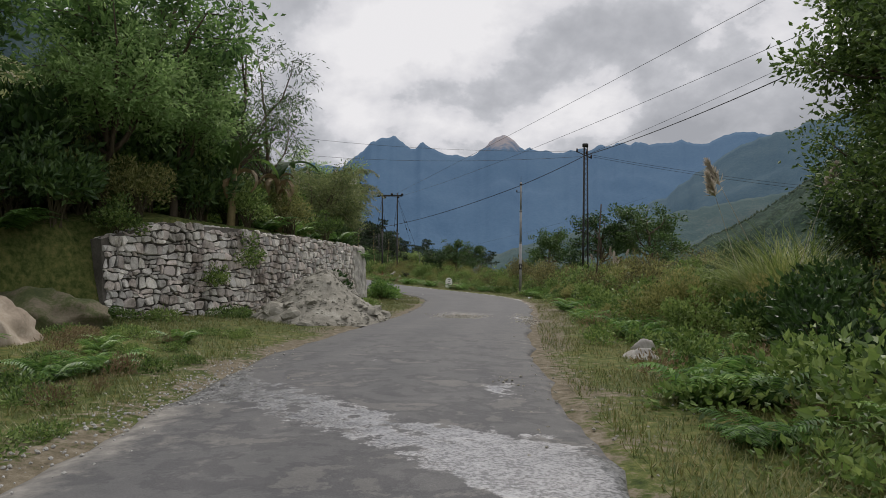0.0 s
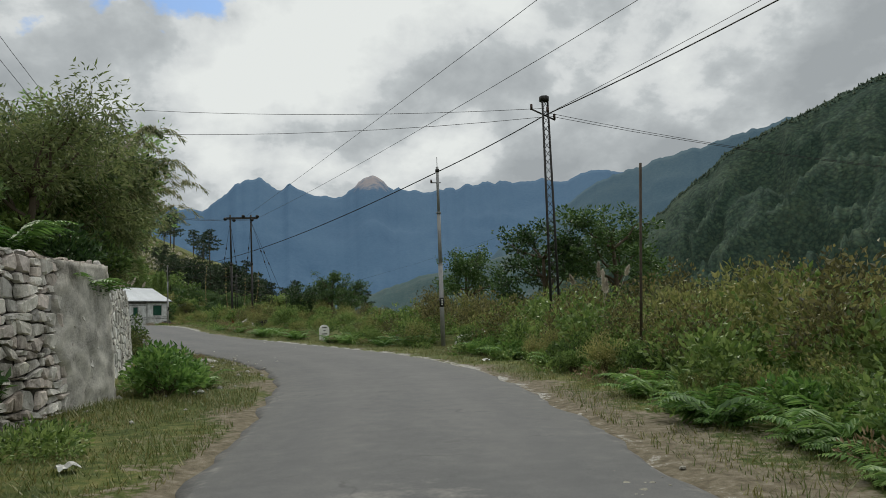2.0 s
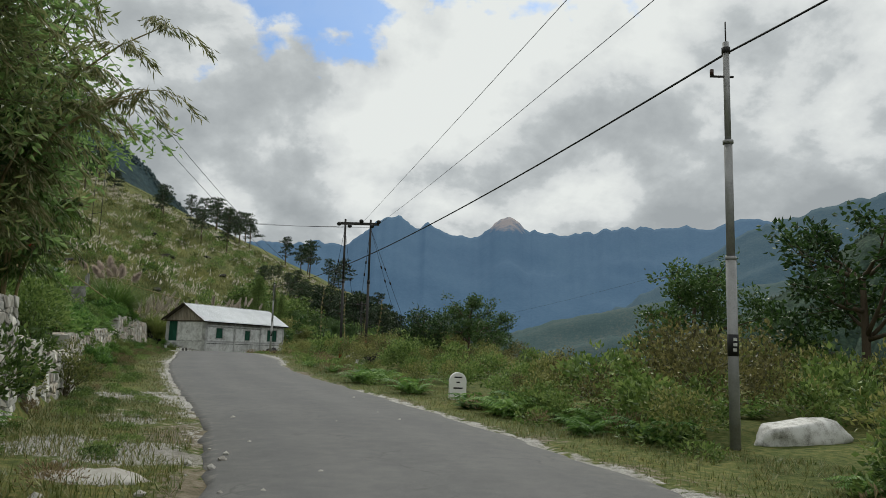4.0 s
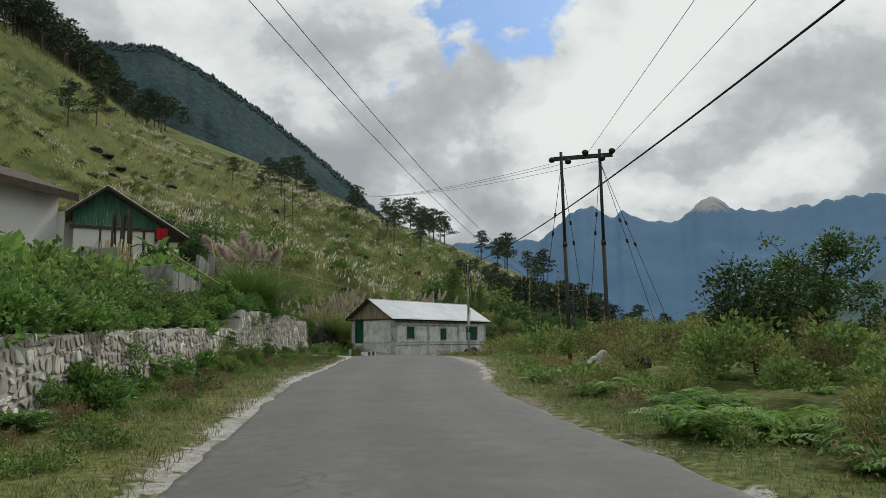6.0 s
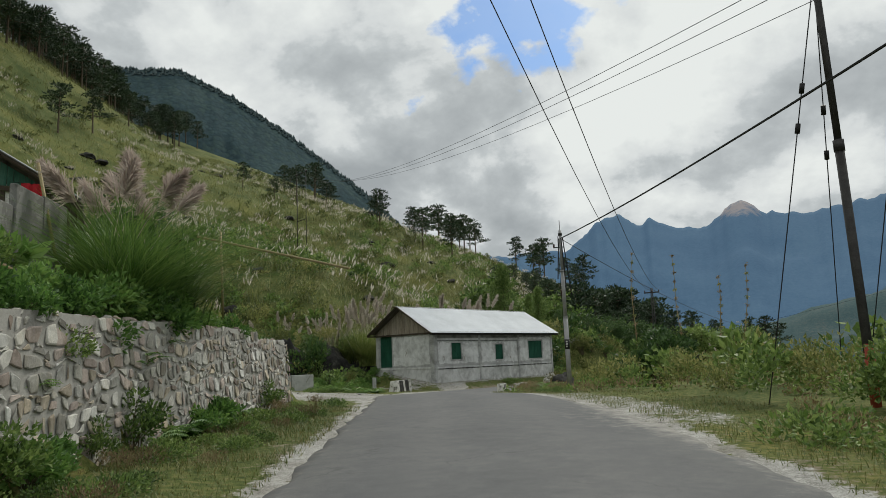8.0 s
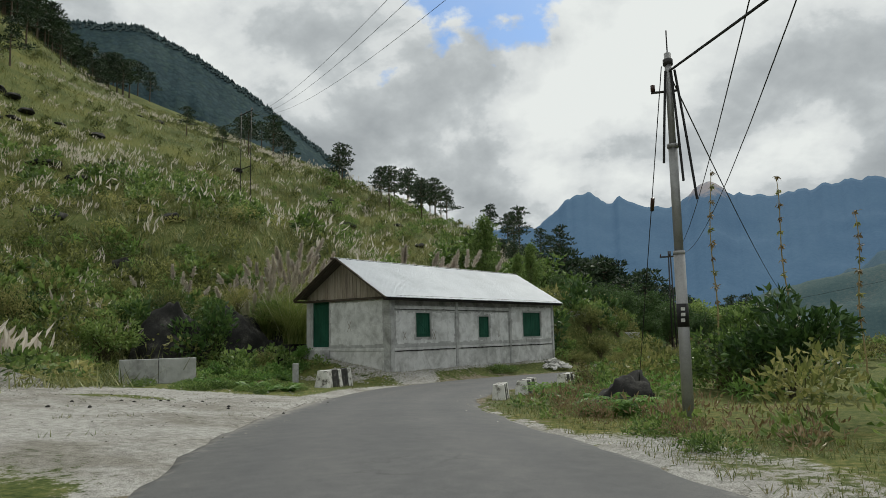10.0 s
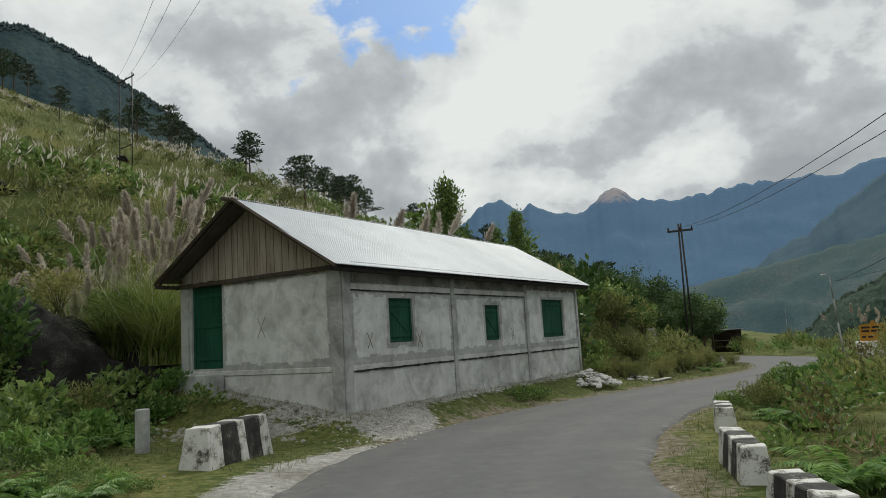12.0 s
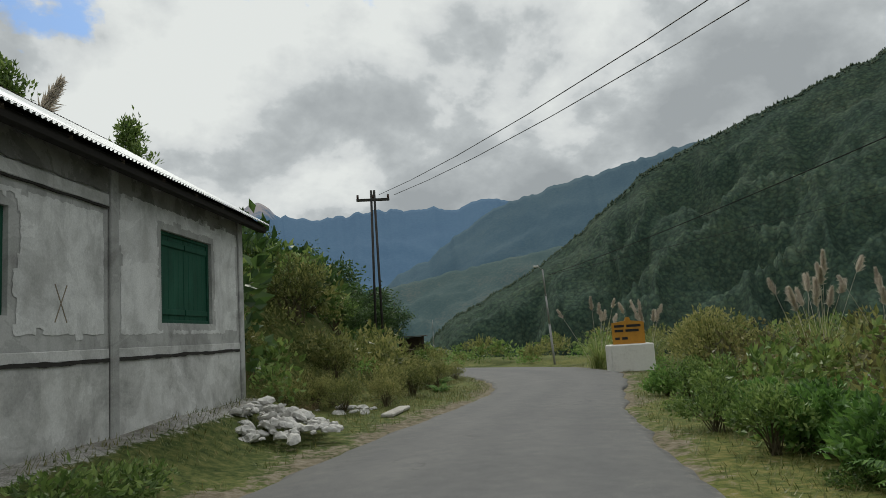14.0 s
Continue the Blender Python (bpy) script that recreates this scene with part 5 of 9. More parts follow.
def build_walls():
    stone_wall("retaining_wall_1", "rough stone retaining wall with dark joints and pale faces, shrubs on top",
               [(-7.55, 17.5), (-7.2, 18.2), (-5.7, 20.8), (-4.7, 24.0), (-3.9, 28.5), (-3.45, 31.2)], lambda f: 2.5 - 0.2 * f - 0.5 * max(0, 0.12 - f) / 0.12, 0.4, STONES, M["mortar"], 0.18, 3, near=(0.0, 0.62), fill=0.93, rise=1.15)
    stone_wall("retaining_wall_1", "rough stone return of the retaining wall", [(-3.45, 31.2), (-4.3, 32.1), (-6.2, 32.8)], lambda f: 2.15 - 1.3 * f, 0.4, STONES, M["mortar"], 0.2, 5)
    stone_wall("retaining_wall_2", "pale whitewashed rubble wall half hidden by shrubs", [(-4.0, 33.4), (-4.5, 37.0), (-5.4, 41.0), (-6.5, 44.8)], lambda f: 2.0 + 0.1 * math.sin(f * 6), 0.4, WHITES, M["mortar_light"], 0.21, 7, proud=0.012, fill=0.95, rise=0.9)
    stone_wall("retaining_wall_2", "low broken grey stone wall with a stepped top", [(-6.9, 45.6), (-8.9, 51.0)], lambda f: 1.35 - 0.25 * (f > 0.45), 0.4, GREYS, M["mortar_light"], 0.24, 8)
    stone_wall("retaining_wall_3", "long mortared grey stone retaining wall along the road", [(-10.3, 53.5), (-13.5, 61.0), (-16.2, 68.5), (-18.1, 74.8), (-19.6, 79.5), (-20.4, 82.6)],
               lambda f: 1.45 + 0.67 * min(1, max(0, (f - 0.595) / 0.008)) - 0.2 * (f > 0.92), 0.4, BEDDED, M["mortar_bed"], 0.2, 9, sink=0.0, proud=0.011, near=(0.45, 0.85), fill=0.76, rise=1.5)


def render_panel():
    """Rough cement render over the end of the first retaining wall, ragged on its near side, with its stones showing through."""
    a, b = Vector((-3.9, 28.5, 0)), Vector((-3.45, 31.2, 0))
    d = (b - a).normalized()
    n = Vector((d.y, -d.x, 0))
    L = (b - a).length
    rows, cols = 34, 26
    V, F = [], []
    for i in range(rows + 1):
        v = i / rows * 2.28 - 0.05
        q0 = 1.25 + 0.32 * noise.noise(Vector((v * 1.6, 3.3, 0))) + 0.14 * noise.noise(Vector((v * 6, 1.3, 0))) + 0.1 * v * (v < 1.0)
        for j in range(cols + 1):
            q = q0 + (L + 0.03 - q0) * j / cols
            lump = 0.04 * noise.noise(Vector((q * 4, v * 4, 2))) + 0.022 * noise.noise(Vector((q * 13, v * 13, 5)))
            edge = min(1, j / 1.5)
            p = a + d * q + n * (-0.16 * v / 2.3 + edge * (0.115 + lump))
            V.append((p.x, p.y, float(road_z(p.y)) + v))
    for i in range(rows):
        for j in range(cols):
            k = i * (cols + 1) + j
            F.append((k, k + 1, k + cols + 2, k + cols + 1))
    # returns on the far end and the top
    for i in range(rows):
        k = i * (cols + 1) + cols
        p, q = Vector(V[k]), Vector(V[k + cols + 1])
        V += [tuple(p - n * 0.25), tuple(q - n * 0.25)]
        F.append((k, len(V) - 2, len(V) - 1, k + cols + 1))
    for j in range(cols):
        k = rows * (cols + 1) + j
        p, q = Vector(V[k]), Vector(V[k + 1])
        V += [tuple(p - n * 0.3), tuple(q - n * 0.3)]
        F.append((k, k + 1, len(V) - 1, len(V) - 2))
    ob = npart("wall_render", V, F, stone_tint("rough_render", (0.40, 0.385, 0.36), 0.35, 1.6, 0.25), smooth=True)
    tagged(ob, "rough stained cement render over the end of the wall", "render", kind="structure")


build_walls()
render_panel()


# ---- poles and wires ----
def sag(a, b, drop, n=24):
    a, b = np.array(a, float), np.array(b, float)
    t = np.linspace(0, 1, n)[:, None]
    p = a + (b - a) * t
    p[:, 2] -= 4 * drop * (t * (1 - t))[:, 0]
    return p


def wire(a, b, drop, r=0.008, label="thin black overhead wire", name="overhead_wire"):
    ob = rod(name, sag(a, b, drop), r, M["wire"], sides=5)
    return tagged(ob, label, "wire", group="overhead wires")


def label_bars(parent, m, rows, w, h, mat, step):
    """Unreadable marks as plain bars on a curved or flat plate."""
    rng = random.Random(rows)
    for k in range(rows):
        bm = one_box((-w / 2 * rng.uniform(0.6, 1), 0, -h / 2), (w / 2 * rng.uniform(0.6, 1), 0.004, h / 2))
        bmesh.ops.transform(bm, matrix=m @ Matrix.Translation((0, 0, -k * step)), verts=bm.verts)
        part("mark", bm, mat, parent)


def tubular_pole(x, y, z, top, label, r=0.075, bands=True, arm=True, facing=0):
    p = thing("utility_pole", pose(x, y, z, 0, 0, facing), label, "utility pole", "utility poles")
    H = top - z
    rod("lower_tube", [(0, 0, -0.3), (0, 0, H * 0.45)], r, M["steel"], p, sides=12)
    rod("middle_tube", [(0, 0, H * 0.45), (0, 0, H * 0.74)], r * 0.8, M["steel"], p, sides=12)
    rod("upper_tube", [(0, 0, H * 0.74), (0, 0, H)], r * 0.62, M["steel"], p, sides=12)
    for f in (0.45, 0.74):
        rod("collar", [(0, 0, H * f - 0.03), (0, 0, H * f + 0.03)], r * 1.04, M["steel"], p, sides=12)
    if bands:
        rod("painted_band", [(0, 0, 1.48), (0, 0, 1.83)], r * 1.05, M["black"], p, "black number band", sides=12)
        label_bars(p, Matrix.Translation((0, -r * 1.06 - 0.003, 1.75)), 3, 0.08, 0.05, M["white_paint"], 0.085)
    if arm:
        rod("spike", [(0, 0, H), (0, 0, H + 0.38)], 0.012, M["steel_dark"], p, sides=6)
        rod("cross_arm", [(-0.28, 0, H - 0.62), (0.12, 0, H - 0.62)], 0.02, M["steel_dark"], p, sides=6)
        rod("insulator", [(-0.25, 0, H - 0.6), (-0.25, 0, H - 0.5)], 0.035, M["ceramic"], p)
        rod("clamp", [(0, 0, H - 0.2), (0, 0, H - 0.1)], r * 0.9, M["steel_dark"], p)
    return p


def lattice_pole(x, y, z, top):
    p = thing("lattice_pole", pose(x, y, z, 0, 0, 12), "tall dark steel lattice power pole with a short cross arm", "utility pole", "utility poles")
    H = top - z
    legs = []
    for a in (0, 120, 240):
        c, s = math.cos(radians(a + 90)), math.sin(radians(a + 90))
        leg = [(0.2 * c, 0.2 * s, -0.3), (0.12 * c, 0.12 * s, H)]
        legs.append(leg)
        rod("leg", leg, [0.045, 0.035], M["steel_dark"], p, sides=6)
    rungs = []
    n = 30
    for k in range(3):
        A, B = np.array(legs[k]), np.array(legs[(k + 1) % 3])
        for i in range(n):
            t0, t1 = i / n, (i + 1) / n
            q0 = A[0] + (A[1] - A[0]) * t0
            q1 = B[0] + (B[1] - B[0]) * t1
            if i % 2:
                q0 = B[0] + (B[1] - B[0]) * t0
                q1 = A[0] + (A[1] - A[0]) * t1
            rungs.append(([q0, q1], 0.011, 4))
    V, F = tubes(rungs)
    npart("lattice_bracing", V, F, M["steel_dark"], p, "zigzag steel bracing")
    rod("cap", [(0, 0, H - 0.05), (0, 0, H + 0.12)], 0.17, M["steel_dark"], p, sides=6)
    rod("cross_arm", [(-0.5, 0.1, H - 0.32), (0.35, -0.1, H - 0.72)], 0.03, M["steel_dark"], p, sides=6)
    for q in ((-0.46, 0.1, H - 0.36), (0.32, -0.1, H - 0.7), (0, -0.2, H - 0.5)):
        rod("insulator", [q, (q[0], q[1], q[2] + 0.2)], 0.045, M["ceramic"], p)
    return p


def h_pole():
    p = thing("double_pole", pose(-6.2, 80.0, 0.3), "leaning two-legged power pole with red-painted feet and a dark cross arm", "utility pole", "utility poles")
    for x0, x1, nm in ((-0.74, -0.86, "pole_leg"), (0.86, 0.80, "pole_leg")):
        rod(nm, [(x0, 0, -0.3), (x0 + (x1 - x0) * 0.55, 0, 5.3)], 0.085, M["steel_dark"], p, sides=12)
        rod("pole_top", [(x0 + (x1 - x0) * 0.55, 0, 5.3), (x1, 0, 9.4)], 0.068, M["steel_dark"], p, sides=12)
        rod("painted_foot", [(x0, 0, 0.0), (x0 + (x1 - x0) * 0.12, 0, 1.55)], 0.092, M["red_oxide"], p, "red-oxide painted foot", sides=12)
        rod("collar", [(x0 + (x1 - x0) * 0.54, 0, 5.2), (x0 + (x1 - x0) * 0.56, 0, 5.42)], 0.1, M["steel_dark"], p, sides=12)
    part("cross_arm", one_box((-1.3, -0.07, 9.03), (1.35, 0.07, 9.2), 0.01), M["steel_dark"], p)
    for x, zz in ((-1.25, 9.05), (-0.55, 8.93), (0.2, 9.27), (0.9, 8.95), (1.33, 9.25)):
        bm = bmesh.new()
        bmesh.ops.create_uvsphere(bm, u_segments=10, v_segments=6, radius=0.15)
        bmesh.ops.scale(bm, vec=(1.0, 1.0, 0.85), verts=bm.verts)
        bmesh.ops.translate(bm, vec=(x, -0.12, zz), verts=bm.verts)
        part("insulator", bm, M["black"], p, smooth=True)
    # stays with strain insulators
    for a, b in (((-0.86, 0, 8.85), (-2.4, 1.6, 0.2)), ((-0.86, 0, 8.85), (-0.2, 6.0, -0.6)), ((0.80, 0, 8.85), (-0.3, 3.0, 0.2)), ((0.80, 0, 8.85), (3.6, 5.0, -0.8)), ((0.80, 0, 8.85), (4.6, 6.0, -1.2))):
        rod("stay_wire", [a, b], 0.012, M["wire"], p, sides=5)
        a, b = np.array(a), np.array(b)
        for t in (0.24, 0.33):
            q = a + (b - a) * t
            d = (b - a) / np.linalg.norm(b - a)
            rod("strain_insulator", [q, q + d * 0.2], 0.05, M["black"], p)
    return p


def tee_pole(x, y, z, top, arm, label, legs=2, spread=0.55, azim=0):
    p = thing("power_pole", pose(x, y, z, 0, 0, azim), label, "utility pole", "utility poles")
    H = top - z
    for k in range(legs):
        q = (k - (legs - 1) / 2) * spread
        rod("pole_leg", [(q, 0, -0.6), (q * 0.4 if legs == 2 and spread < 1 else q, 0, H)], 0.055, M["steel_dark"], p, sides=8)
    part("cross_arm", one_box((-arm / 2, -0.05, H - 0.5), (arm / 2, 0.05, H - 0.38), 0.008), M["steel_dark"], p)
    for k in (-1, 0, 1):
        rod("insulator", [(k * arm * 0.46, 0, H - 0.4), (k * arm * 0.46, 0, H - 0.2)], 0.05, M["ceramic"], p)
    if legs == 2 and spread > 1:
        part("cross_arm", one_box((-spread / 2, -0.04, H * 0.45), (spread / 2, 0.04, H * 0.45 + 0.1), 0.008), M["steel_dark"], p)
    return p


pole_a = tubular_pole(4.46, 45.8, -0.05, 6.8, "slim grey tubular steel pole with a black number band, among shrubs", 0.085)
lattice = lattice_pole(7.75, 42.5, 0.0, 8.5)
double_pole = h_pole()
pole_b = tubular_pole(-14.1, 90.9, 0.6, 6.4, "grey tubular steel pole with a black band, holding cable loops", 0.085)
tee_pole(-12.7, 138.0, 0.8, 8.1, 1.5, "dark twin-legged power pole with a cross arm on the bank", 2, 0.34, -15)
tee_pole(-63.5, 159.3, ground_at(-63.5, 159.3), 31.5, 3.4, "distant two-legged power pole on the hillside", 2, 2.6, -30)
lean = tubular_pole(-4.6, 137.0, -0.6, 4.2, "slim leaning lamp pole with a small lamp head", 0.055, False, False)
lean.rotation_euler = (0, radians(-3.5), 0)
rod("lamp_arm", [(0, 0, 4.75), (-0.3, 0, 4.95)], 0.02, M["steel"], lean)
part("lamp_head", one_box((-0.45, -0.06, 4.9), (-0.2, 0.06, 4.99), 0.02), M["white_paint"], lean)

# trunk cable along the poles, and the bare lines
A, B = (4.46, 45.8, 6.6), (7.75, 42.5, 7.95)
C = (-14.1, 90.9, 6.1)
BUNDLE = "black bundled cable slung between poles"
wire(A, C, 0.85, 0.02, BUNDLE)
wire(A, B, 0.05, 0.02, BUNDLE)
wire(B, (16.0, 4.0, 10.2), 0.9, 0.02, BUNDLE)
wire(C, (-4.6, 137, 3.9), 0.5, 0.012, BUNDLE)
wire(B, (22.0, 4.0, 13.0), 0.5, 0.009)
wire((7.75, 42.5, 8.2), (-34, 60, 16.5), 1.6, 0.009)
wire((7.75, 42.5, 7.9), (-34, 58, 14.6), 1.9, 0.009)
wire((7.9, 42.4, 8.0), (30, 44, 6.0), 0.4, 0.009)
wire((7.9, 42.4, 7.9), (30, 42, 5.4), 0.4, 0.009)
for dx, ex, ez, drop in ((0.2, 15.9, 9.95, 0.15), (1.33, 16.6, 8.95, 0.7)):
    wire((-6.2 + dx, 79.9, 9.4), (ex, 0, ez), drop, 0.009)
for dx, dy in ((-1.4, 0), (-0.6, 0.3), (0.9, 0.5)):
    wire((-6.2 + dx, 80.0, 9.2), (-63.5 + dx, 159.3 + dy, 31.0), 2.5, 0.009)
# the long span from the twin-legged pole back over the road
for dx in (-0.1, 0.6):
    wire((-12.3 + dx, 138.0, 7.9), (-13.4 + dx, 20.0, 20.8), 6.2, 0.012)
for k, dx in ((0, -0.15), (1, 0.12), (2, 0.3)):
    wire((-14.1 + dx * 0.3, 90.85, 6.1), (-14.1 + dx, 90.75, 4.6 - 0.3 * k), -0.05, 0.02, "black cable loop hanging on a pole")
wire((-4.6, 137, 3.9), (30, 108, 12.5), 0.6, 0.009)
# a stay with its strain insulator beside the road pole
stay = thing("stay_cable", Matrix.Identity(4), "thin stay cable with a black strain insulator beside a pole", "stay cable")
rod("cable", [(-14.2, 90.9, 6.2), (-14.9, 95.5, 0.6)], 0.008, M["wire"], stay, sides=5)
rod("strain_insulator", [(-14.42, 92.4, 4.35), (-14.44, 92.56, 4.16)], 0.035, M["ceramic"], stay)
tubular_pole(14.0, 210.0, -3.0, 3.6, "slim far lamp pole beside the lower road", 0.06, False, False)


# ---- plants ----
RNG = np.random.default_rng(11)


def unit(v):
    return v / (np.linalg.norm(v, axis=-1, keepdims=True) + 1e-9)


def leaves(P, length, width, axis, rng, fold=0.18, spread=0.6):
    """One folded blade at each point of P: two triangles hinged along the midrib, pointing roughly along axis."""
    n = len(P)
    a = unit(axis + spread * rng.normal(size=(n, 3)))
    s = unit(np.cross(a, rng.normal(size=(n, 3))))
    nrm = np.cross(a, s)
    L = (length * rng.uniform(0.65, 1.25, n))[:, None]
    W = (width * rng.uniform(0.7, 1.2, n))[:, None]
    V = np.stack([P, P + a * L * 0.45 + s * W * 0.5 + nrm * W * fold, P + a * L - nrm * L * 0.12, P + a * L * 0.45 - s * W * 0.5 + nrm * W * fold], 1)
    i = np.arange(n)[:, None] * 4
    F = np.vstack([i + np.array([[0, 1, 2]]), i + np.array([[0, 2, 3]])])
    return V.reshape(-1, 3), F


def blades(P, height, width, rng, lean=0.35, segs=2):
    """Grass blades rooted at P, bending over."""
    n = len(P)
    h = height * rng.uniform(0.55, 1.2, n)
    az = rng.uniform(0, 2 * np.pi, n)
    out = np.stack([np.cos(az), np.sin(az), 0 * az], -1)
    side = np.stack([-np.sin(az), np.cos(az), 0 * az], -1)
    k = lean * rng.uniform(0.3, 1.4, n)
    rows = []
    for j in range(segs + 1):
        t = j / segs
        c = P + np.stack([0 * h, 0 * h, h * t * (1 - 0.35 * k * t)], -1) + out * (h * k * t * t)[:, None]
        w = width * (1 - t * 0.9) * 0.5
        rows += [c - side * w, c + side * w]
    V = np.stack(rows, 1)
    m = V.shape[1]
    i = np.arange(n)[:, None] * m
    F = np.vstack([i + np.array([[2 * j, 2 * j + 1, 2 * j + 3, 2 * j + 2]]) for j in range(segs)])
    return V.reshape(-1, 3), F


def tri(V, F):
    F = np.asarray(F)
    return (V, F) if F.shape[1] == 3 else (V, np.vstack([F[:, [0, 1, 2]], F[:, [0, 2, 3]]]))


def clumpy(rng, n, clumps, rx, ry, rz, z0, cr):
    """Points gathered round clump centres inside an ellipsoid, denser at the skin."""
    c = unit(rng.normal(size=(clumps, 3))) * (rng.uniform(0.25, 1.0, clumps) ** 0.6)[:, None]
    c[:, 2] = np.abs(c[:, 2])
    c = c * np.array([rx, ry, rz]) + np.array([0, 0, z0])
    k = rng.integers(0, clumps, n)
    q = unit(rng.normal(size=(n, 3))) * (cr * rng.uniform(0.3, 1.0, n) ** 0.5)[:, None] * np.array([1, 1, 0.75])
    P = c[k] + q
    out = unit(q + 0.5 * (P - np.array([0, 0, z0 * 0.5])))
    return P, out, c


def make_shrub(name, label, mat, seed, h, r, n, ll, lw, clumps=16, upward=0.3, spread=0.6):
    """A bush: woody shoots from one root and a ragged crown of leaves."""
    rng = np.random.default_rng(seed)
    root = new(name)
    tagged(root, label, "shrub", "roadside shrubs")
    P, out, c = clumpy(rng, n, clumps, r * 0.78, r * 0.78, h * 0.58, h * 0.32, r * 0.34)
    P[:, 2] = np.maximum(P[:, 2], 0.03)
    V, F = leaves(P, ll, lw, out + np.array([0, 0, upward]), rng, spread=spread)
    npart("foliage", V, F, mat, root)
    if h < 0.6:
        return root
    st = []
    for q in c:
        a = rng.normal(size=2) * 0.08
        st.append(([(a[0], a[1], -0.05), (q[0] * 0.4, q[1] * 0.4, q[2] * 0.55), tuple(q)], [0.018, 0.012, 0.005], 4))
    V, F = tubes(st)
    npart("woody_base", V, F, M["stem"], root)
    return root


def make_pampas(seed, h, n, plumes, mat="blade_green", lean=0.75, nod=0.0):
    rng = np.random.default_rng(seed)
    root = new("pampas_grass")
    tagged(root, "tall clump of reed grass with pale feathery plumes", "grass clump", "reed grass clumps")
    P = np.c_[rng.normal(size=(n, 2)) * 0.16 * h / 1.6, np.zeros(n)]
    V, F = blades(P, h, 0.022 * h / 1.5, rng, lean, 4)
    npart("foliage", *tri(V, F), M[mat], root)
    for k in range(plumes):
        a = rng.normal(size=2) * 0.12
        d = rng.normal(size=2) * 0.24
        H = h * rng.uniform(1.0, 1.45)
        bend = rng.uniform(0.15, 0.4) + 2.2 * nod
        t = np.linspace(0, 1, 6)[:, None]
        pts = np.c_[a + d * H * t + d * bend * t * t, H * t[:, 0] * (1 - 0.12 * nod * t[:, 0] ** 2)]
        V1, F1 = tubes([(pts, np.linspace(0.007, 0.004, 6), 4)])
        L = rng.uniform(0.35, 0.55) * h / 1.7 * (1 + 0.5 * nod)
        axis = unit(pts[-1] - pts[-2])
        m = 330
        s = rng.uniform(0, 1, m)
        Q = pts[-1] + axis * (s * L)[:, None] + np.array([0, 0, -0.3 * nod]) * (s * s * L)[:, None]
        V2, F2 = leaves(Q, (0.17 + 0.16 * nod) * h / 1.7 * (1.15 - 0.6 * s), 0.022 * h / 1.7, axis * 1.5 + rng.normal(size=(m, 3)) * 0.42 + np.array([0.25, 0.1, -0.2 - 0.8 * nod]), rng, spread=0.15 + 0.2 * nod)
        V, F = merged([(V1, F1), (V2, F2)])
        npart("plume", V, F, M["plume_rose"] if nod else M["plume"], root)
    return root


def limb_path(rng, start, way_out, length, bend=0.25, n=6, rise=0.1):
    d = np.array(way_out, float)
    p = np.array(start, float)
    pts = [p.copy()]
    for _ in range(n - 1):
        d = unit(d + bend * rng.normal(size=3) + np.array([0, 0, rise]))
        p = p + d * length / (n - 1)
        pts.append(p.copy())
    return np.array(pts)


def make_tree(name, label, mat, seed, trunk_h, trunk_r, limbs, limb_len, n, ll, lw, cr, droop=0.0, bare=0.0, spread_z=0.35):
    """Trunk and limbs as tubes; leaves gather along the outer shoots."""
    rng = np.random.default_rng(seed)
    root = new(name)
    tagged(root, label, "tree", "trees")
    trunk = limb_path(rng, (0, 0, -0.4), (0.05 * rng.normal(), 0.05 * rng.normal(), 1), trunk_h + 0.4, 0.08, 8, 0.25)
    parts_ = [(trunk, np.linspace(trunk_r, trunk_r * 0.45, 8), 9)]
    tips = []
    for k in range(limbs):
        t = rng.uniform(0.4, 1.0)
        i = min(int(t * 7), 6)
        s = trunk[i] + (trunk[i + 1] - trunk[i]) * (t * 7 - i if i < 6 else 1)
        az = k * 2.4 + rng.normal() * 0.4
        w = (math.cos(az), math.sin(az), rng.uniform(0.1, 0.9))
        lm = limb_path(rng, s, w, limb_len * rng.uniform(0.6, 1.1), 0.2, 6, spread_z)
        parts_.append((lm, np.linspace(trunk_r * 0.45, trunk_r * 0.1, 6), 6))
        for j in range(5):
            q = lm[rng.integers(2, 6)]
            tw = limb_path(rng, q, rng.normal(size=3) * 0.8 + np.array(w), limb_len * rng.uniform(0.25, 0.5), 0.25, 4, 0.1 - droop)
            parts_.append((tw, np.linspace(trunk_r * 0.12, trunk_r * 0.04, 4), 3))
            tips += [tw[2], tw[3], (tw[1] + tw[2]) / 2]
    V, F = tubes(parts_)
    npart("trunk", V, F, M["bark"], root, smooth=True)
    tips = np.array(tips)
    tips = tips[rng.random(len(tips)) > bare]
    k = rng.integers(0, len(tips), n)
    q = rng.normal(size=(n, 3)) * cr * np.array([1, 1, 0.6]) * 0.55
    P = tips[k] + q
    V, F = leaves(P, ll, lw, unit(q) + np.array([0, 0, 0.2 - droop * 2]), rng, spread=0.5)
    npart("crown", V, F, mat, root)
    return root


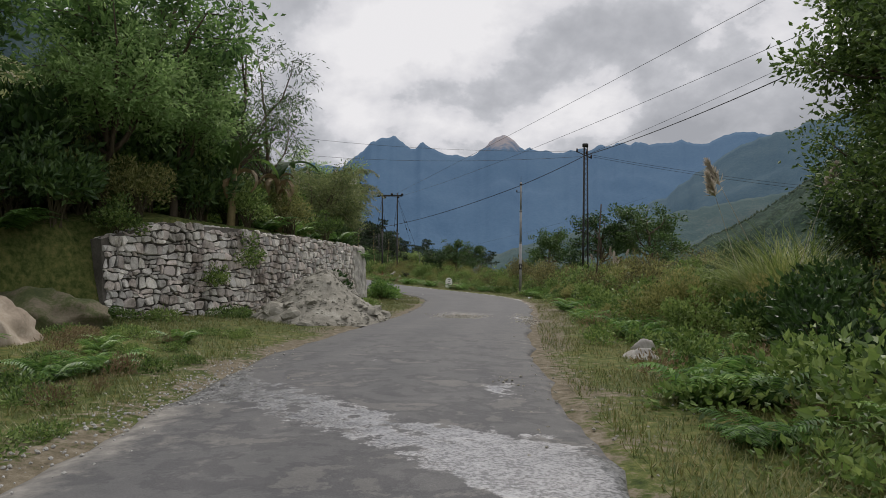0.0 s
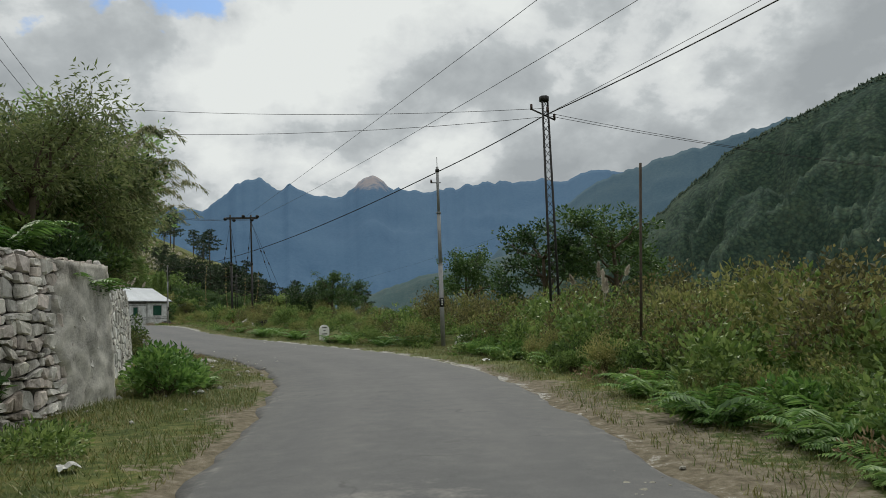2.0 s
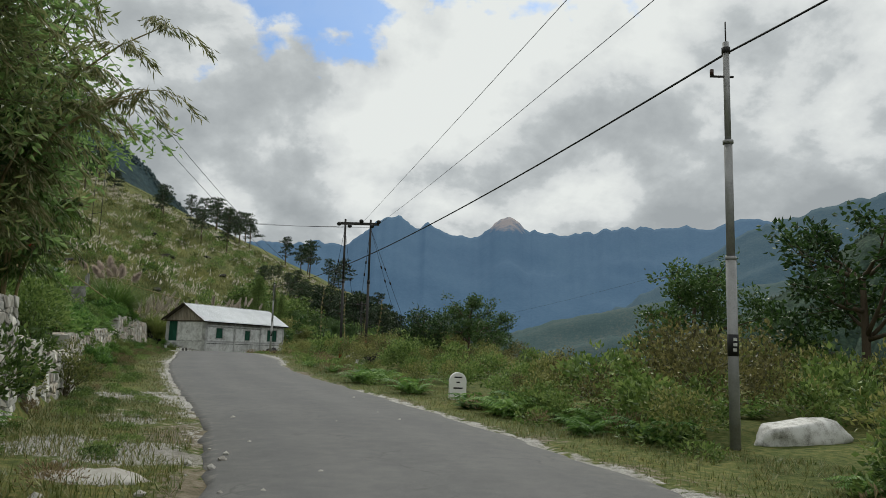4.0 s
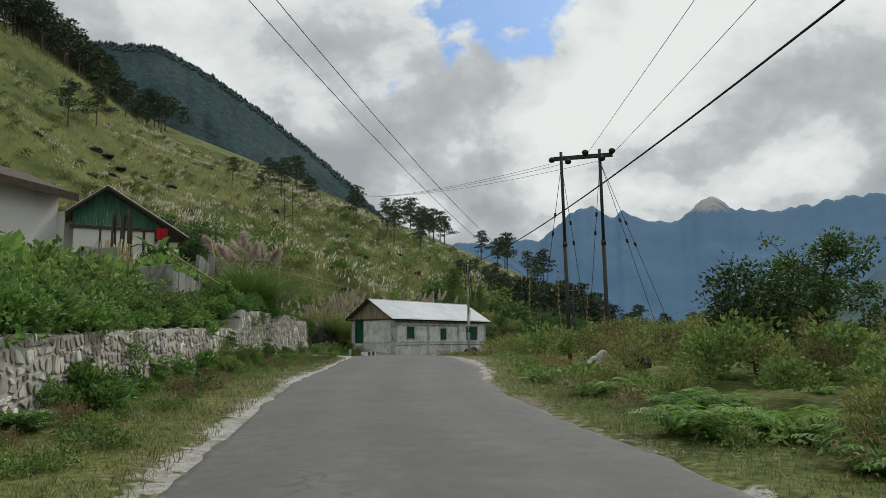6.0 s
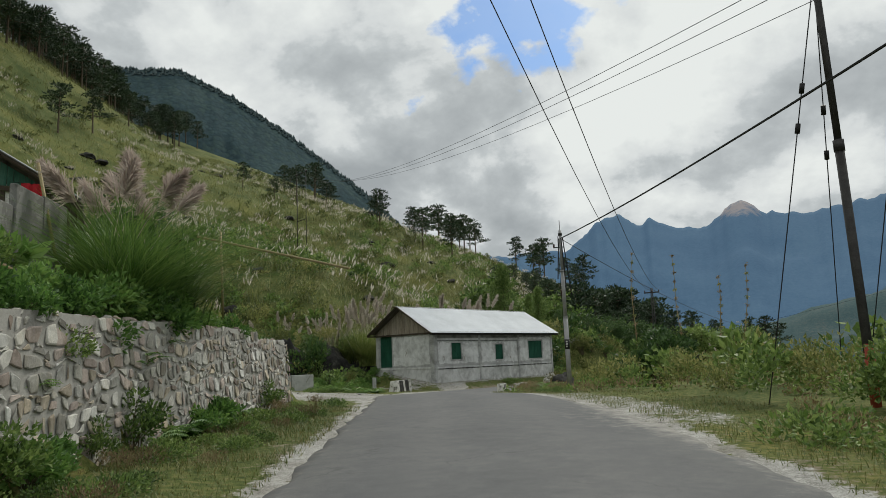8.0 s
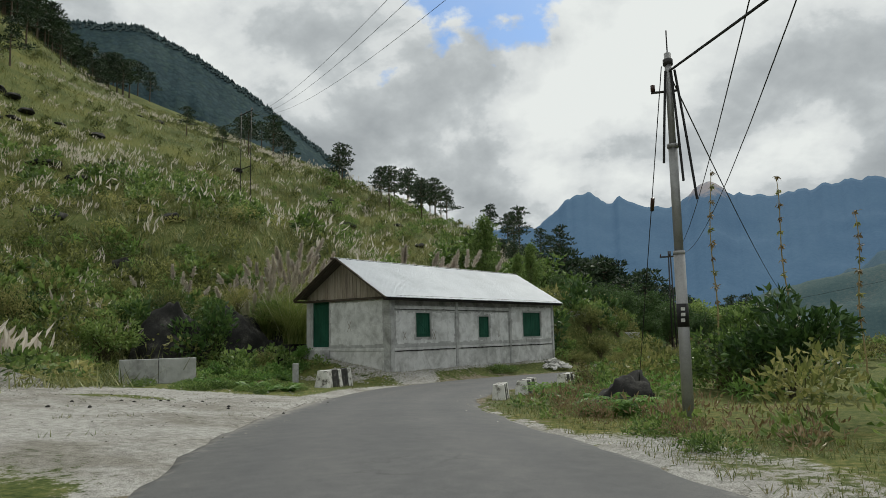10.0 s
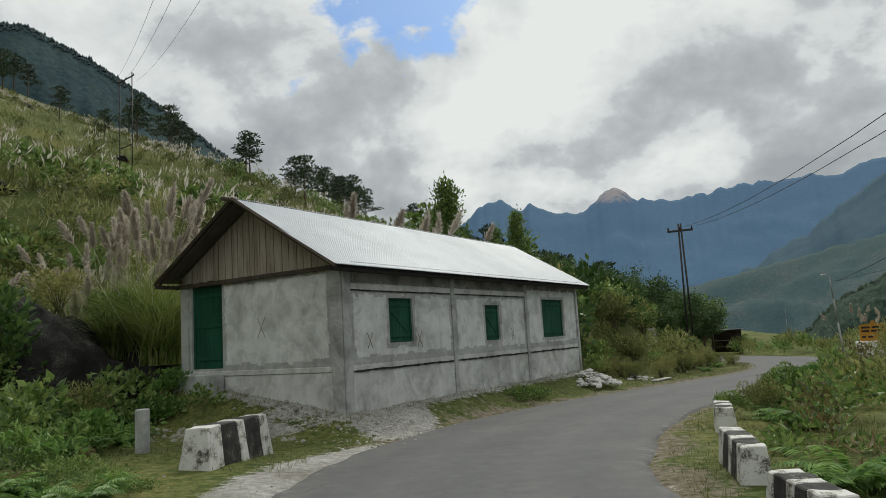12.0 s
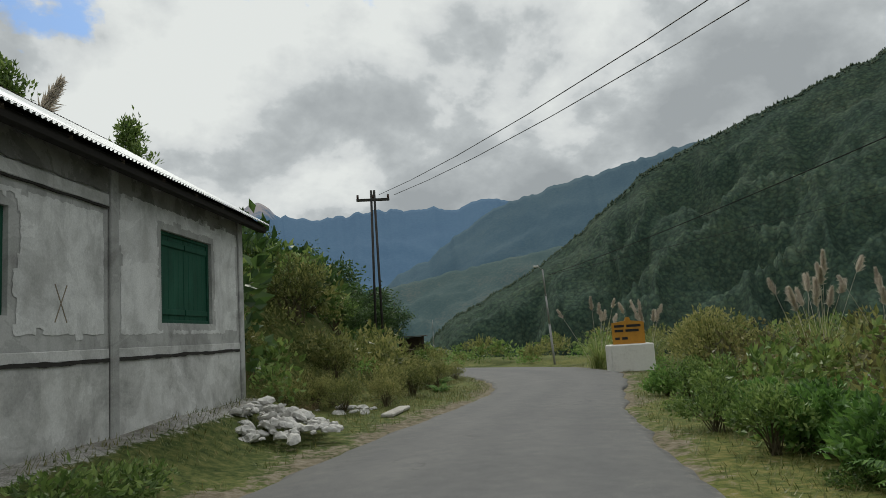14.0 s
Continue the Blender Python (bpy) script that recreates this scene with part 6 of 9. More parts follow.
def make_sapling(seed, h):
    """An upright narrow tree, leafy from low down to its pointed top."""
    rng = np.random.default_rng(seed)
    root = new("tree")
    tagged(root, "upright dense green sapling behind the house", "tree", "trees")
    trunk = limb_path(rng, (0, 0, -0.4), (0.02, 0.02, 1), h + 0.2, 0.04, 8, 0.4)
    T = [(trunk, np.linspace(0.09, 0.02, 8), 7)]
    tips = []
    for k in range(46):
        t = 0.14 + 0.84 * k / 45
        s = trunk[0] + (trunk[-1] - trunk[0]) * t
        az = k * 2.4 + rng.normal() * 0.4
        L = h * (0.25 * (1 - t) ** 0.9 + 0.03) * rng.uniform(0.4, 1.4)
        e = s + np.array([math.cos(az) * L, math.sin(az) * L, 0.75 * L])
        T.append((np.array([s, (s + e) / 2, e]), [0.025, 0.016, 0.006], 4))
        tips += [e, (s + e * 2) / 3, (s + e) / 2]
    tips = np.array(tips + [trunk[-1]])
    V, F = tubes(T)
    npart("trunk", V, F, M["bark"], root)
    n = 5000
    tips = tips[rng.random(len(tips)) > 0.2]
    k = rng.integers(0, len(tips), n)
    q = rng.normal(size=(n, 3)) * np.array([0.12, 0.12, 0.16])
    V, F = leaves(tips[k] + q, 0.19, 0.085, unit(q) + np.array([0, 0, 0.9]), rng, spread=0.5)
    npart("crown", V, F, M["leaf_green"], root)
    return root


def make_pine(seed, h):
    rng = np.random.default_rng(seed)
    root = new("pine_tree")
    tagged(root, "dark open-crowned pine tree on the grassy hillside", "tree", "hillside pines")
    trunk = limb_path(rng, (0, 0, -0.5), (0.03, 0.02, 1), h, 0.03, 7, 0.4)
    T = [(trunk, np.linspace(0.022 * h, 0.006 * h, 7), 5)]
    pads = []
    for k in range(15):
        t = 0.42 + 0.58 * (k / 14)
        s = trunk[0] + (trunk[-1] - trunk[0]) * t
        az = k * 2.4 + rng.normal() * 0.5
        L = h * (0.33 - 0.22 * (k / 14)) * rng.uniform(0.5, 1.2)
        e = s + np.array([math.cos(az) * L, math.sin(az) * L, 0.18 * L])
        T.append((np.array([s, (s + e) / 2 + (0, 0, -0.02 * h), e]), [0.007 * h, 0.005 * h, 0.002 * h], 3))
        pads += [e, (s + 2 * e) / 3]
    pads.append(trunk[-1])
    V, F = tubes(T)
    npart("trunk", V, F, M["bark"], root)
    pads = np.array(pads)
    n = 720
    k = rng.integers(0, len(pads), n)
    q = unit(rng.normal(size=(n, 3))) * (rng.uniform(0.2, 1, n)[:, None] ** 0.6) * h * np.array([0.105, 0.105, 0.03])
    V, F = leaves(pads[k] + q, 0.068 * h, 0.029 * h, q / (0.06 * h) + np.array([0, 0, 0.5]), rng, spread=0.4)
    npart("crown", V, F, M["needle"], root)
    return root


def strap_leaf(p0, heading, length, width, droop, n=9, curl=0.18):
    """A long arching leaf with a channelled midrib."""
    t = np.linspace(0, 1, n)
    hx = np.array([math.cos(heading), math.sin(heading), 0])
    side = np.array([-hx[1], hx[0], 0])
    ang = np.radians(75) - droop * t * 1.9
    ds = length / (n - 1)
    P = [np.array(p0, float)]
    for a in ang[:-1]:
        P.append(P[-1] + ds * (hx * math.cos(a) + np.array([0, 0, math.sin(a)])))
    P = np.array(P)
    w = width * np.sin(np.pi * (0.06 + 0.9 * t)) ** 0.7 * 0.5
    up = np.array([0, 0, 1.0])
    V = np.stack([P - side * w[:, None] + up * (curl * w)[:, None], P, P + side * w[:, None] + up * (curl * w)[:, None]], 1).reshape(-1, 3)
    i = np.arange(n - 1)[:, None] * 3
    F = np.vstack([i + np.array([[0, 1, 4, 3]]), i + np.array([[1, 2, 5, 4]])])
    return V, F


def make_banana(seed, h, fresh, dead):
    rng = np.random.default_rng(seed)
    root = new("banana_plant")
    tagged(root, "banana plant with torn green leaves and hanging dry ones", "plant", "banana plants")
    rod("stem", [(0, 0, -0.3), (0.05, 0, h * 0.5), (0.1, 0.05, h)], [0.14, 0.11, 0.06], M["bamboo"], root)
    for k in range(fresh):
        V, F = strap_leaf((0.1, 0.05, h - 0.1), k * 2.4 + rng.normal() * 0.3, rng.uniform(1.6, 2.3), 0.5, rng.uniform(0.7, 1.5))
        npart("leaf", V, F, M["leaf_fresh"] if k % 2 else M["leaf_dark"], root)
    for k in range(dead):
        V, F = strap_leaf((0.1, 0.05, h * rng.uniform(0.6, 0.95)), k * 2.1 + rng.normal() * 0.5, rng.uniform(1.1, 1.7), 0.22, rng.uniform(1.9, 2.3), curl=0.6)
        npart("dead_leaf", V, F, M["leaf_dry"], root, "brown dead leaf")
    return root


def make_reed_tree(seed, h, stems, mat):
    """Arching canes with feathery drooping sprays."""
    rng = np.random.default_rng(seed)
    root = new("bamboo_clump")
    tagged(root, "tall arching feathery cane clump overhanging the road", "bamboo", "cane clumps")
    canes, pts_all = [], []
    for k in range(stems):
        az = rng.uniform(0, 2 * np.pi)
        H = h * rng.uniform(0.65, 1.0)
        t = np.linspace(0, 1, 9)
        out = rng.uniform(0.15, 0.5) * H
        p = np.stack([np.cos(az) * (0.2 + out * t ** 2.2), np.sin(az) * (0.2 + out * t ** 2.2), H * (t - 0.22 * t ** 3)], -1)
        canes.append((p, np.linspace(0.03, 0.008, 9), 5))
        for i in range(3, 9):
            for _ in range(3):
                a2 = rng.uniform(0, 2 * np.pi)
                L = rng.uniform(0.35, 0.9)
                q = np.linspace(0, 1, 4)
                sp = p[i] + np.stack([np.cos(a2) * L * q, np.sin(a2) * L * q, 0.25 * L * q - 0.7 * L * q * q], -1)
                canes.append((sp, 0.006, 3))
                pts_all.append(sp)
    V, F = tubes(canes)
    npart("cane_frame", V, F, M["bamboo"], root)
    S = np.array(pts_all)
    n = len(S) * 50
    k = rng.integers(0, len(S), n)
    t = rng.uniform(0.2, 3, n)
    i = np.minimum(t.astype(int), 2)
    f = (t - i)[:, None]
    P = S[k, i] * (1 - f) + S[k, i + 1] * f + rng.normal(size=(n, 3)) * 0.03
    V, F = leaves(P, 0.17, 0.022, np.array([0, 0, -0.7]) + unit(S[k, 3] - S[k, 0]), rng, spread=0.35)
    npart("foliage", V, F, mat, root)
    return root


def put(proto, x, y, s=1.0, turn=None, z=None):
    zz = ground_at(x, y) if z is None else z
    turn = RNG.uniform(0, 360) if turn is None else turn
    proto.scale = (s, s, s)
    ob = copy_thing(proto, pose(x, y, zz - 0.03, 0, 0, turn))
    return ob


def stash(proto):
    """Removes the prototype after its copies are made."""
    for o in list(proto.children_recursive) + [proto]:
        bpy.data.objects.remove(o, do_unlink=True)


KINDS = {
    "leafy": ("shrub", "dense green leafy shrub on the verge", "leaf_green", 1.5, 0.95, 1500, 0.115, 0.064, 18, 0.3, 0.7),
    "dark": ("shrub", "dense dark broadleaf shrub", "leaf_dark", 1.9, 1.15, 1200, 0.18, 0.095, 16, 0.3, 0.6),
    "fine": ("shrub", "olive twiggy shrub with fine leaves and dry tips", "leaf_olive", 1.6, 0.95, 2300, 0.095, 0.04, 26, 0.45, 0.8),
    "fern": ("fern", "fresh green fern-like undergrowth", "leaf_fresh", 0.7, 0.85, 1300, 0.11, 0.036, 20, 0.1, 0.6),
    "weed": ("weed", "low weedy tuft with reddish dry stalks", "leaf_dry", 0.55, 0.5, 460, 0.07, 0.02, 14, 0.9, 0.6),
    "lush": ("shrub", "lush fresh green broadleaf plants", "leaf_fresh", 1.1, 0.95, 1250, 0.16, 0.085, 20, 0.25, 0.7),
    "tip": ("shrub", "tall brownish brushwood with feathery dry tips", "leaf_tip", 1.9, 0.95, 2100, 0.075, 0.04, 30, 0.5, 1.0),
    "herb": ("weed", "low green weeds at the road edge", "leaf_green", 0.3, 0.7, 680, 0.09, 0.046, 22, 0.3, 0.7),
}
SHRUBS, ROUGH, COARSE = {}, {}, {}
for q, (kind, (nm, lb, mt, h, r, n, ll, lw, cl, upw, sp)) in enumerate(KINDS.items()):
    SHRUBS[kind] = [make_shrub(nm, lb, M[mt], 10 * q + s, h, r, n, ll, lw, cl, upw, sp) for s in (1, 2, 3)]
    # coarser leaves for the masses farther back: middling and far
    for lot, few, big in ((ROUGH, 3, 1.3), (COARSE, 11, 2.2)):
        lot[kind] = []
        for s in (1, 2):
            g = np.random.default_rng(900 + 10 * q + s)
            P, out, _ = clumpy(g, n // few, cl, r * 0.78, r * 0.78, h * 0.58, h * 0.32, r * 0.36)
            P[:, 2] = np.maximum(P[:, 2], 0.03)
            lot[kind].append(leaves(P, ll * big, lw * big * 1.1, out + np.array([0, 0, upw]), g, spread=sp))


def fronds(rng, n, length, pairs):
    """Arching bracken fronds from one root: pinnae that shorten to the tip, each a folded blade."""
    Vs, axes, wid, lens = [], [], [], []
    for k in range(n):
        az = k * 2.4 + rng.normal() * 0.4
        L = length * rng.uniform(0.6, 1.15)
        rise = rng.uniform(0.45, 1.1)
        t = np.linspace(0.22, 1.0, pairs)
        d = np.array([math.cos(az), math.sin(az), 0.0])
        side = np.array([-d[1], d[0], 0.0])
        P = d * (L * t ** 1.2 * 0.85)[:, None] + np.array([0, 0, 1.0]) * (L * (rise * t - 0.62 * rise * t ** 2.4))[:, None] + rng.normal(size=3) * np.array([0.06, 0.06, 0])
        for sg in (-1, 1):
            Vs.append(P)
            axes.append(side * sg + d * 0.45 + np.array([0, 0, -0.12]) + rng.normal(size=(pairs, 3)) * 0.08)
            lens.append(L * 0.34 * (1.08 - t) ** 0.8 + 0.02)
    P, A, W = np.vstack(Vs), unit(np.vstack(axes)), np.concatenate(lens)[:, None]
    s = unit(np.cross(A, np.array([0, 0, 1.0])))
    up = np.cross(s, A)
    w = np.minimum(W * 0.34, 0.05)
    V = np.stack([P, P + A * W * 0.4 + s * w * 0.5 + up * 0.006, P + A * W - up * W * 0.15, P + A * W * 0.4 - s * w * 0.5 + up * 0.006], 1)
    i = np.arange(len(P))[:, None] * 4
    return V.reshape(-1, 3), np.vstack([i + np.array([[0, 1, 2]]), i + np.array([[0, 2, 3]])])


for o in SHRUBS["fern"]:
    stash(o)
SHRUBS["fern"] = []
for s in (1, 2, 3):
    root = tagged(new("fern"), "fresh green bracken with arching fronds", "fern", "bracken ferns")
    npart("fronds", *fronds(np.random.default_rng(640 + s), 24, 0.95, 17), M["leaf_fresh"], root)
    SHRUBS["fern"].append(root)
ROUGH["fern"] = [fronds(np.random.default_rng(650 + s), 16, 0.95, 11) for s in (1, 2)]
PAMPAS = [make_pampas(s, 1.7, 260, p) for s, p in ((21, 7), (22, 10))]
REEDS = make_pampas(24, 1.9, 620, 1, lean=1.1)
TUSSOCK = make_pampas(23, 1.9, 760, 3, mat="blade_fresh", lean=1.15, nod=0.5)
PLANTS = []


def scatter(rng, y0, y1, side, r0, r1, step, mix, smin, smax, near):
    """Plans shrubs beside the road: r is counted from the road's edge, or from the back of the verge on the hill side."""
    for y in np.arange(y0, y1, step):
        for r in np.arange(r0, r1, step):
            yy = float(y + rng.uniform(-0.5, 0.5) * step)
            rr = float(r + rng.uniform(-0.5, 0.5) * step)
            x = float(x_right(yy)) + rr if side > 0 else float(pick(yy, BACK)) - rr
            kind = mix[int(rng.integers(0, len(mix)))]
            s = rng.uniform(smin, smax) * (0.78 + 0.3 * min(1, max(0, (r - r0)) / 4))
            PLANTS.append((kind, x, yy, s, r if near else r + 50))


r_ = np.random.default_rng(5)
PLANTS += [("leafy", -9.0, 19.6, 1.7, 0), ("dark", -8.2, 20.8, 1.5, 0), ("leafy", -7.6, 22.2, 1.4, 0), ("dark", -9.6, 18.2, 1.6, 0), ("leafy", -6.9, 24.0, 1.2, 0), ("dark", -8.8, 22.6, 1.7, 0), ("leafy", -10.4, 20.0, 1.8, 0), ("fine", -6.4, 25.6, 1.2, 0), ("leafy", -12.2, 100.5, 1.6, 0), ("leafy", -11.6, 101.8, 1.7, 0), ("dark", -11.2, 99.6, 1.5, 0), ("leafy", -12.4, 102.6, 1.3, 0), ("dark", 5.3, 12.6, 0.85, 0), ("dark", 4.7, 11.4, 0.65, 0), ("dark", 6.2, 13.4, 0.9, 0), ("dark", 5.6, 15.2, 0.7, 0), ("leafy", 4.9, 16.6, 0.8, 0), ("fine", 6.4, 16.6, 0.9, 0), ("fine", 5.2, 18.6, 1.0, 0), ("leafy", 3.9, 10.0, 0.5, 0), ("fern", 3.6, 12.0, 0.8, 0), ("dark", 4.2, 9.6, 0.6, 0), ("dark", -9.3, 16.9, 1.0, 0), ("leafy", -8.6, 17.6, 0.9, 0), ("dark", -9.9, 15.4, 1.1, 0), ("leafy", -9.4, 14.4, 0.9, 0), ("fern", -8.9, 16.2, 1.0, 0), ("fern", -7.6, 17.2, 0.7, 0), ("dark", -10.0, 17.6, 1.2, 0), ("leafy", -9.0, 18.4, 1.0, 0), ("fine", -15.3, 67.6, 0.6, 0), ("leafy", -14.8, 66.6, 0.45, 0), ("herb", -13.2, 63.0, 0.9, 0), ("weed", -12.2, 61.0, 0.9, 0), ("lush", -2.75, 31.7, 0.75, 0), ("lush", -2.9, 32.6, 0.8, 0), ("fern", -2.4, 33.2, 0.7, 0), ("fine", -7.9, 122.2, 1.35, 0), ("fine", -7.2, 123.4, 1.2, 0), ("leafy", -17.6, 126.4, 1.0, 0), ("fine", -18.2, 124.8, 1.1, 0), ("leafy", -16.6, 128.0, 0.9, 0), ("weed", -22.2, 115.5, 0.9, 0), ("weed", -21.6, 116.2, 0.9, 0), ("herb", -21.2, 114.2, 0.8, 0), ("herb", -21.6, 113.4, 1.0, 0)]
# leafy thicket on the slope beside the black rocks
for k in range(46):
    PLANTS.append((("leafy", "leafy", "dark", "fern", "fine")[k % 5], r_.uniform(-46, -31.5), r_.uniform(103.5, 115), r_.uniform(1.0, 1.75), 0))
for k in range(34):
    PLANTS.append((("lush", "fern", "fern", "herb")[k % 4], r_.uniform(-34, -28.4), r_.uniform(103.6, 109.5), r_.uniform(0.45, 0.8), 0))
# valley side: low weeds first, then shrubs that grow taller away from the road
scatter(r_, 4, 28, 1, 1.7, 3.2, 0.7, ["herb", "herb", "weed", "fern", "herb"], 0.7, 1.2, True)
scatter(r_, 4, 28, 1, 2.7, 11, 1.25, ["leafy", "fine", "fern", "leafy", "fine", "leafy"], 0.45, 1.1, True)
scatter(r_, 22, 42, 1, 1.9, 4.4, 1.05, ["leafy", "fern", "fine", "leafy", "lush"], 0.4, 0.8, True)
scatter(r_, 28, 68, 1, 1.7, 2.9, 0.9, ["herb", "herb", "fern", "weed"], 0.8, 1.3, True)
scatter(r_, 28, 53, 1, 2.9, 12, 1.35, ["fine", "tip", "leafy", "fern", "leafy", "tip", "fine"], 0.7, 1.4, True)
scatter(r_, 28, 53, 1, 2.6, 5.0, 1.3, ["fern", "fern", "leafy"], 0.7, 1.1, True)
scatter(r_, 53, 68, 1, 2.9, 12, 1.3, ["fine", "leafy", "fern", "leafy", "tip", "fern"], 0.4, 0.85, True)
scatter(r_, 66, 78, 1, 1.6, 3.4, 0.9, ["herb", "weed", "herb"], 0.8, 1.4, True)
scatter(r_, 66, 79, 1, 4.2, 11, 1.4, ["leafy", "fine", "tip", "leafy", "fern", "fine"], 0.7, 1.2, True)
scatter(r_, 79, 92, 1, 3.6, 10, 1.4, ["weed", "herb", "fine", "leafy"], 0.7, 1.2, False)
scatter(r_, 93, 124, 1, 1.9, 3.0, 0.8, ["herb", "weed", "herb", "fern"], 0.7, 1.2, True)
scatter(r_, 88, 100, 1, 1.2, 4.5, 0.9, ["weed", "weed", "herb"], 0.7, 1.1, True)
scatter(r_, 99, 125, 1, 2.8, 9, 1.3, ["fine", "tip", "fern", "leafy", "weed", "fern"], 0.6, 0.95, True)
scatter(r_, 108.5, 124, 1, 0.95, 3.2, 0.8, ["leafy", "herb", "fern", "fine", "leafy", "lush"], 0.4, 0.8, True)
scatter(r_, 126, 152, 1, 1.2, 9, 1.6, ["leafy", "fine", "fine", "fern"], 0.6, 1.0, False)
# hill side: foot of the walls, then on and above them
scatter(r_, 12, 31, -1, -0.9, -0.1, 0.85, ["herb", "herb", "fern"], 0.6, 1.1, True)
scatter(r_, 33, 52, -1, -1.3, -0.1, 1.1, ["herb", "weed", "herb"], 0.4, 0.75, True)
scatter(r_, 53, 84, -1, -1.2, -0.1, 0.85, ["herb", "weed", "herb"], 0.5, 0.9, True)
scatter(r_, 5, 52, -1, 0.6, 8, 1.3, ["leafy", "leafy", "dark", "fine", "fern", "leafy"], 0.85, 1.4, True)
scatter(r_, 53, 62, -1, 0.5, 6, 1.2, ["lush", "fern", "leafy", "fern"], 0.5, 0.8, True)
scatter(r_, 55, 67, -1, 0.6, 4.8, 0.95, ["lush", "fern", "leafy", "lush"], 0.75, 1.15, True)
scatter(r_, 67, 84, -1, 0.3, 4.2, 0.7, ["lush", "fern", "lush", "leafy", "fern"], 0.5, 0.85, True)
scatter(r_, 57, 76, -1, 0.1, 1.5, 0.7, ["lush", "fern", "lush", "leafy"], 0.55, 0.95, True)
scatter(r_, 57, 73, -1, 4.2, 8.0, 1.0, ["fern", "herb", "fern"], 0.45, 0.65, False)
scatter(r_, 99.6, 104.8, -1, -5.2, 0.4, 0.75, ["herb", "weed", "herb", "fern", "herb"], 0.5, 0.85, True)
scatter(r_, 4, 16, -1, -4.4, -0.2, 0.8, ["herb", "herb", "herb", "weed", "fern"], 0.4, 0.8, True)
scatter(r_, 86, 100, -1, 3.0, 24, 1.6, ["leafy", "fine", "fine", "fern", "leafy"], 0.8, 1.4, False)
scatter(r_, 100.5, 104.5, -1, 2.5, 9, 1.1, ["leafy", "fine", "fern", "herb"], 0.5, 0.8, True)
scatter(r_, 103, 120, -1, -2.6, 3, 1.2, ["leafy", "fern", "herb", "fern", "leafy"], 0.6, 1.0, False)
scatter(r_, 104, 124, -1, 3, 26, 1.9, ["leafy", "fine", "fine", "fine", "fern", "fine"], 0.9, 1.5, False)
scatter(r_, 119.6, 140, -1, -1.0, 1.4, 0.9, ["fine", "fine", "fern", "fine", "weed"], 0.45, 0.8, True)
scatter(r_, 118.5, 137, -1, 0.6, 7, 0.95, ["fine", "fern", "fine", "weed"], 0.4, 0.75, False)
scatter(r_, 120.5, 152, -1, 1.2, 9, 1.4, ["fine", "leafy", "fine", "fine", "dark"], 0.8, 1.35, False)


CLEAR = [(-7.4, 13.2, 1.2), (-7.6, 15.3, 0.9), (-7.2, 14.8, 0.7), (3.3, 14.7, 0.75), (2.9, 13.6, 0.8), (2.7, 12.8, 0.6), (7.2, 19.3, 0.8), (7.6, 18.0, 0.6), (0.15, 54.4, 1.5), (-0.4, 53.2, 1.3), (4.4, 45.3, 0.8), (5.75, 46.0, 1.6), (5.2, 45.8, 1.0), (3.4, 41.8, 1.1), (4.4, 43.6, 1.1), (-4.8, 72.0, 0.95), (-5.0, 70.6, 0.7), (-5.1, 69.0, 0.6), (-15.1, 95.0, 1.5), (-6.5, 127.3, 1.4), (-7.5, 125.5, 1.5), (-8.8, 123.6, 1.5), (-18.6, 98.9, 1.3),
         (-18.35, 102.3, 1.4), (-17.65, 106.7, 1.2), (-29.8, 101.8, 1.1), (-33.6, 100.6, 1.0), (-31.4, 101.0, 0.8), (-34.2, 105.6, 1.7), (-35.0, 104.4, 1.6), (-32.6, 108.0, 0.8), (-33.2, 106.6, 1.0), (-32.6, 109.0, 0.6), (-27.8, 104.3, 0.7), (-27.4, 103.4, 0.6), (-30.6, 100.7, 1.0), (-31.9, 99.6, 0.9), (-29.9, 101.6, 0.9), (-25.5, 103, 1.5), (-27, 107, 1.6), (-30, 103, 1.0), (-3.5, 20.9, 1.9), (-3.1, 29.6, 1.5), (-3.5, 36.4, 1.1), (-4.0, 38.8, 1.0), (-19.6, 118.2, 1.2), (-10.0, 121.6, 1.5), (-4.6, 136.2, 1.5), (-26.5, 74.5, 3.0), (-23, 74.5, 2.0)]


def clear_of(x, y):
    """No shrub inside the house, the hut or on the gravel place."""
    q = house_frame().inverted() @ Vector((x, y, 0))
    if -0.5 < q.x < HL + 0.6 and -0.05 < q.y < HW + 0.9:
        return False
    if -41 < x < -20.3 and 72.6 < y < 87:
        return False
    for a, b, r in CLEAR:
        if math.hypot(x - a, y - b) < r:
            return False
    return not (x_left(y) - 0.5 < x < x_right(y) + 0.9 and y < 150)


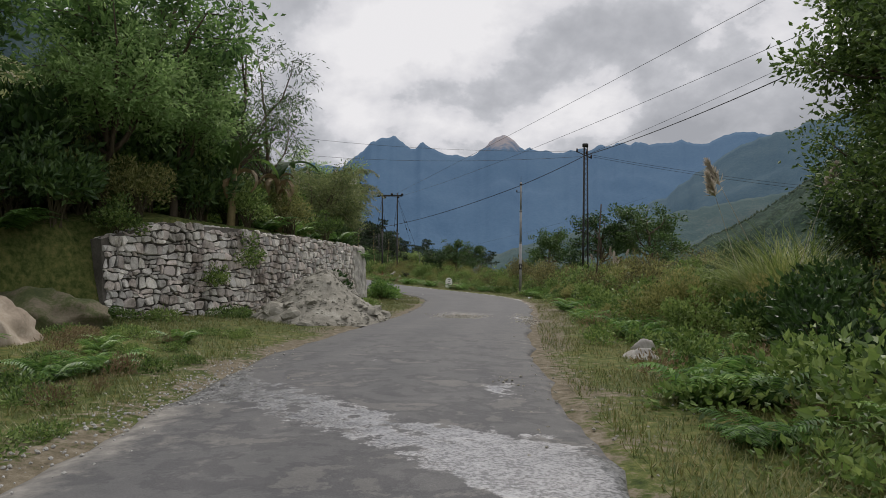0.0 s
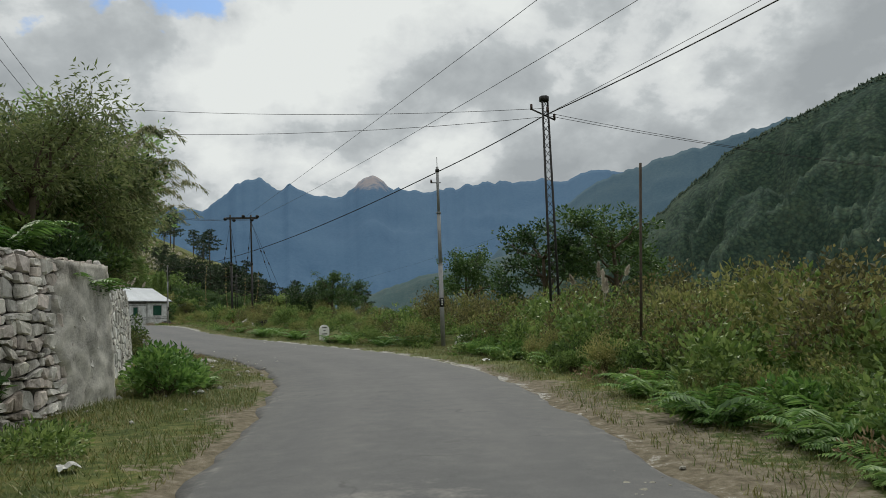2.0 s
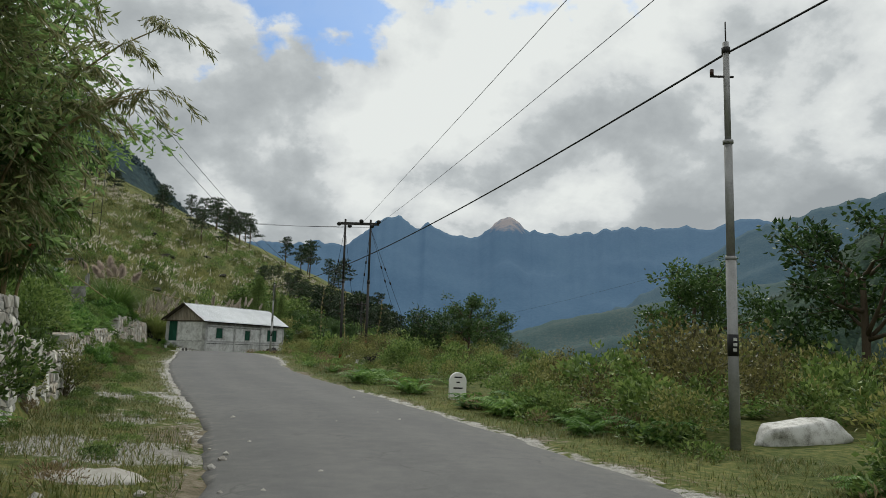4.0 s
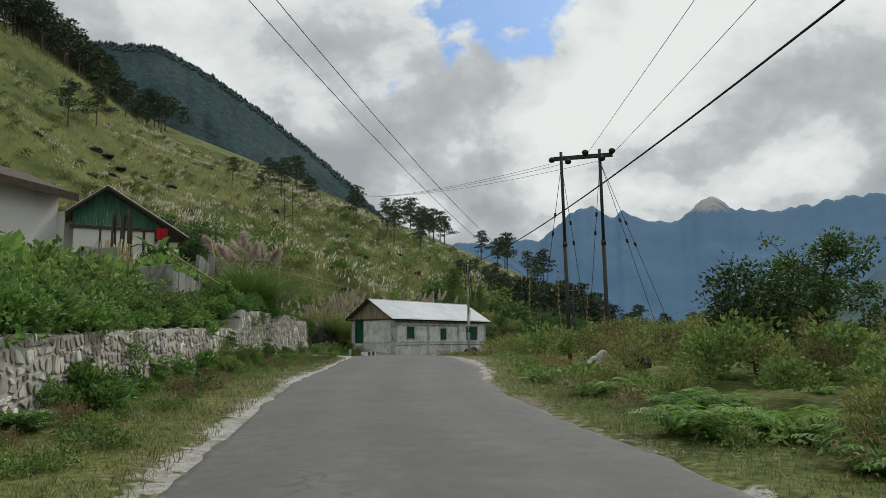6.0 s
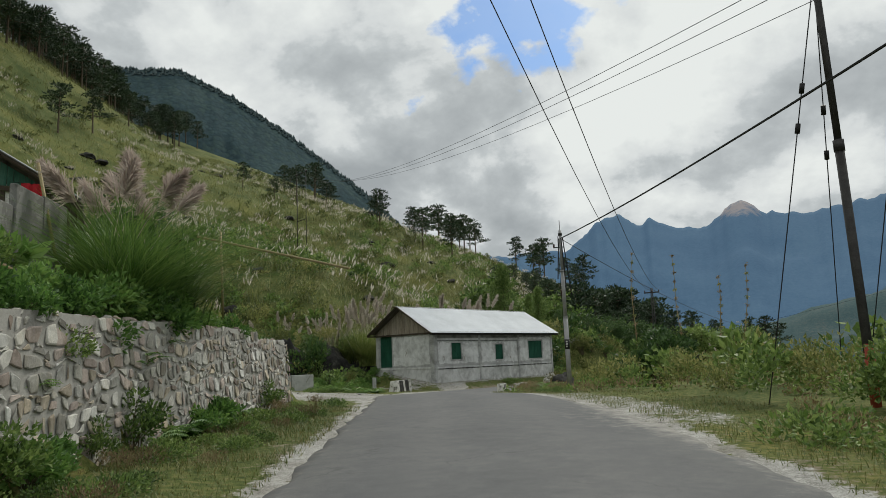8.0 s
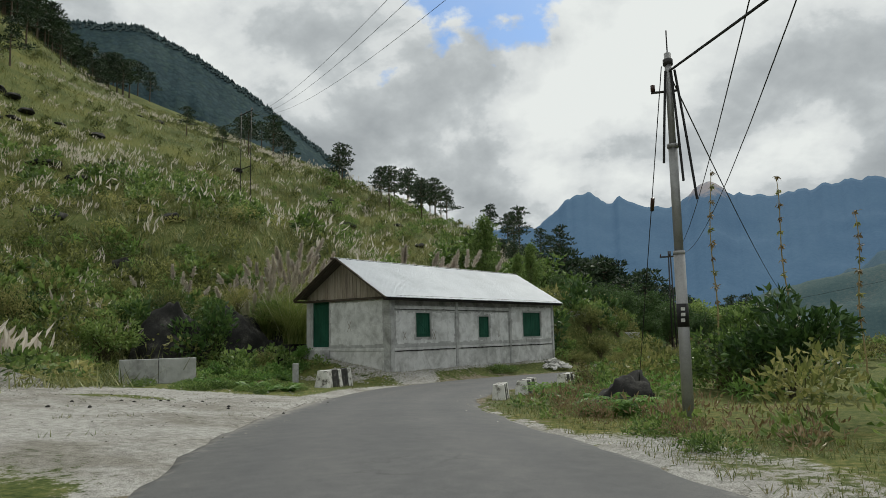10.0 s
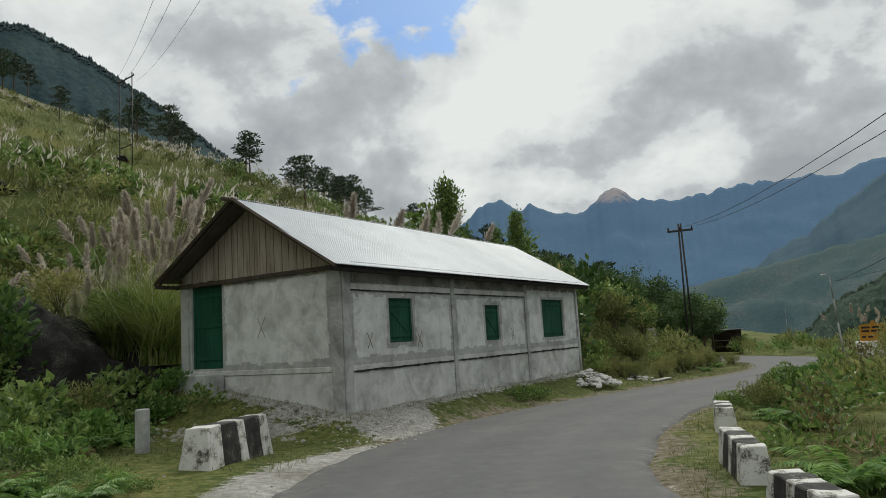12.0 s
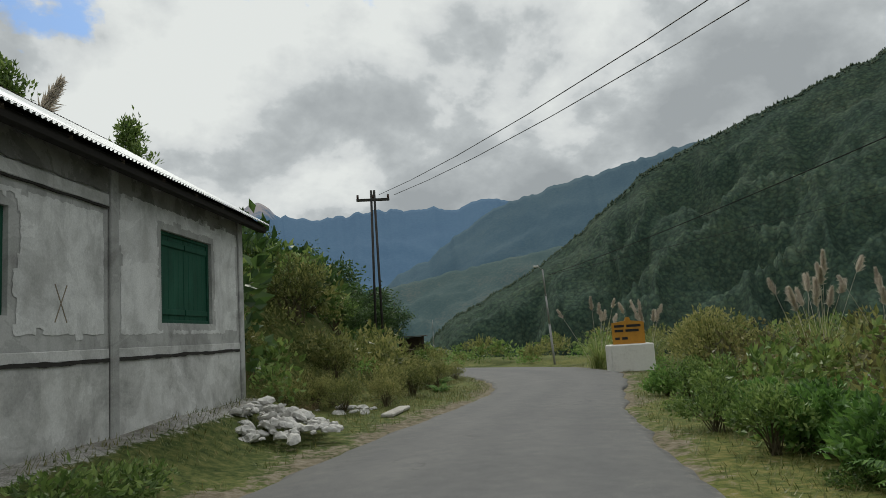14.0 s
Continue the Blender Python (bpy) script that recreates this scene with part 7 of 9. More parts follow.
PLANTS = [p for p in PLANTS if clear_of(p[1], p[2])]
PLANTS.sort(key=lambda p: p[4])
SOLID = {}
LOOSE = {}
for p in PLANTS:
    kind = p[0]
    nm = KINDS[kind][0]
    cap = 290 if nm == "shrub" else 230
    if SOLID.get(nm, 0) < cap and p[4] < 40:
        SOLID[nm] = SOLID.get(nm, 0) + 1
        protos = SHRUBS[kind]
        put(protos[int(r_.integers(0, 3))], p[1], p[2], p[3])
    else:
        LOOSE.setdefault("leaf_hill" if KINDS[kind][2] == "leaf_olive" and p[1] < -24 else KINDS[kind][2], []).append(p)
for mt, lot in LOOSE.items():
    pieces = []
    for kind, x, y, s, _ in lot:
        V, F = (ROUGH if y < 84 and -14 < x < 16 else COARSE)[kind][int(r_.integers(0, 2))]
        a = r_.uniform(0, 2 * np.pi)
        c, d = np.cos(a) * s, np.sin(a) * s
        W = np.stack([V[:, 0] * c - V[:, 1] * d + x, V[:, 0] * d + V[:, 1] * c + y, V[:, 2] * s + ground_at(x, y) - 0.03], -1)
        pieces.append((W, F))
    V, F = merged(pieces)
    tagged(npart("undergrowth", V, F, M[mt]), "tangled mass of shrubs and weeds on the slope", "undergrowth", kind="stuff")

trees = [
    make_tree("tree", "large leafy tree leaning over the stone wall", M["leaf_tree"], 31, 3.6, 0.17, 17, 3.0, 10000, 0.2, 0.085, 0.5, 0.12),
    make_tree("tree", "dense dark roadside tree with hanging branches", M["leaf_dark"], 33, 3.2, 0.18, 15, 2.4, 11500, 0.165, 0.085, 0.5, 0.05),
    make_tree("tree", "slender sparse tree with drooping leaf sprays", M["leaf_dark"], 35, 3.8, 0.09, 9, 2.2, 2600, 0.17, 0.035, 0.4, 0.35, 0.35),
    make_tree("tree", "low spreading broadleaf tree below the road", M["leaf_dark"], 37, 2.7, 0.12, 12, 1.9, 5200, 0.15, 0.085, 0.3, 0.0, 0.25, 0.2),
    make_tree("tree", "feathery small tree on the bank", M["leaf_feather"], 39, 2.4, 0.1, 11, 1.9, 6500, 0.15, 0.042, 0.45, 0.2),
    make_tree("tree", "dense dark broadleaf tree beside the road", M["leaf_green"], 43, 3.4, 0.2, 22, 2.3, 44000, 0.095, 0.055, 0.4, 0.05),
    make_sapling(45, 6.0),
    make_tree("tree", "broadleaf tree on the wooded spur", M["leaf_green"], 47, 3.0, 0.18, 13, 2.3, 1900, 0.4, 0.25, 0.55, 0.05),
    make_tree("tree", "small dense broadleaf tree beside the road", M["leaf_dark"], 49, 1.7, 0.1, 16, 1.25, 5200, 0.13, 0.07, 0.34, 0.05),
]
for k, x, y, s in ((0, -11.2, 16.0, 1.25), (0, -8.6, 21.4, 1.2), (1, -8.6, 24.6, 0.8), (0, -7.6, 21.4, 0.7), (0, -8.4, 19.0, 0.75), (2, -6.2, 26.4, 1.05), (2, -6.6, 23.6, 1.1), (4, -5.6, 33.8, 1.0), (4, -5.6, 36.4, 1.05), (1, -6.4, 39.0, 0.85), (4, -6.2, 41.5, 0.95), (1, -7.6, 43.6, 0.8), (0, -9.5, 29.5, 0.8), (4, -6.8, 29.0, 0.7),
                   (5, 7.3, 11.8, 1.12), (5, 9.4, 14.6, 1.1), (1, 9.6, 18.0, 0.9), (0, -6.9, 41.8, 0.85), (0, -7.6, 45.2, 0.8), (4, -6.0, 40.0, 1.0), (3, 11.0, 53.5, 1.35), (3, 8.0, 58.0, 1.1), (3, 14.0, 51.5, 1.45), (8, -1.1, 68.4, 1.0), (3, 1.0, 71.0, 0.9), (3, 11.0, 29.5, 0.65), (3, 3.0, 84.0, 1.0), (3, -0.5, 96.0, 1.0)):
    put(trees[k], x, y, s)
# mixed wood on the spur behind the house
wood = np.random.default_rng(19)
for k in range(70):
    y = wood.uniform(138, 250)
    x = float(pick(y, FOOT)) - wood.uniform(-4, 13)
    put(trees[7], x, y, wood.uniform(0.8, 1.35))
put(trees[1], -36.0, 91.3, 1.4)
LATE = ((-14.6, 137, 0.6), (-12.5, 142, 0.9), (-10.5, 146, 0.7))
for x, y, s in LATE:
    put(trees[1], x, y, s)
for x, y, top in ((-26.0, 131.4, 10.7), (-27.2, 133.0, 9.4), (-22.2, 128.5, 8.1), (-23.4, 130.0, 7.6), ):
    put(trees[6], x, y, (top - ground_at(x, y)) / 6.0)
for x, y, top in ((-20.0, 131.0, 6.6), (-18.2, 133.2, 6.0), (-15.3, 138.7, 6.7), (-16.8, 136.0, 5.6), (-13.6, 141.5, 5.6)):
    put(trees[1], x, y, (top - ground_at(x, y)) / 6.4)
PINES = [make_pine(s, 11) for s in (51, 52, 53)]
hill = np.random.default_rng(8)
spots = [(-114, 161, 0.86), (-118, 173, 0.82), (-149.5, 171.5, 0.9), (-134, 191, 0.95), (-133, 199, 0.8), (-94.7, 190, 0.5), (-89, 193, 0.45), (-86.5, 198, 0.75), (-83, 205, 0.6), (-72.4, 210, 0.78), (-70.7, 204.5, 0.68),
         (-60.2, 204, 0.75), (-63, 207, 0.62), (-57, 214, 0.66), (-91, 293, 1.0), (-69.7, 262, 0.85), (-120, 260, 0.8), (-104, 225, 0.62), (-110, 232, 0.7), (-98, 236, 0.6)]
# open pines along the skyline of the spur
for k in range(34):
    t = k / 33
    spots.append((-105 + 128 * t + hill.normal() * 5, 285 + 70 * t + hill.normal() * 22, hill.uniform(0.85, 1.3)))
# close belt of pines on the upper ridge
for k in range(210):
    t = hill.random()
    spots.append((-139 - 54 * t - 75 * hill.random() ** 1.4, 152 + 150 * t + hill.normal() * 6, hill.uniform(0.85, 1.35)))
# tall wood where the spur runs down to the valley
for k in range(56):
    t = hill.random()
    x_, y_ = -43 + 36 * t + hill.normal() * 1.5, hill.uniform(178, 236)
    top_ = (19.5 - 10.5 * t) * (1 + 0.006 * (y_ - 196)) - 6.0 * hill.random() ** 1.4
    spots.append((x_, y_, max(0.45, (top_ - ground_at(x_, y_)) / 10.6)))
for x, y, s in spots:
    put(PINES[int(hill.integers(0, 3))], x, y, s)
bananas = [make_banana(61, 2.2, 3, 11), make_banana(62, 1.8, 5, 5)]
put(bananas[0], -5.7, 25.6, 0.85)
put(bananas[1], -6.4, 22.6, 0.95)
for x, y, s in ((-21.6, 72.2, 0.5), (-22.4, 72.9, 0.55), (-20.9, 71.4, 0.42), (-21.9, 73.4, 0.5), (-21.2, 71.9, 0.38), (-23.0, 73.8, 0.5)):
    put(bananas[1], x, y, s)
canes = [make_reed_tree(71, 5.2, 12, M["leaf_cane"]), make_reed_tree(72, 4.6, 10, M["leaf_green"])]
for k, x, y, s in ((0, -6.0, 38.6, 1.15), (0, -6.8, 41.8, 1.25), (1, -5.9, 36.0, 1.1), (1, -8.0, 46.5, 1.0), (0, -7.2, 44.2, 1.1)):
    put(canes[k], x, y, s)
for x, y, s in ((-6.3, 38.0, 1.5), (-6.7, 39.8, 1.6), (-6.0, 36.6, 1.3), (9.0, 41.5, 0.9), (-35.0, 113.4, 1.6), (-34.0, 112.0, 1.5), (-36.4, 114.8, 1.6), (-38.5, 112.0, 1.4), (-27.5, 117, 2.0), (-26.4, 119.5, 2.0), (-25.6, 121.5, 1.8), (-6.2, 130.5, 0.9), (-4.8, 129.4, 0.9), (-7.4, 119.2, 0.95), (-6.6, 120.2, 0.9), (-6.0, 118.6, 0.8)):
    put(PAMPAS[int(RNG.integers(0, 2))], x, y, s)
for x, y, s in ((-19.6, 75.6, 1.2), (-19.2, 74.9, 1.15), (-19.9, 76.8, 1.3), (-20.4, 76.0, 1.3)):
    put(TUSSOCK, x, y, s)
for x, y, s in ((7.2, 17.9, 1.25), (8.0, 18.6, 1.45), (8.9, 19.6, 1.4), (7.6, 19.4, 1.3)):
    put(REEDS, x, y, s)
# reeds on the bank of black rock beside the house
for k, (x, y, z, w) in enumerate(((-31.5, 111.4, 1.7, 1.5), (-32.2, 112.0, 2.1, 1.7), (-32.9, 112.6, 2.0, 1.5), (-31.9, 113.0, 1.8, 1.6), (-33.2, 111.6, 1.9, 1.3))):
    put(PAMPAS[k % 2], x, y, w, z=z)
    put(REEDS, x + 0.3, y - 0.2, w * 0.85, z=z)
for lst in (*SHRUBS.values(), PAMPAS, [TUSSOCK, REEDS], trees, PINES, bananas, canes):
    for o in lst:
        stash(o)


# ---- grass as stuff ----
def verge_grass():
    rng = np.random.default_rng(77)
    n = 320000
    y = 3 + 132 * rng.random(n) ** 1.6
    side = rng.random(n) < 0.55
    back = np.clip(x_left(y) - pick(y, BACK), 0.5, 6)
    d = rng.uniform(0.03, 1, n) ** 0.8 * np.where(side, back, 3.6)
    x = np.where(side, x_left(y) - d, x_right(y) + d)
    thick = wob(x, y, 0.7, 1.0) + 0.6 * wob(x, y, 0.25, 3)
    keep = (thick > -0.35) & ~((y > 83) & (y < 103) & side & (thick < 0.9)) & (d > 0.1 + 0.22 * wob(x, y, 0.5, 2))
    x, y = x[keep], y[keep]
    P = np.stack([x, y, ground_z(x, y) - 0.01], -1)
    V, F = blades(P, 0.105 + 0.06 * wob(x, y, 1.7, 4.0), 0.013, rng, 0.8, 1)
    ob = npart("verge_grass", V, F, M["blade_verge"])
    tagged(ob, "short yellow-green grass along the verges", "grass", kind="stuff")


def hill_grass():
    rng = np.random.default_rng(78)
    n = 46000
    x = -22 - 150 * rng.random(n) ** 1.5
    y = rng.uniform(62, 330, n)
    keep = (x < pick(y, FOOT) - 0.5) & (wob(x, y, 5.0, 1.0) + wob(x, y, 1.9, 2.0) > -0.6)
    x, y = x[keep], y[keep]
    far = np.clip((np.abs(x) + y - 100) / 150, 0, 1)
    P = np.stack([x, y, ground_z(x, y) - 0.05], -1)
    P = np.repeat(P, 4, 0) + rng.normal(size=(len(P) * 4, 3)) * np.array([0.25, 0.25, 0.0])
    far = np.repeat(far, 4)
    V, F = blades(P, 0.7 + 0.3 * far, 0.045 + 0.05 * far[:, None], rng, 0.9, 1)
    ob = npart("hill_grass", V, F, M["blade_hill"])
    tagged(ob, "long dry yellow-green grass covering the hillside", "grass", kind="stuff")
    # coarse tussocks on the near slope
    n = 6500
    x = -21 - 62 * rng.random(n) ** 1.1
    y = rng.uniform(66, 190, n)
    keep = (x < pick(y, FOOT) - 0.3) & (wob(x, y, 3.1, 7.0) > -0.35) & ~((y > 83) & (y < 100.5) & (x > -37))
    x, y = x[keep], y[keep]
    size = rng.uniform(0.5, 1.3, len(x))
    base = np.stack([x, y, ground_z(x, y) - 0.05], -1)
    P = np.repeat(base, 16, 0) + rng.normal(size=(len(base) * 16, 3)) * np.array([0.2, 0.2, 0.0])
    V, F = blades(P, np.repeat(size, 16) * 1.1, 0.055, rng, 0.95, 1)
    ob = npart("hill_tussocks", V, F, M["blade_hill"])
    tagged(ob, "coarse yellow-green grass tussocks on the near slope", "grass", kind="stuff")
    # flowering heads in drifts
    n = 4200
    x = -26 - 110 * rng.random(n) ** 1.5
    y = rng.uniform(75, 260, n)
    keep = (x < pick(y, FOOT) - 1.0) & (wob(x, y, 9.0, 5.0) > 0.05)
    x, y = x[keep], y[keep]
    base = np.stack([x, y, ground_z(x, y)], -1)
    k = 9
    P = np.repeat(base, k, 0) + rng.normal(size=(len(base) * k, 3)) * np.array([0.35, 0.35, 0.12]) + np.array([0, 0, 1.1])
    V, F = leaves(P, 0.55, 0.12, np.array([0.25, 0.0, 1.0]), rng, spread=0.25)
    ob = npart("grass_heads", V, F, M["plume"])
    tagged(ob, "pale feathery grass heads in drifts on the hillside", "grass", kind="stuff")
    # reed plumes and fresh bushes on the lower slope beyond the house
    n = 520
    x, y = -34 - 50 * rng.random(n), rng.uniform(118, 235, n)
    keep = (x < pick(y, FOOT) - 1.0) & (wob(x, y, 4.0, 9.0) > 0.1)
    base = np.stack([x, y, ground_z(x, y)], -1)[keep]
    P = np.repeat(base, 7, 0) + rng.normal(size=(len(base) * 7, 3)) * np.array([0.7, 0.7, 0.3]) + np.array([0, 0, 1.9])
    V, F = leaves(P, 0.75, 0.17, np.array([0.25, 0.0, 1.0]), rng, spread=0.35)
    tagged(npart("reed_plumes", V, F, M["plume"]), "pale reed plumes in drifts on the lower slope", "grass", kind="stuff")
    P = np.repeat(base, 22, 0) + rng.normal(size=(len(base) * 22, 3)) * np.array([0.6, 0.6, 0.0])
    V, F = blades(P, 2.0, 0.1, rng, 0.8, 2)
    tagged(npart("reed_blades", V, F, M["blade_hill"]), "tall reed grass in drifts on the lower slope", "grass", kind="stuff")
    pieces = []
    for a, b in zip(-30 - 44 * rng.random(260), rng.uniform(125, 240, 260)):
        if a < pick(b, FOOT) - 1.0 and wob(a, b, 7.0, 3.0) > -0.1:
            V, F = COARSE["leafy"][int(rng.integers(0, 2))]
            pieces.append((V * rng.uniform(0.8, 1.9) + np.array([a, b, ground_at(a, b) - 0.05]), F))
    V, F = merged(pieces)
    tagged(npart("hill_scrub", V, F, M["leaf_green"]), "fresh green bushes on the lower slope", "scrub", kind="stuff")
    # dark scrub dots
    n = 620
    x = -30 - 110 * rng.random(n)
    y = rng.uniform(85, 270, n)
    keep = x < pick(y, FOOT) - 2.0
    x, y = x[keep], y[keep]
    pieces = []
    for a, b in zip(x, y):
        V, F = COARSE["leafy" if rng.random() < 0.6 else "dark"][int(rng.integers(0, 2))]
        s = rng.uniform(0.5, 1.2)
        pieces.append((V * s + np.array([a, b, ground_at(a, b) - 0.05]), F))
    V, F = merged(pieces)
    tagged(npart("hill_scrub", V, F, M["leaf_olive"]), "scattered dark scrub on the grassy hill", "scrub", kind="stuff")
    # bushes on the slope above the house
    for kinds, mt, n, seed in ((("fine", "fern"), "leaf_hill", 210, 5), (("leafy", "dark"), "leaf_green", 120, 6)):
        g = np.random.default_rng(seed)
        x, y = -31 - 36 * g.random(n), g.uniform(92, 158, n)
        keep = (x < pick(y, FOOT) - 1.0) & (wob(x, y, 6.0, 4.0) > -0.2)
        pieces = []
        for a, b in zip(x[keep], y[keep]):
            V, F = COARSE[kinds[int(g.integers(0, 2))]][int(g.integers(0, 2))]
            t = g.uniform(0, 6.28)
            R = np.array([[np.cos(t), -np.sin(t), 0], [np.sin(t), np.cos(t), 0], [0, 0, 0.75]])
            pieces.append((V * g.uniform(0.8, 1.7) @ R.T + np.array([a, b, ground_at(a, b) - 0.05]), F))
        V, F = merged(pieces)
        tagged(npart("hill_scrub", V, F, M[mt]), "tangled bushes on the slope above the house", "scrub", kind="stuff")


verge_grass()
hill_grass()


def ridge_trees(name, crest, label, size, seed, n, mat):
    rng = np.random.default_rng(seed)
    nr, na = crest.shape[:2]
    i = nr - 2
    j = rng.integers(0, na - 1, n)
    f = rng.random(n)[:, None]
    g = rng.random(n)[:, None] ** 1.3
    lo_, hi_ = crest[i, j] * (1 - f) + crest[i, j + 1] * f, crest[i - 1, j] * (1 - f) + crest[i - 1, j + 1] * f
    P = lo_ * (1 - g) + hi_ * g
    h = size * rng.uniform(0.35, 1.3, n)
    a = np.linspace(0, 2 * np.pi, 5, endpoint=False)
    lo = np.stack([np.cos(a), np.sin(a), 0 * a + 0.15], -1)
    top = np.array([[0.0, 0, 1.0]])
    base = np.vstack([lo * np.array([0.4, 0.4, 1]), top])
    V = P[:, None] + base[None] * h[:, None, None] * rng.uniform(0.8, 1.2, (n, 6, 1))
    ff = np.array([(q, (q + 1) % 5, 5) for q in range(5)])
    F = (np.arange(n)[:, None, None] * 6 + ff[None]).reshape(-1, 3)
    ob = npart(name, V.reshape(-1, 3), F, mat)
    tagged(ob, label, "forest", kind="stuff")


ridge_trees("forest_right", RIGHT_CREST, "dark trees along the far mountainside", 3.4, 5, 2400, crowns_right)
ridge_trees("forest_left", LEFT_CREST, "dark trees along the mountain ridge", 3.4, 6, 4200, crowns_left)


# ---- stones, kerbs, signs and clutter ----
def rock(name, x, y, size, mat, seed, label, z=None, turn=0, sub=4, rough=0.3):
    ob = new(name, rock_mesh(name, size, mat, seed, sub, rough))
    ob.matrix_basis = pose(x, y, (ground_at(x, y) if z is None else z) - 0.05, 0, 0, turn)
    return tagged(ob, label, "rock")


mossy = material("mossy_boulder", [(0.3, (0.035, 0.05, 0.02)), (0.47, (0.085, 0.10, 0.04)), (0.56, (0.16, 0.14, 0.095)), (0.72, (0.24, 0.205, 0.155))], 2.0, 22, 0.95, 0.6, 0.04)
tan = material("tan_boulder", [(0.3, (0.20, 0.16, 0.12)), (0.5, (0.36, 0.30, 0.235)), (0.7, (0.50, 0.44, 0.36))], 2.0, 22, 0.95, 0.6, 0.04)
lichen = material("lichened_rock", [(0.34, (0.09, 0.085, 0.06)), (0.45, (0.28, 0.265, 0.225)), (0.55, (0.47, 0.455, 0.415)), (0.7, (0.58, 0.57, 0.54))], 3.2, 26, 0.95, 0.9, 0.05)
rock("boulder", -7.4, 13.2, (0.8, 1.0, 0.75), tan, 1, "tan boulder half sunk in the grassy verge")
rock("boulder", -7.7, 15.5, (1.05, 0.8, 0.62), mossy, 2, "brown mossy boulder at the foot of the bank")
rock("stone", 3.34, 14.8, (0.26, 0.17, 0.26), M["rock_pale"], 51, "pale stone poking out of the weeds", turn=35, sub=3)
rock("stone", 2.95, 13.7, (0.36, 0.2, 0.18), M["rock_pale"], 52, "flat pale stone lying among the weeds", turn=10, sub=3)
rock("boulder", -5.05, 72.3, (0.56, 0.5, 0.6), lichen, 3, "large pale boulder among shrubs beside the road", turn=20)
rock("boulder", -4.25, 72.8, (0.6, 0.5, 0.56), M["rock_dark"], 13, "dark boulder leaning on a paler one", turn=60)
rock("boulder", -15.1, 95.3, (0.95, 0.75, 0.85), M["rock_dark"], 14, "dark rough boulder on the grassy road edge", turn=100, rough=0.4)
# dark rock; the near-black also holds the shade below the shrubs
rock("boulder", -35.4, 107.2, (2.15, 1.6, 3.0), M["rock_dark"], 35, "big dark rock under hanging shrubs, shade in its black colour", rough=0.22, sub=5)
rock("boulder", -33.3, 109.9, (1.75, 1.4, 3.2), M["rock_dark"], 36, "big dark rock under hanging shrubs, shade in its black colour", turn=70, rough=0.22, sub=5)
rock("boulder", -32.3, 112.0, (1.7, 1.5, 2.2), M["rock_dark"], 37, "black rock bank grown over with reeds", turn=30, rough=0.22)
for k, (x, y, s) in enumerate(((-61, 108, 1.0), (-57, 109, 0.8), (-55, 120, 0.9), (-50, 127, 0.8), (-47, 118, 0.7), (-68, 132, 1.1), (-44, 138, 0.8), (-73, 120, 1.0), (-40, 131, 0.6))):
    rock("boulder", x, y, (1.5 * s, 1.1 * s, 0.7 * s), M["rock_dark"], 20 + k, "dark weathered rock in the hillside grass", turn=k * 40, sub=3)


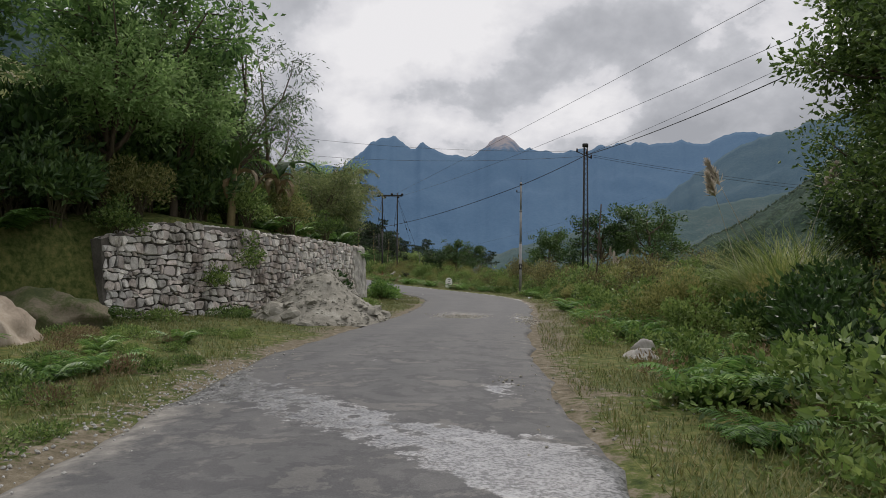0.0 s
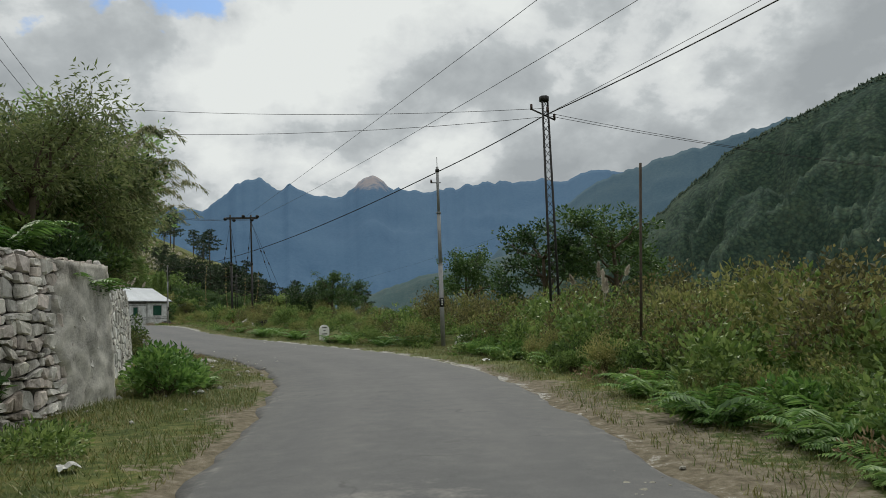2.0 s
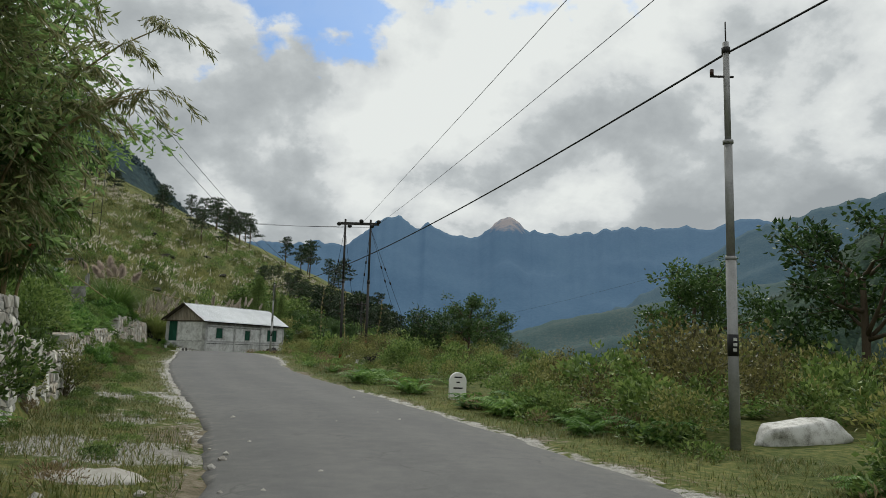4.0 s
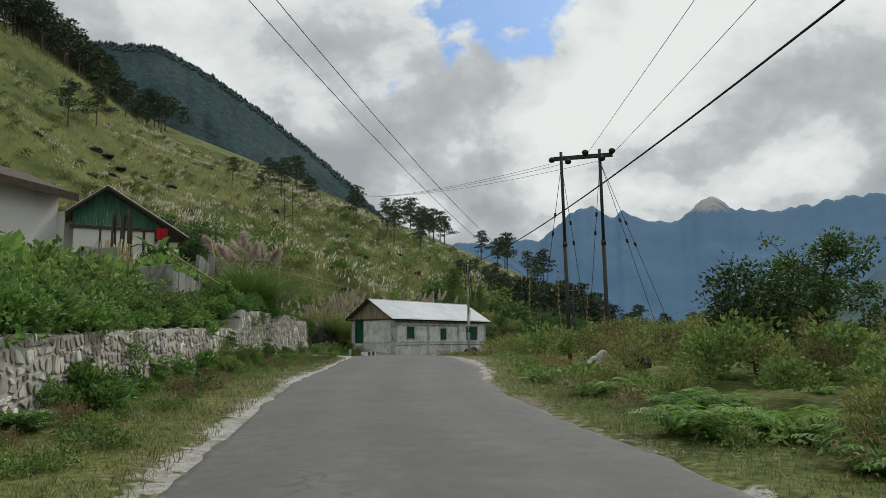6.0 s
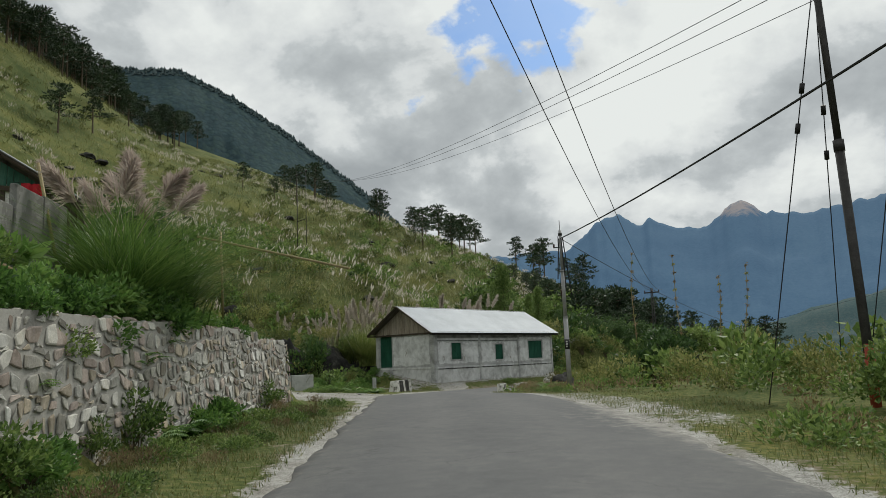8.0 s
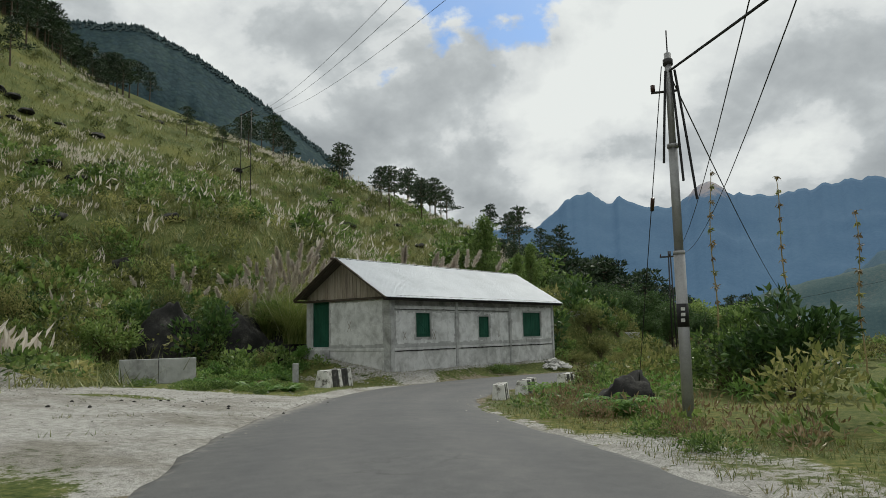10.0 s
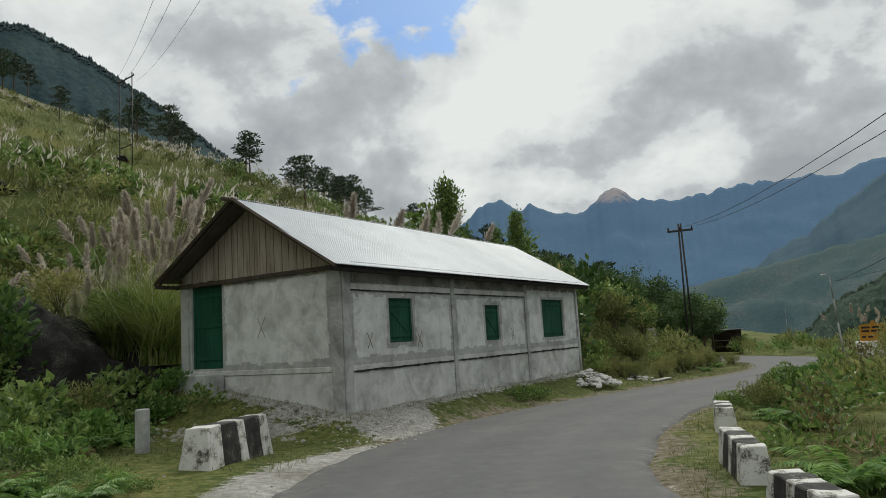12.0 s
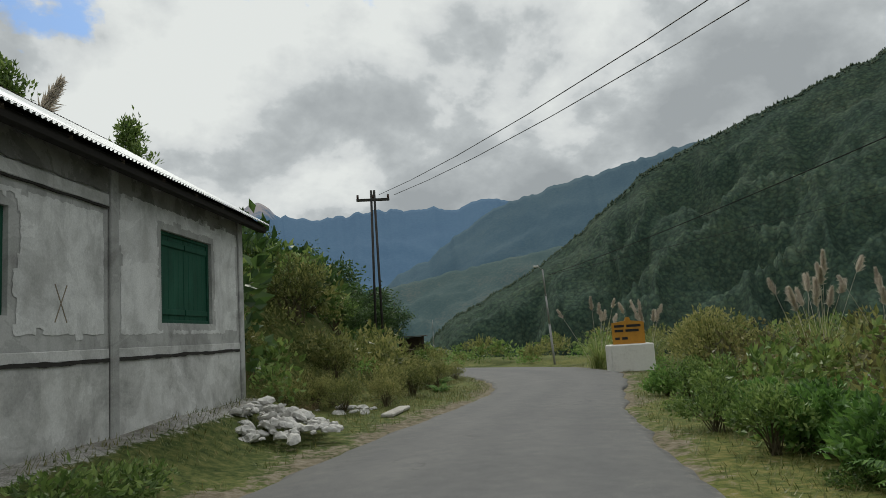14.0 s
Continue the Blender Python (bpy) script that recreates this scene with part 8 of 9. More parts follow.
def heap(name, label, category, cx, cy, rx, ry, h, n, smin, smax, mat, seed, mound=True, turn=0.0):
    """A heap: a lumpy mound and loose stones on it."""
    rng = random.Random(seed)
    root = thing(name, pose(cx, cy, ground_at(cx, cy) - 0.03, 0, 0, turn), label, category)

    def top(u, v):
        d = math.hypot(u, v)
        k = max(0.0, 1 - d ** 1.25)
        return h * k * (1 + 0.22 * noise.noise(Vector((u * 2.4 + seed, v * 2.4, 0.0)))) + 0.06 * k ** 0.4 * noise.fractal(Vector((u * 5, v * 5, seed)), 0.8, 2.1, 4)

    if mound:
        n1 = 76
        xs = np.linspace(-1.12, 1.12, n1)
        V = [(u * rx, v * ry, top(u, v) - 0.06 * (math.hypot(u, v) > 1)) for v in xs for u in xs]
        i, j = np.meshgrid(np.arange(n1 - 1), np.arange(n1 - 1))
        a = (j * n1 + i).ravel()
        F = np.stack([a, a + 1, a + n1 + 1, a + n1], -1)
        keep = [f for f in F if min(math.hypot(V[q][0] / rx, V[q][1] / ry) for q in f) < 1.08]
        npart("gravel_mound", V, keep, mat, root, smooth=True)
    shapes = [rock_mesh("stone", (0.5, 0.4, 0.35), mat, seed * 7 + q, 2, 0.45) for q in range(6)]
    if mound:
        co = np.empty(len(shapes[0].vertices) * 3)
        shapes[0].vertices.foreach_get("co", co)
        co = co.reshape(-1, 3)
        fc = np.array([list(p.vertices) for p in shapes[0].polygons])
        bits = []
        for _ in range(900):
            a, d = rng.uniform(0, 2 * math.pi), rng.uniform(0, 1.08) ** 0.55
            u, v = math.cos(a) * d, math.sin(a) * d
            s, t = rng.uniform(0.03, 0.11), rng.uniform(0, 6.28)
            R = np.array([[math.cos(t), -math.sin(t), 0], [math.sin(t), math.cos(t), 0], [0, 0, 1]])
            bits.append((co * s @ R.T + np.array([u * rx, v * ry, top(u, v) - 0.01]), fc))
        V, F = merged(bits)
        loose = npart("loose_gravel", V, F, mat, root)
        loose["kind"] = "stuff"
    for k in range(n):
        a, d = rng.uniform(0, 2 * math.pi), rng.uniform(0, 1.05) ** 0.6
        u, v = math.cos(a) * d, math.sin(a) * d
        s = (smin + (smax - smin) * rng.random() ** (4 if mound else 1)) * (1.5 if d > 0.75 and mound else 1)
        ob = new("stone", shapes[k % 6])
        ob.parent = root
        zz = top(u, v) if mound else h * (1 - d) * rng.uniform(0.3, 1)
        ob.matrix_basis = pose(u * rx, v * ry, zz - 0.1 * s, rng.uniform(-25, 25), rng.uniform(-25, 25), rng.uniform(0, 360)) @ Matrix.Diagonal((s, s * rng.uniform(0.7, 1.1), s * rng.uniform(0.6, 1), 1))
    return root


heap("gravel_heap", "heap of pale gravel and broken stone against the wall", "gravel heap", -3.5, 20.9, 1.75, 2.3, 1.2, 295, 0.05, 0.5, M["rubble"], 3)
heap("stone_heap", "heap of whitish broken stones at the house corner", "stone heap", -19.6, 118.2, 0.95, 1.4, 0.5, 240, 0.09, 0.3, M["white_stone"], 5, mound=False, turn=20)
heap("stone_heap", "few loose pale stones beside the verge", "stone heap", -17.8, 121.2, 0.9, 0.6, 0.15, 22, 0.12, 0.32, M["white_stone"], 9, mound=False)


def chips(name, label, cx, cy, rx, ry, n, smin, smax, mat, seed):
    """Loose chippings on the road, too many to pick apart."""
    rng = np.random.default_rng(seed)
    me = rock_mesh("chip", (0.5, 0.42, 0.34), mat, seed, 1, 0.5)
    co = np.empty(len(me.vertices) * 3)
    me.vertices.foreach_get("co", co)
    co = co.reshape(-1, 3)
    F0 = np.array([list(p.vertices) for p in me.polygons])
    pieces = []
    for _ in range(n):
        u = rng.normal(size=2) * 0.5
        s = rng.uniform(smin, smax)
        a = rng.uniform(0, 6.28)
        x, y = cx + u[0] * rx, cy + u[1] * ry
        R = np.array([[np.cos(a), -np.sin(a), 0], [np.sin(a), np.cos(a), 0], [0, 0, 1]])
        on_road = x_left(y) < x < x_right(y)
        z = float(road_z(y)) + 0.02 if on_road else ground_at(x, y)
        pieces.append((co * s @ R.T + np.array([x, y, z]), F0))
    V, F = merged(pieces)
    return tagged(npart(name, V, F, mat), label, "gravel", kind="stuff")


chips("loose_chippings", "loose stone chippings in a worn hollow of the road", 0.3, 22.6, 0.75, 1.1, 260, 0.03, 0.11, M["rubble"], 41)
chips("loose_chippings", "loose grey chippings on the broken road edge", 2.0, 22.0, 0.5, 2.6, 260, 0.02, 0.09, M["rubble"], 42)
chips("loose_chippings", "grey chippings along the ragged road edge", -3.1, 9.5, 0.5, 4.0, 500, 0.012, 0.045, M["mortar_light"], 43)
chips("loose_chippings", "pale pebbles on the turning place", -27.0, 96.0, 8.0, 5.0, 900, 0.02, 0.09, M["rock_pale"], 44)
chips("loose_chippings", "grey gravel strewn over the turning place and road edge", -23.6, 94.5, 6.0, 7.0, 1500, 0.012, 0.05, M["rubble"], 48)
chips("loose_chippings", "dark clods on the turning place", -25.6, 93.6, 4.5, 3.0, 26, 0.03, 0.1, M["joint"], 49)
chips("loose_chippings", "pale stones along the verge", -3.0, 38.0, 2.0, 9.0, 120, 0.04, 0.16, M["rock_pale"], 45)
chips("loose_chippings", "spilt white lime and rubble along the house base", -24.15, 108.0, 0.8, 2.2, 420, 0.02, 0.09, M["rock_pale"], 51)
chips("loose_chippings", "rubble spilt under the doorway", -27.2, 107.1, 2.2, 0.9, 420, 0.03, 0.16, M["rubble"], 52)
chips("loose_chippings", "pale stones beside the house wall", -24.2, 108.0, 0.5, 1.2, 40, 0.03, 0.1, M["rock_pale"], 46)
chips("loose_chippings", "scattered chippings on worn asphalt", 0.0, 10.5, 3.2, 3.4, 420, 0.015, 0.05, M["rubble"], 47)


def kerb_block(x, y, z, turn, L, W, H, group, label, stripes):
    """A battered concrete guard block painted in upright black and white bands."""
    root = thing("guard_block", pose(x, y, z, 0, 0, turn), label, "guard block", group)
    n = len(stripes)
    tot = sum(w for _, w in stripes)
    a = -L / 2
    rng = random.Random(int(x * 10))
    for c, w in stripes:
        b = a + L * w / tot
        bm = bmesh.new()
        p = 0.0 if c == "w" else 0.004
        lo, hi = W / 2 - p, W / 2 * 0.62 - p
        vs = [bm.verts.new(q) for q in ((a, -lo, -0.3), (b, -lo, -0.3), (b, lo, -0.3), (a, lo, -0.3), (a, -hi, H - p), (b, -hi, H - p), (b, hi, H - p), (a, hi, H - p))]
        if a < -L / 2 + 1e-6:
            for q in (4, 7):
                vs[q].co.x += 0.12 * L * 0.5
        if b > L / 2 - 1e-6:
            for q in (5, 6):
                vs[q].co.x -= 0.12 * L * 0.5
        for f in ((0, 3, 2, 1), (4, 5, 6, 7), (0, 1, 5, 4), (1, 2, 6, 5), (2, 3, 7, 6), (3, 0, 4, 7)):
            bm.faces.new([vs[q] for q in f])
        bmesh.ops.recalc_face_normals(bm, faces=bm.faces)
        bmesh.ops.bevel(bm, geom=list(bm.edges), offset=0.012, segments=1, affect="EDGES")
        bmesh.ops.subdivide_edges(bm, edges=[e for e in bm.edges if e.calc_length() > 0.08], cuts=2, use_grid_fill=True)
        for v in bm.verts:
            q = Vector((v.co.x * 5 + x, v.co.y * 5, v.co.z * 5))
            v.co += Vector((0, 1 if v.co.y > 0 else -1, 1)) * 0.022 * noise.noise(q)
        part("painted_band", bm, M["kerb_white"] if c == "w" else M["kerb_black"], root, "chipped white band" if c == "w" else "faded black band")
        a = b
    return root


M["kerb_white"] = material("chipped_white_paint", [(0.36, (0.05, 0.047, 0.04)), (0.43, (0.28, 0.27, 0.24)), (0.49, (0.62, 0.61, 0.58)), (0.75, (0.74, 0.735, 0.71))], 4.2, 45, 0.85, 0.5, 0.012)
M["kerb_black"] = material("chipped_black_paint", [(0.35, (0.018, 0.018, 0.018)), (0.56, (0.05, 0.049, 0.046)), (0.64, (0.24, 0.235, 0.22)), (0.75, (0.42, 0.41, 0.39))], 5, 45, 0.85, 0.5, 0.012)
W5 = [("w", 1.0), ("b", 1.0), ("w", 0.5), ("b", 1.0), ("w", 0.8)]
kerb_block(-25.85, 104.0, 0.12, 86, 2.1, 0.62, 0.7, "guard blocks", "worn black and white painted concrete guard block by the house", W5)
for x, y, t, L in ((-18.62, 99.1, 95, 1.15), (-18.4, 102.2, 86, 1.8), (-17.65, 106.7, 80, 1.4)):
    kerb_block(x, y, ground_at(x, y) - 0.05, t, L, 0.45, 0.48, "guard blocks", "worn black and white concrete guard block on the road edge", W5[::-1] if y > 100 else W5)


def milestone():
    root = thing("milestone", pose(0.15, 54.6, ground_at(0.15, 54.6), 0, 0, 8), "white painted round-topped stone milestone beside the road", "milestone")
    bm = bmesh.new()
    prof = [(-0.24, -0.2), (0.24, -0.2), (0.24, 0.52)] + [(0.24 * math.cos(a), 0.52 + 0.24 * math.sin(a)) for a in np.linspace(0.25, math.pi - 0.25, 9)] + [(-0.24, 0.52)]
    f = bm.faces.new([bm.verts.new((x, -0.1, z)) for x, z in prof])
    ex = bmesh.ops.extrude_face_region(bm, geom=[f])
    bmesh.ops.translate(bm, vec=(0, 0.2, 0), verts=[g for g in ex["geom"] if isinstance(g, bmesh.types.BMVert)])
    bmesh.ops.recalc_face_normals(bm, faces=bm.faces)
    bmesh.ops.bevel(bm, geom=list(bm.edges), offset=0.015, segments=1, affect="EDGES")
    part("stone_body", bm, material("milestone_paint", [(0.25, (0.5, 0.49, 0.46)), (0.4, (0.8, 0.795, 0.78)), (0.75, (0.86, 0.86, 0.85))], 4, 40, 0.8, 0.3, 0.006), root)
    for z, w in ((0.6, 0.22), (0.46, 0.1), (0.3, 0.26)):
        part("mark", one_box((-w / 2, -0.106, z), (w / 2, -0.1, z + 0.04)), M["black"], root, "dark worn lettering bar")


milestone()
slab = new("fallen_slab", rock_mesh("fallen_slab", (0.95, 0.36, 0.42), M["white_paint"], 61, 4, 0.1))
slab.matrix_basis = pose(5.85, 46.6, ground_at(5.85, 46.6) + 0.02, 0, 0, 14)
tagged(slab, "whitewashed fallen concrete slab among weeds by the pole", "concrete slab")
for x, y, s in ((-2.4, 41.0, 0.3), (-1.9, 35.5, 0.2)):
    rock("stone", x - 1.2, y, (s * 1.8, s * 1.3, s * 0.4), M["rock_pale"], int(y), "flat pale stone lying in the verge", sub=3)


def low_wall(x0, y0, x1, y1, z, h, n, seed, label, mat="render_grey", thick=0.18):
    """A low wall of separate cast slabs."""
    L = math.hypot(x1 - x0, y1 - y0)
    root = thing("low_wall", pose(x0, y0, z, 0, 0, math.degrees(math.atan2(y1 - y0, x1 - x0))), label, "wall")
    rng = random.Random(seed)
    for k in range(n):
        a, b = L * k / n, L * (k + 1) / n - 0.02
        ob = part("slab", one_box((a, 0, -0.5), (b, thick, h * rng.uniform(0.96, 1.03)), 0.015), M[mat], root)
        ob.location = (0, rng.uniform(-0.03, 0.03), 0)
    return root


low_wall(-32.4, 100.5, -30.5, 102.25, 0.75, 0.62, 2, 3, "low weathered concrete kerb wall in the weeds")
low_wall(-40.5, 104.6, -38.6, 105.6, 2.6, 0.5, 2, 4, "low weathered concrete kerb wall in the weeds")
low_wall(-27.9, 104.6, -27.7, 104.6, 0.25, 0.75, 1, 6, "short concrete post in the weeds", thick=0.2)
for x0, y0, x1, y1, z, h, n in ((-24.8, 69.5, -20.4, 68.5, 3.45, 1.2, 4), (-20.4, 68.5, -17.1, 67.02, 2.75, 1.08, 3), (-17.06, 67.0, -19.2, 71.4, 2.6, 1.08, 4), (-19.2, 71.4, -20.3, 73.7, 3.1, 1.6, 2), (-20.3, 73.7, -21.2, 75.6, 3.3, 1.75, 2)):
    low_wall(x0, y0, x1, y1, z, h, n, int(y0), "weathered grey cast concrete yard wall below the hut", "render_rough", 0.12)


for x0, y0, x1, y1 in ((-20.6, 124.6, -18.3, 128.2), (-18.2, 128.4, -16.6, 131.2), (-16.5, 131.4, -15.2, 133.9)):
    low_wall(x0, y0, x1, y1, ground_at((x0 + x1) / 2, (y0 + y1) / 2), 0.42, 2, int(y0), "weathered pale concrete edging along the top of the bank", thick=0.3)


hill_rng = np.random.default_rng(303)
for k in range(34):
    x, y = -48 - 62 * hill_rng.random(), hill_rng.uniform(108, 200)
    w = hill_rng.uniform(0.5, 1.25)
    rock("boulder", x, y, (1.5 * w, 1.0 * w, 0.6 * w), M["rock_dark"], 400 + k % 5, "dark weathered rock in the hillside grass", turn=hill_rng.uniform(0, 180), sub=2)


# ---- thin bamboo poles with tied leaf tufts ----
def flag_pole(x, y, top, lean, seed):
    rng = np.random.default_rng(seed)
    zb = ground_at(x, y)
    root = thing("bamboo_pole", pose(x, y, zb, 0, 0, 0), "thin upright bamboo pole with dry tufts tied along it", "bamboo pole", "bamboo poles beside the road")
    t = np.linspace(0, 1, 12)
    H = top - zb
    sway = 0.06 * np.sin(t * 9 + seed)
    P = np.stack([lean * t + sway, 0.05 * np.sin(t * 6 + seed * 2), -0.2 + (H + 0.2) * t], -1)
    rod("cane", P, np.linspace(0.034, 0.012, 12), M["bamboo"], root, sides=6)
    for k in range(11):
        s = 0.35 + 0.65 * k / 10
        c = np.array([np.interp(s, t, P[:, q]) for q in range(3)])
        m = 16
        V, F = leaves(c + rng.normal(size=(m, 3)) * 0.025, 0.16, 0.05, np.array([0.2, 0, -0.8]), rng, spread=0.5)
        npart("tied_tuft", V, F, M["leaf_dry"] if k % 3 else M["leaf_olive"], root)


for k, (x, y, top, lean) in enumerate(((-12.55, 103.8, 7.1, 0.12), (-10.1, 104.4, 6.9, -0.3), (-8.3, 104.2, 5.6, 0.1), (-7.4, 105.0, 6.2, 0.7))):
    flag_pole(x, y, top, lean, 80 + k)


# ---- sign on its plinth ----
def sign():
    root = thing("road_sign", pose(-6.5, 128.0, ground_at(-6.5, 128.0) - 0.05, 0, 0, -16), "ochre notice board with dark lettering on a whitewashed plinth", "sign")
    part("plinth", one_box((-0.75, -0.35, -0.3), (0.75, 0.35, 0.95), 0.04), M["limewash"], root)
    bm = bmesh.new()
    prof = [(-0.56, 0.95), (0.56, 0.95), (0.56, 1.68), (0.1, 1.74), (0.06, 1.86), (-0.06, 1.86), (-0.1, 1.74), (-0.56, 1.68)]
    f = bm.faces.new([bm.verts.new((x, -0.03, z)) for x, z in prof])
    ex = bmesh.ops.extrude_face_region(bm, geom=[f])
    bmesh.ops.translate(bm, vec=(0, 0.06, 0), verts=[g for g in ex["geom"] if isinstance(g, bmesh.types.BMVert)])
    bmesh.ops.recalc_face_normals(bm, faces=bm.faces)
    board = part("board", bm, M["yellow_board"], root, "ochre painted board")
    for z, ws in ((1.52, (0.34, 0.5)), (1.36, (0.3, 0.46)), (1.1, (0.16, 0.2))):
        x = -0.48
        for w in ws:
            part("mark", one_box((x, -0.037, z), (x + w, -0.031, z + 0.085)), M["black"], board, "dark lettering bar")
            x += w + 0.08
    return root


sign()


# ---- roadside stall ----
def stall():
    root = thing("roadside_stall", pose(-8.6, 147.5, ground_at(-8.6, 147.5), 0, 0, -20), "small dark roadside stall with a flat tin roof", "stall")
    for x in (-0.9, 0.9):
        for y in (-0.6, 0.6):
            part("post", one_box((x - 0.05, y - 0.05, -0.2), (x + 0.05, y + 0.05, 1.7), 0.01), M["timber"], root)
    part("roof_sheet", one_box((-1.15, -0.9, 1.7), (1.15, 0.85, 1.75), 0.01), M["roof_old"], root)
    part("back_panel", one_box((-0.9, 0.62, 0.1), (0.9, 0.66, 1.68), 0.01), M["timber"], root)
    part("side_panel", one_box((-0.98, -0.6, 0.0), (-0.96, 0.6, 1.68)), M["render_grey"], root)
    for z in (0.5, 0.95):
        part("shelf", one_box((-0.84, -0.3, z), (0.84, 0.5, z + 0.04), 0.005), M["plank"], root)


stall()


# ---- hut and white building above the wall ----
M["hut_green"] = material("faded_green_boards", [(0.3, (0.02, 0.07, 0.05)), (0.5, (0.05, 0.15, 0.11)), (0.75, (0.13, 0.25, 0.20))], 3, 30, 0.8, 0.2, 0.006, stretch=(2, 2, 0.3))
HUT = pose(-32.18, 78.4, 4.05, 0, 0, 44)


def roof_slab(name, a, b, y0, y1, t, mat, root):
    """One roof slope between two points of the gable, from y0 back to y1."""
    L = math.hypot(b[0] - a[0], b[1] - a[1])
    nx, nz = -(b[1] - a[1]) / L * t, (b[0] - a[0]) / L * t
    V = []
    for yy in (y0, y1):
        for q in (a, b):
            V += [(q[0], yy, q[1]), (q[0] + nx, yy, q[1] + nz)]
    npart(name, V, [(0, 2, 3, 1), (4, 5, 7, 6), (0, 1, 5, 4), (2, 6, 7, 3), (1, 3, 7, 5), (0, 4, 6, 2)], mat, root)


def hut():
    root = thing("hut", HUT, "small hut with green boarded gable and dark tin roof", "hut")
    el, ap, er, D, wz = (0.0, 4.12), (1.86, 5.61), (5.95, 3.13), 4.5, 3.45
    slope = lambda q: ap[1] - (ap[0] - q) * (ap[1] - el[1]) / (ap[0] - el[0]) if q < ap[0] else ap[1] - (q - ap[0]) * (ap[1] - er[1]) / (er[0] - ap[0])
    bm = bmesh.new()
    wall_with_holes(bm, 0.4, 3.7, -1.6, wz, 0.0, 0.12, [(2.3, 0.2, 3.0, 2.4), (0.8, 1.5, 1.5, 2.5)])
    part("front_wall", bm, M["limewash"], root, "stained whitewashed wall")
    part("side_wall", one_box((0.4, 0.12, -1.6), (0.52, D, wz)), M["limewash"], root)
    part("back_wall", one_box((0.53, D - 0.12, -1.6), (5.6, D, 2.6)), M["limewash"], root)
    part("floor", one_box((0.53, 0.13, -0.3), (5.6, D - 0.13, -0.2)), M["timber"], root)
    part("beam", one_box((0.2, -0.1, wz), (4.4, 0.06, wz + 0.16), 0.01), M["timber"], root)
    # posts and pale panels of the low bay under the long slope
    for k, x in enumerate((3.7, 4.3, 4.9, 5.5)):
        h = slope(x) - 0.12
        part("post", one_box((x, -0.05, -1.6), (x + 0.12, 0.09, h), 0.008), M["timber"], root)
        if k < 3:
            part("panel", one_box((x + 0.13, 0.0, -1.6), (x + 0.59, 0.05, slope(x + 0.6) - 0.45), 0.004), M["limewash"], root, "whitewashed infill panel")
    for x in (1.6, 2.18, 3.02):
        part("post", one_box((x, -0.045, -1.6), (x + 0.1, -0.003, wz - 0.01), 0.006), M["timber"], root)
    rng = random.Random(9)
    x = 0.35
    while x < 4.6:
        w = rng.uniform(0.13, 0.2)
        lo, t0, t1 = wz + 0.18 + rng.uniform(-0.02, 0.03), slope(x) - 0.14, slope(x + w) - 0.14
        if min(t0, t1) > lo + 0.05:
            bm = bmesh.new()
            vs = [bm.verts.new(p) for p in ((x, -0.06, lo), (x + w - 0.012, -0.06, lo), (x + w - 0.012, -0.06, t1), (x, -0.06, t0))]
            ex = bmesh.ops.extrude_face_region(bm, geom=[bm.faces.new(vs)])
            bmesh.ops.translate(bm, vec=(0, 0.025, 0), verts=[q for q in ex["geom"] if isinstance(q, bmesh.types.BMVert)])
            bmesh.ops.recalc_face_normals(bm, faces=bm.faces)
            part("gable_board", bm, M["hut_green"], root, "faded green board")
        x += w
    for a, b, nm in ((el, ap, "roof_left"), (ap, er, "roof_right")):
        roof_slab(nm, a, b, -0.75, D + 0.3, 0.06, M["roof_old"], root)
        rod("barge_board", [(a[0], -0.72, a[1] - 0.06), (b[0], -0.72, b[1] - 0.06)], 0.055, M["timber"], root, sides=4)
        rod("roof_edge", [(a[0], -0.77, a[1] + 0.05), (b[0], -0.77, b[1] + 0.05)], 0.022, M["roof_metal"], root, "pale turned-up sheet edge", sides=4)
    for x in (0.3, 1.0, 1.8, 2.8, 3.8, 4.8, 5.75):
        rod("purlin", [(x, -0.7, slope(x) - 0.06), (x, D + 0.2, slope(x) - 0.06)], 0.05, M["timber"], root, sides=4)


hut()


def hanging_cloth():
    """A red cloth over a line under the eave, pleated and creased."""
    ob = thing("red_cloth", HUT @ pose(4.6, -0.6, 3.6), "crumpled red cloth hanging from the hut eave", "cloth")
    n = 15
    u, v = np.meshgrid(np.linspace(0, 1, n), np.linspace(0, 1, n))
    y = 0.07 * np.sin(u * 17) * (0.3 + 0.7 * v) + 0.03 * np.sin(u * 31 + v * 4)
    V = np.stack([(u - 0.5) * (0.62 - 0.16 * v), y, -0.72 * v * (1 - 0.12 * np.sin(u * 5))], -1).reshape(-1, 3)
    i, j = np.meshgrid(np.arange(n - 1), np.arange(n - 1))
    a = (j * n + i).ravel()
    cloth = npart("folded_cloth", V, np.stack([a, a + 1, a + n + 1, a + n], -1), M["red_cloth"], ob, smooth=True)
    cloth.modifiers.new("thickness", "SOLIDIFY").thickness = 0.012
    rod("line", [(-0.6, 0, 0.02), (0.0, 0, -0.01), (0.6, 0, 0.02)], 0.008, M["wire"], ob, sides=5)


hanging_cloth()


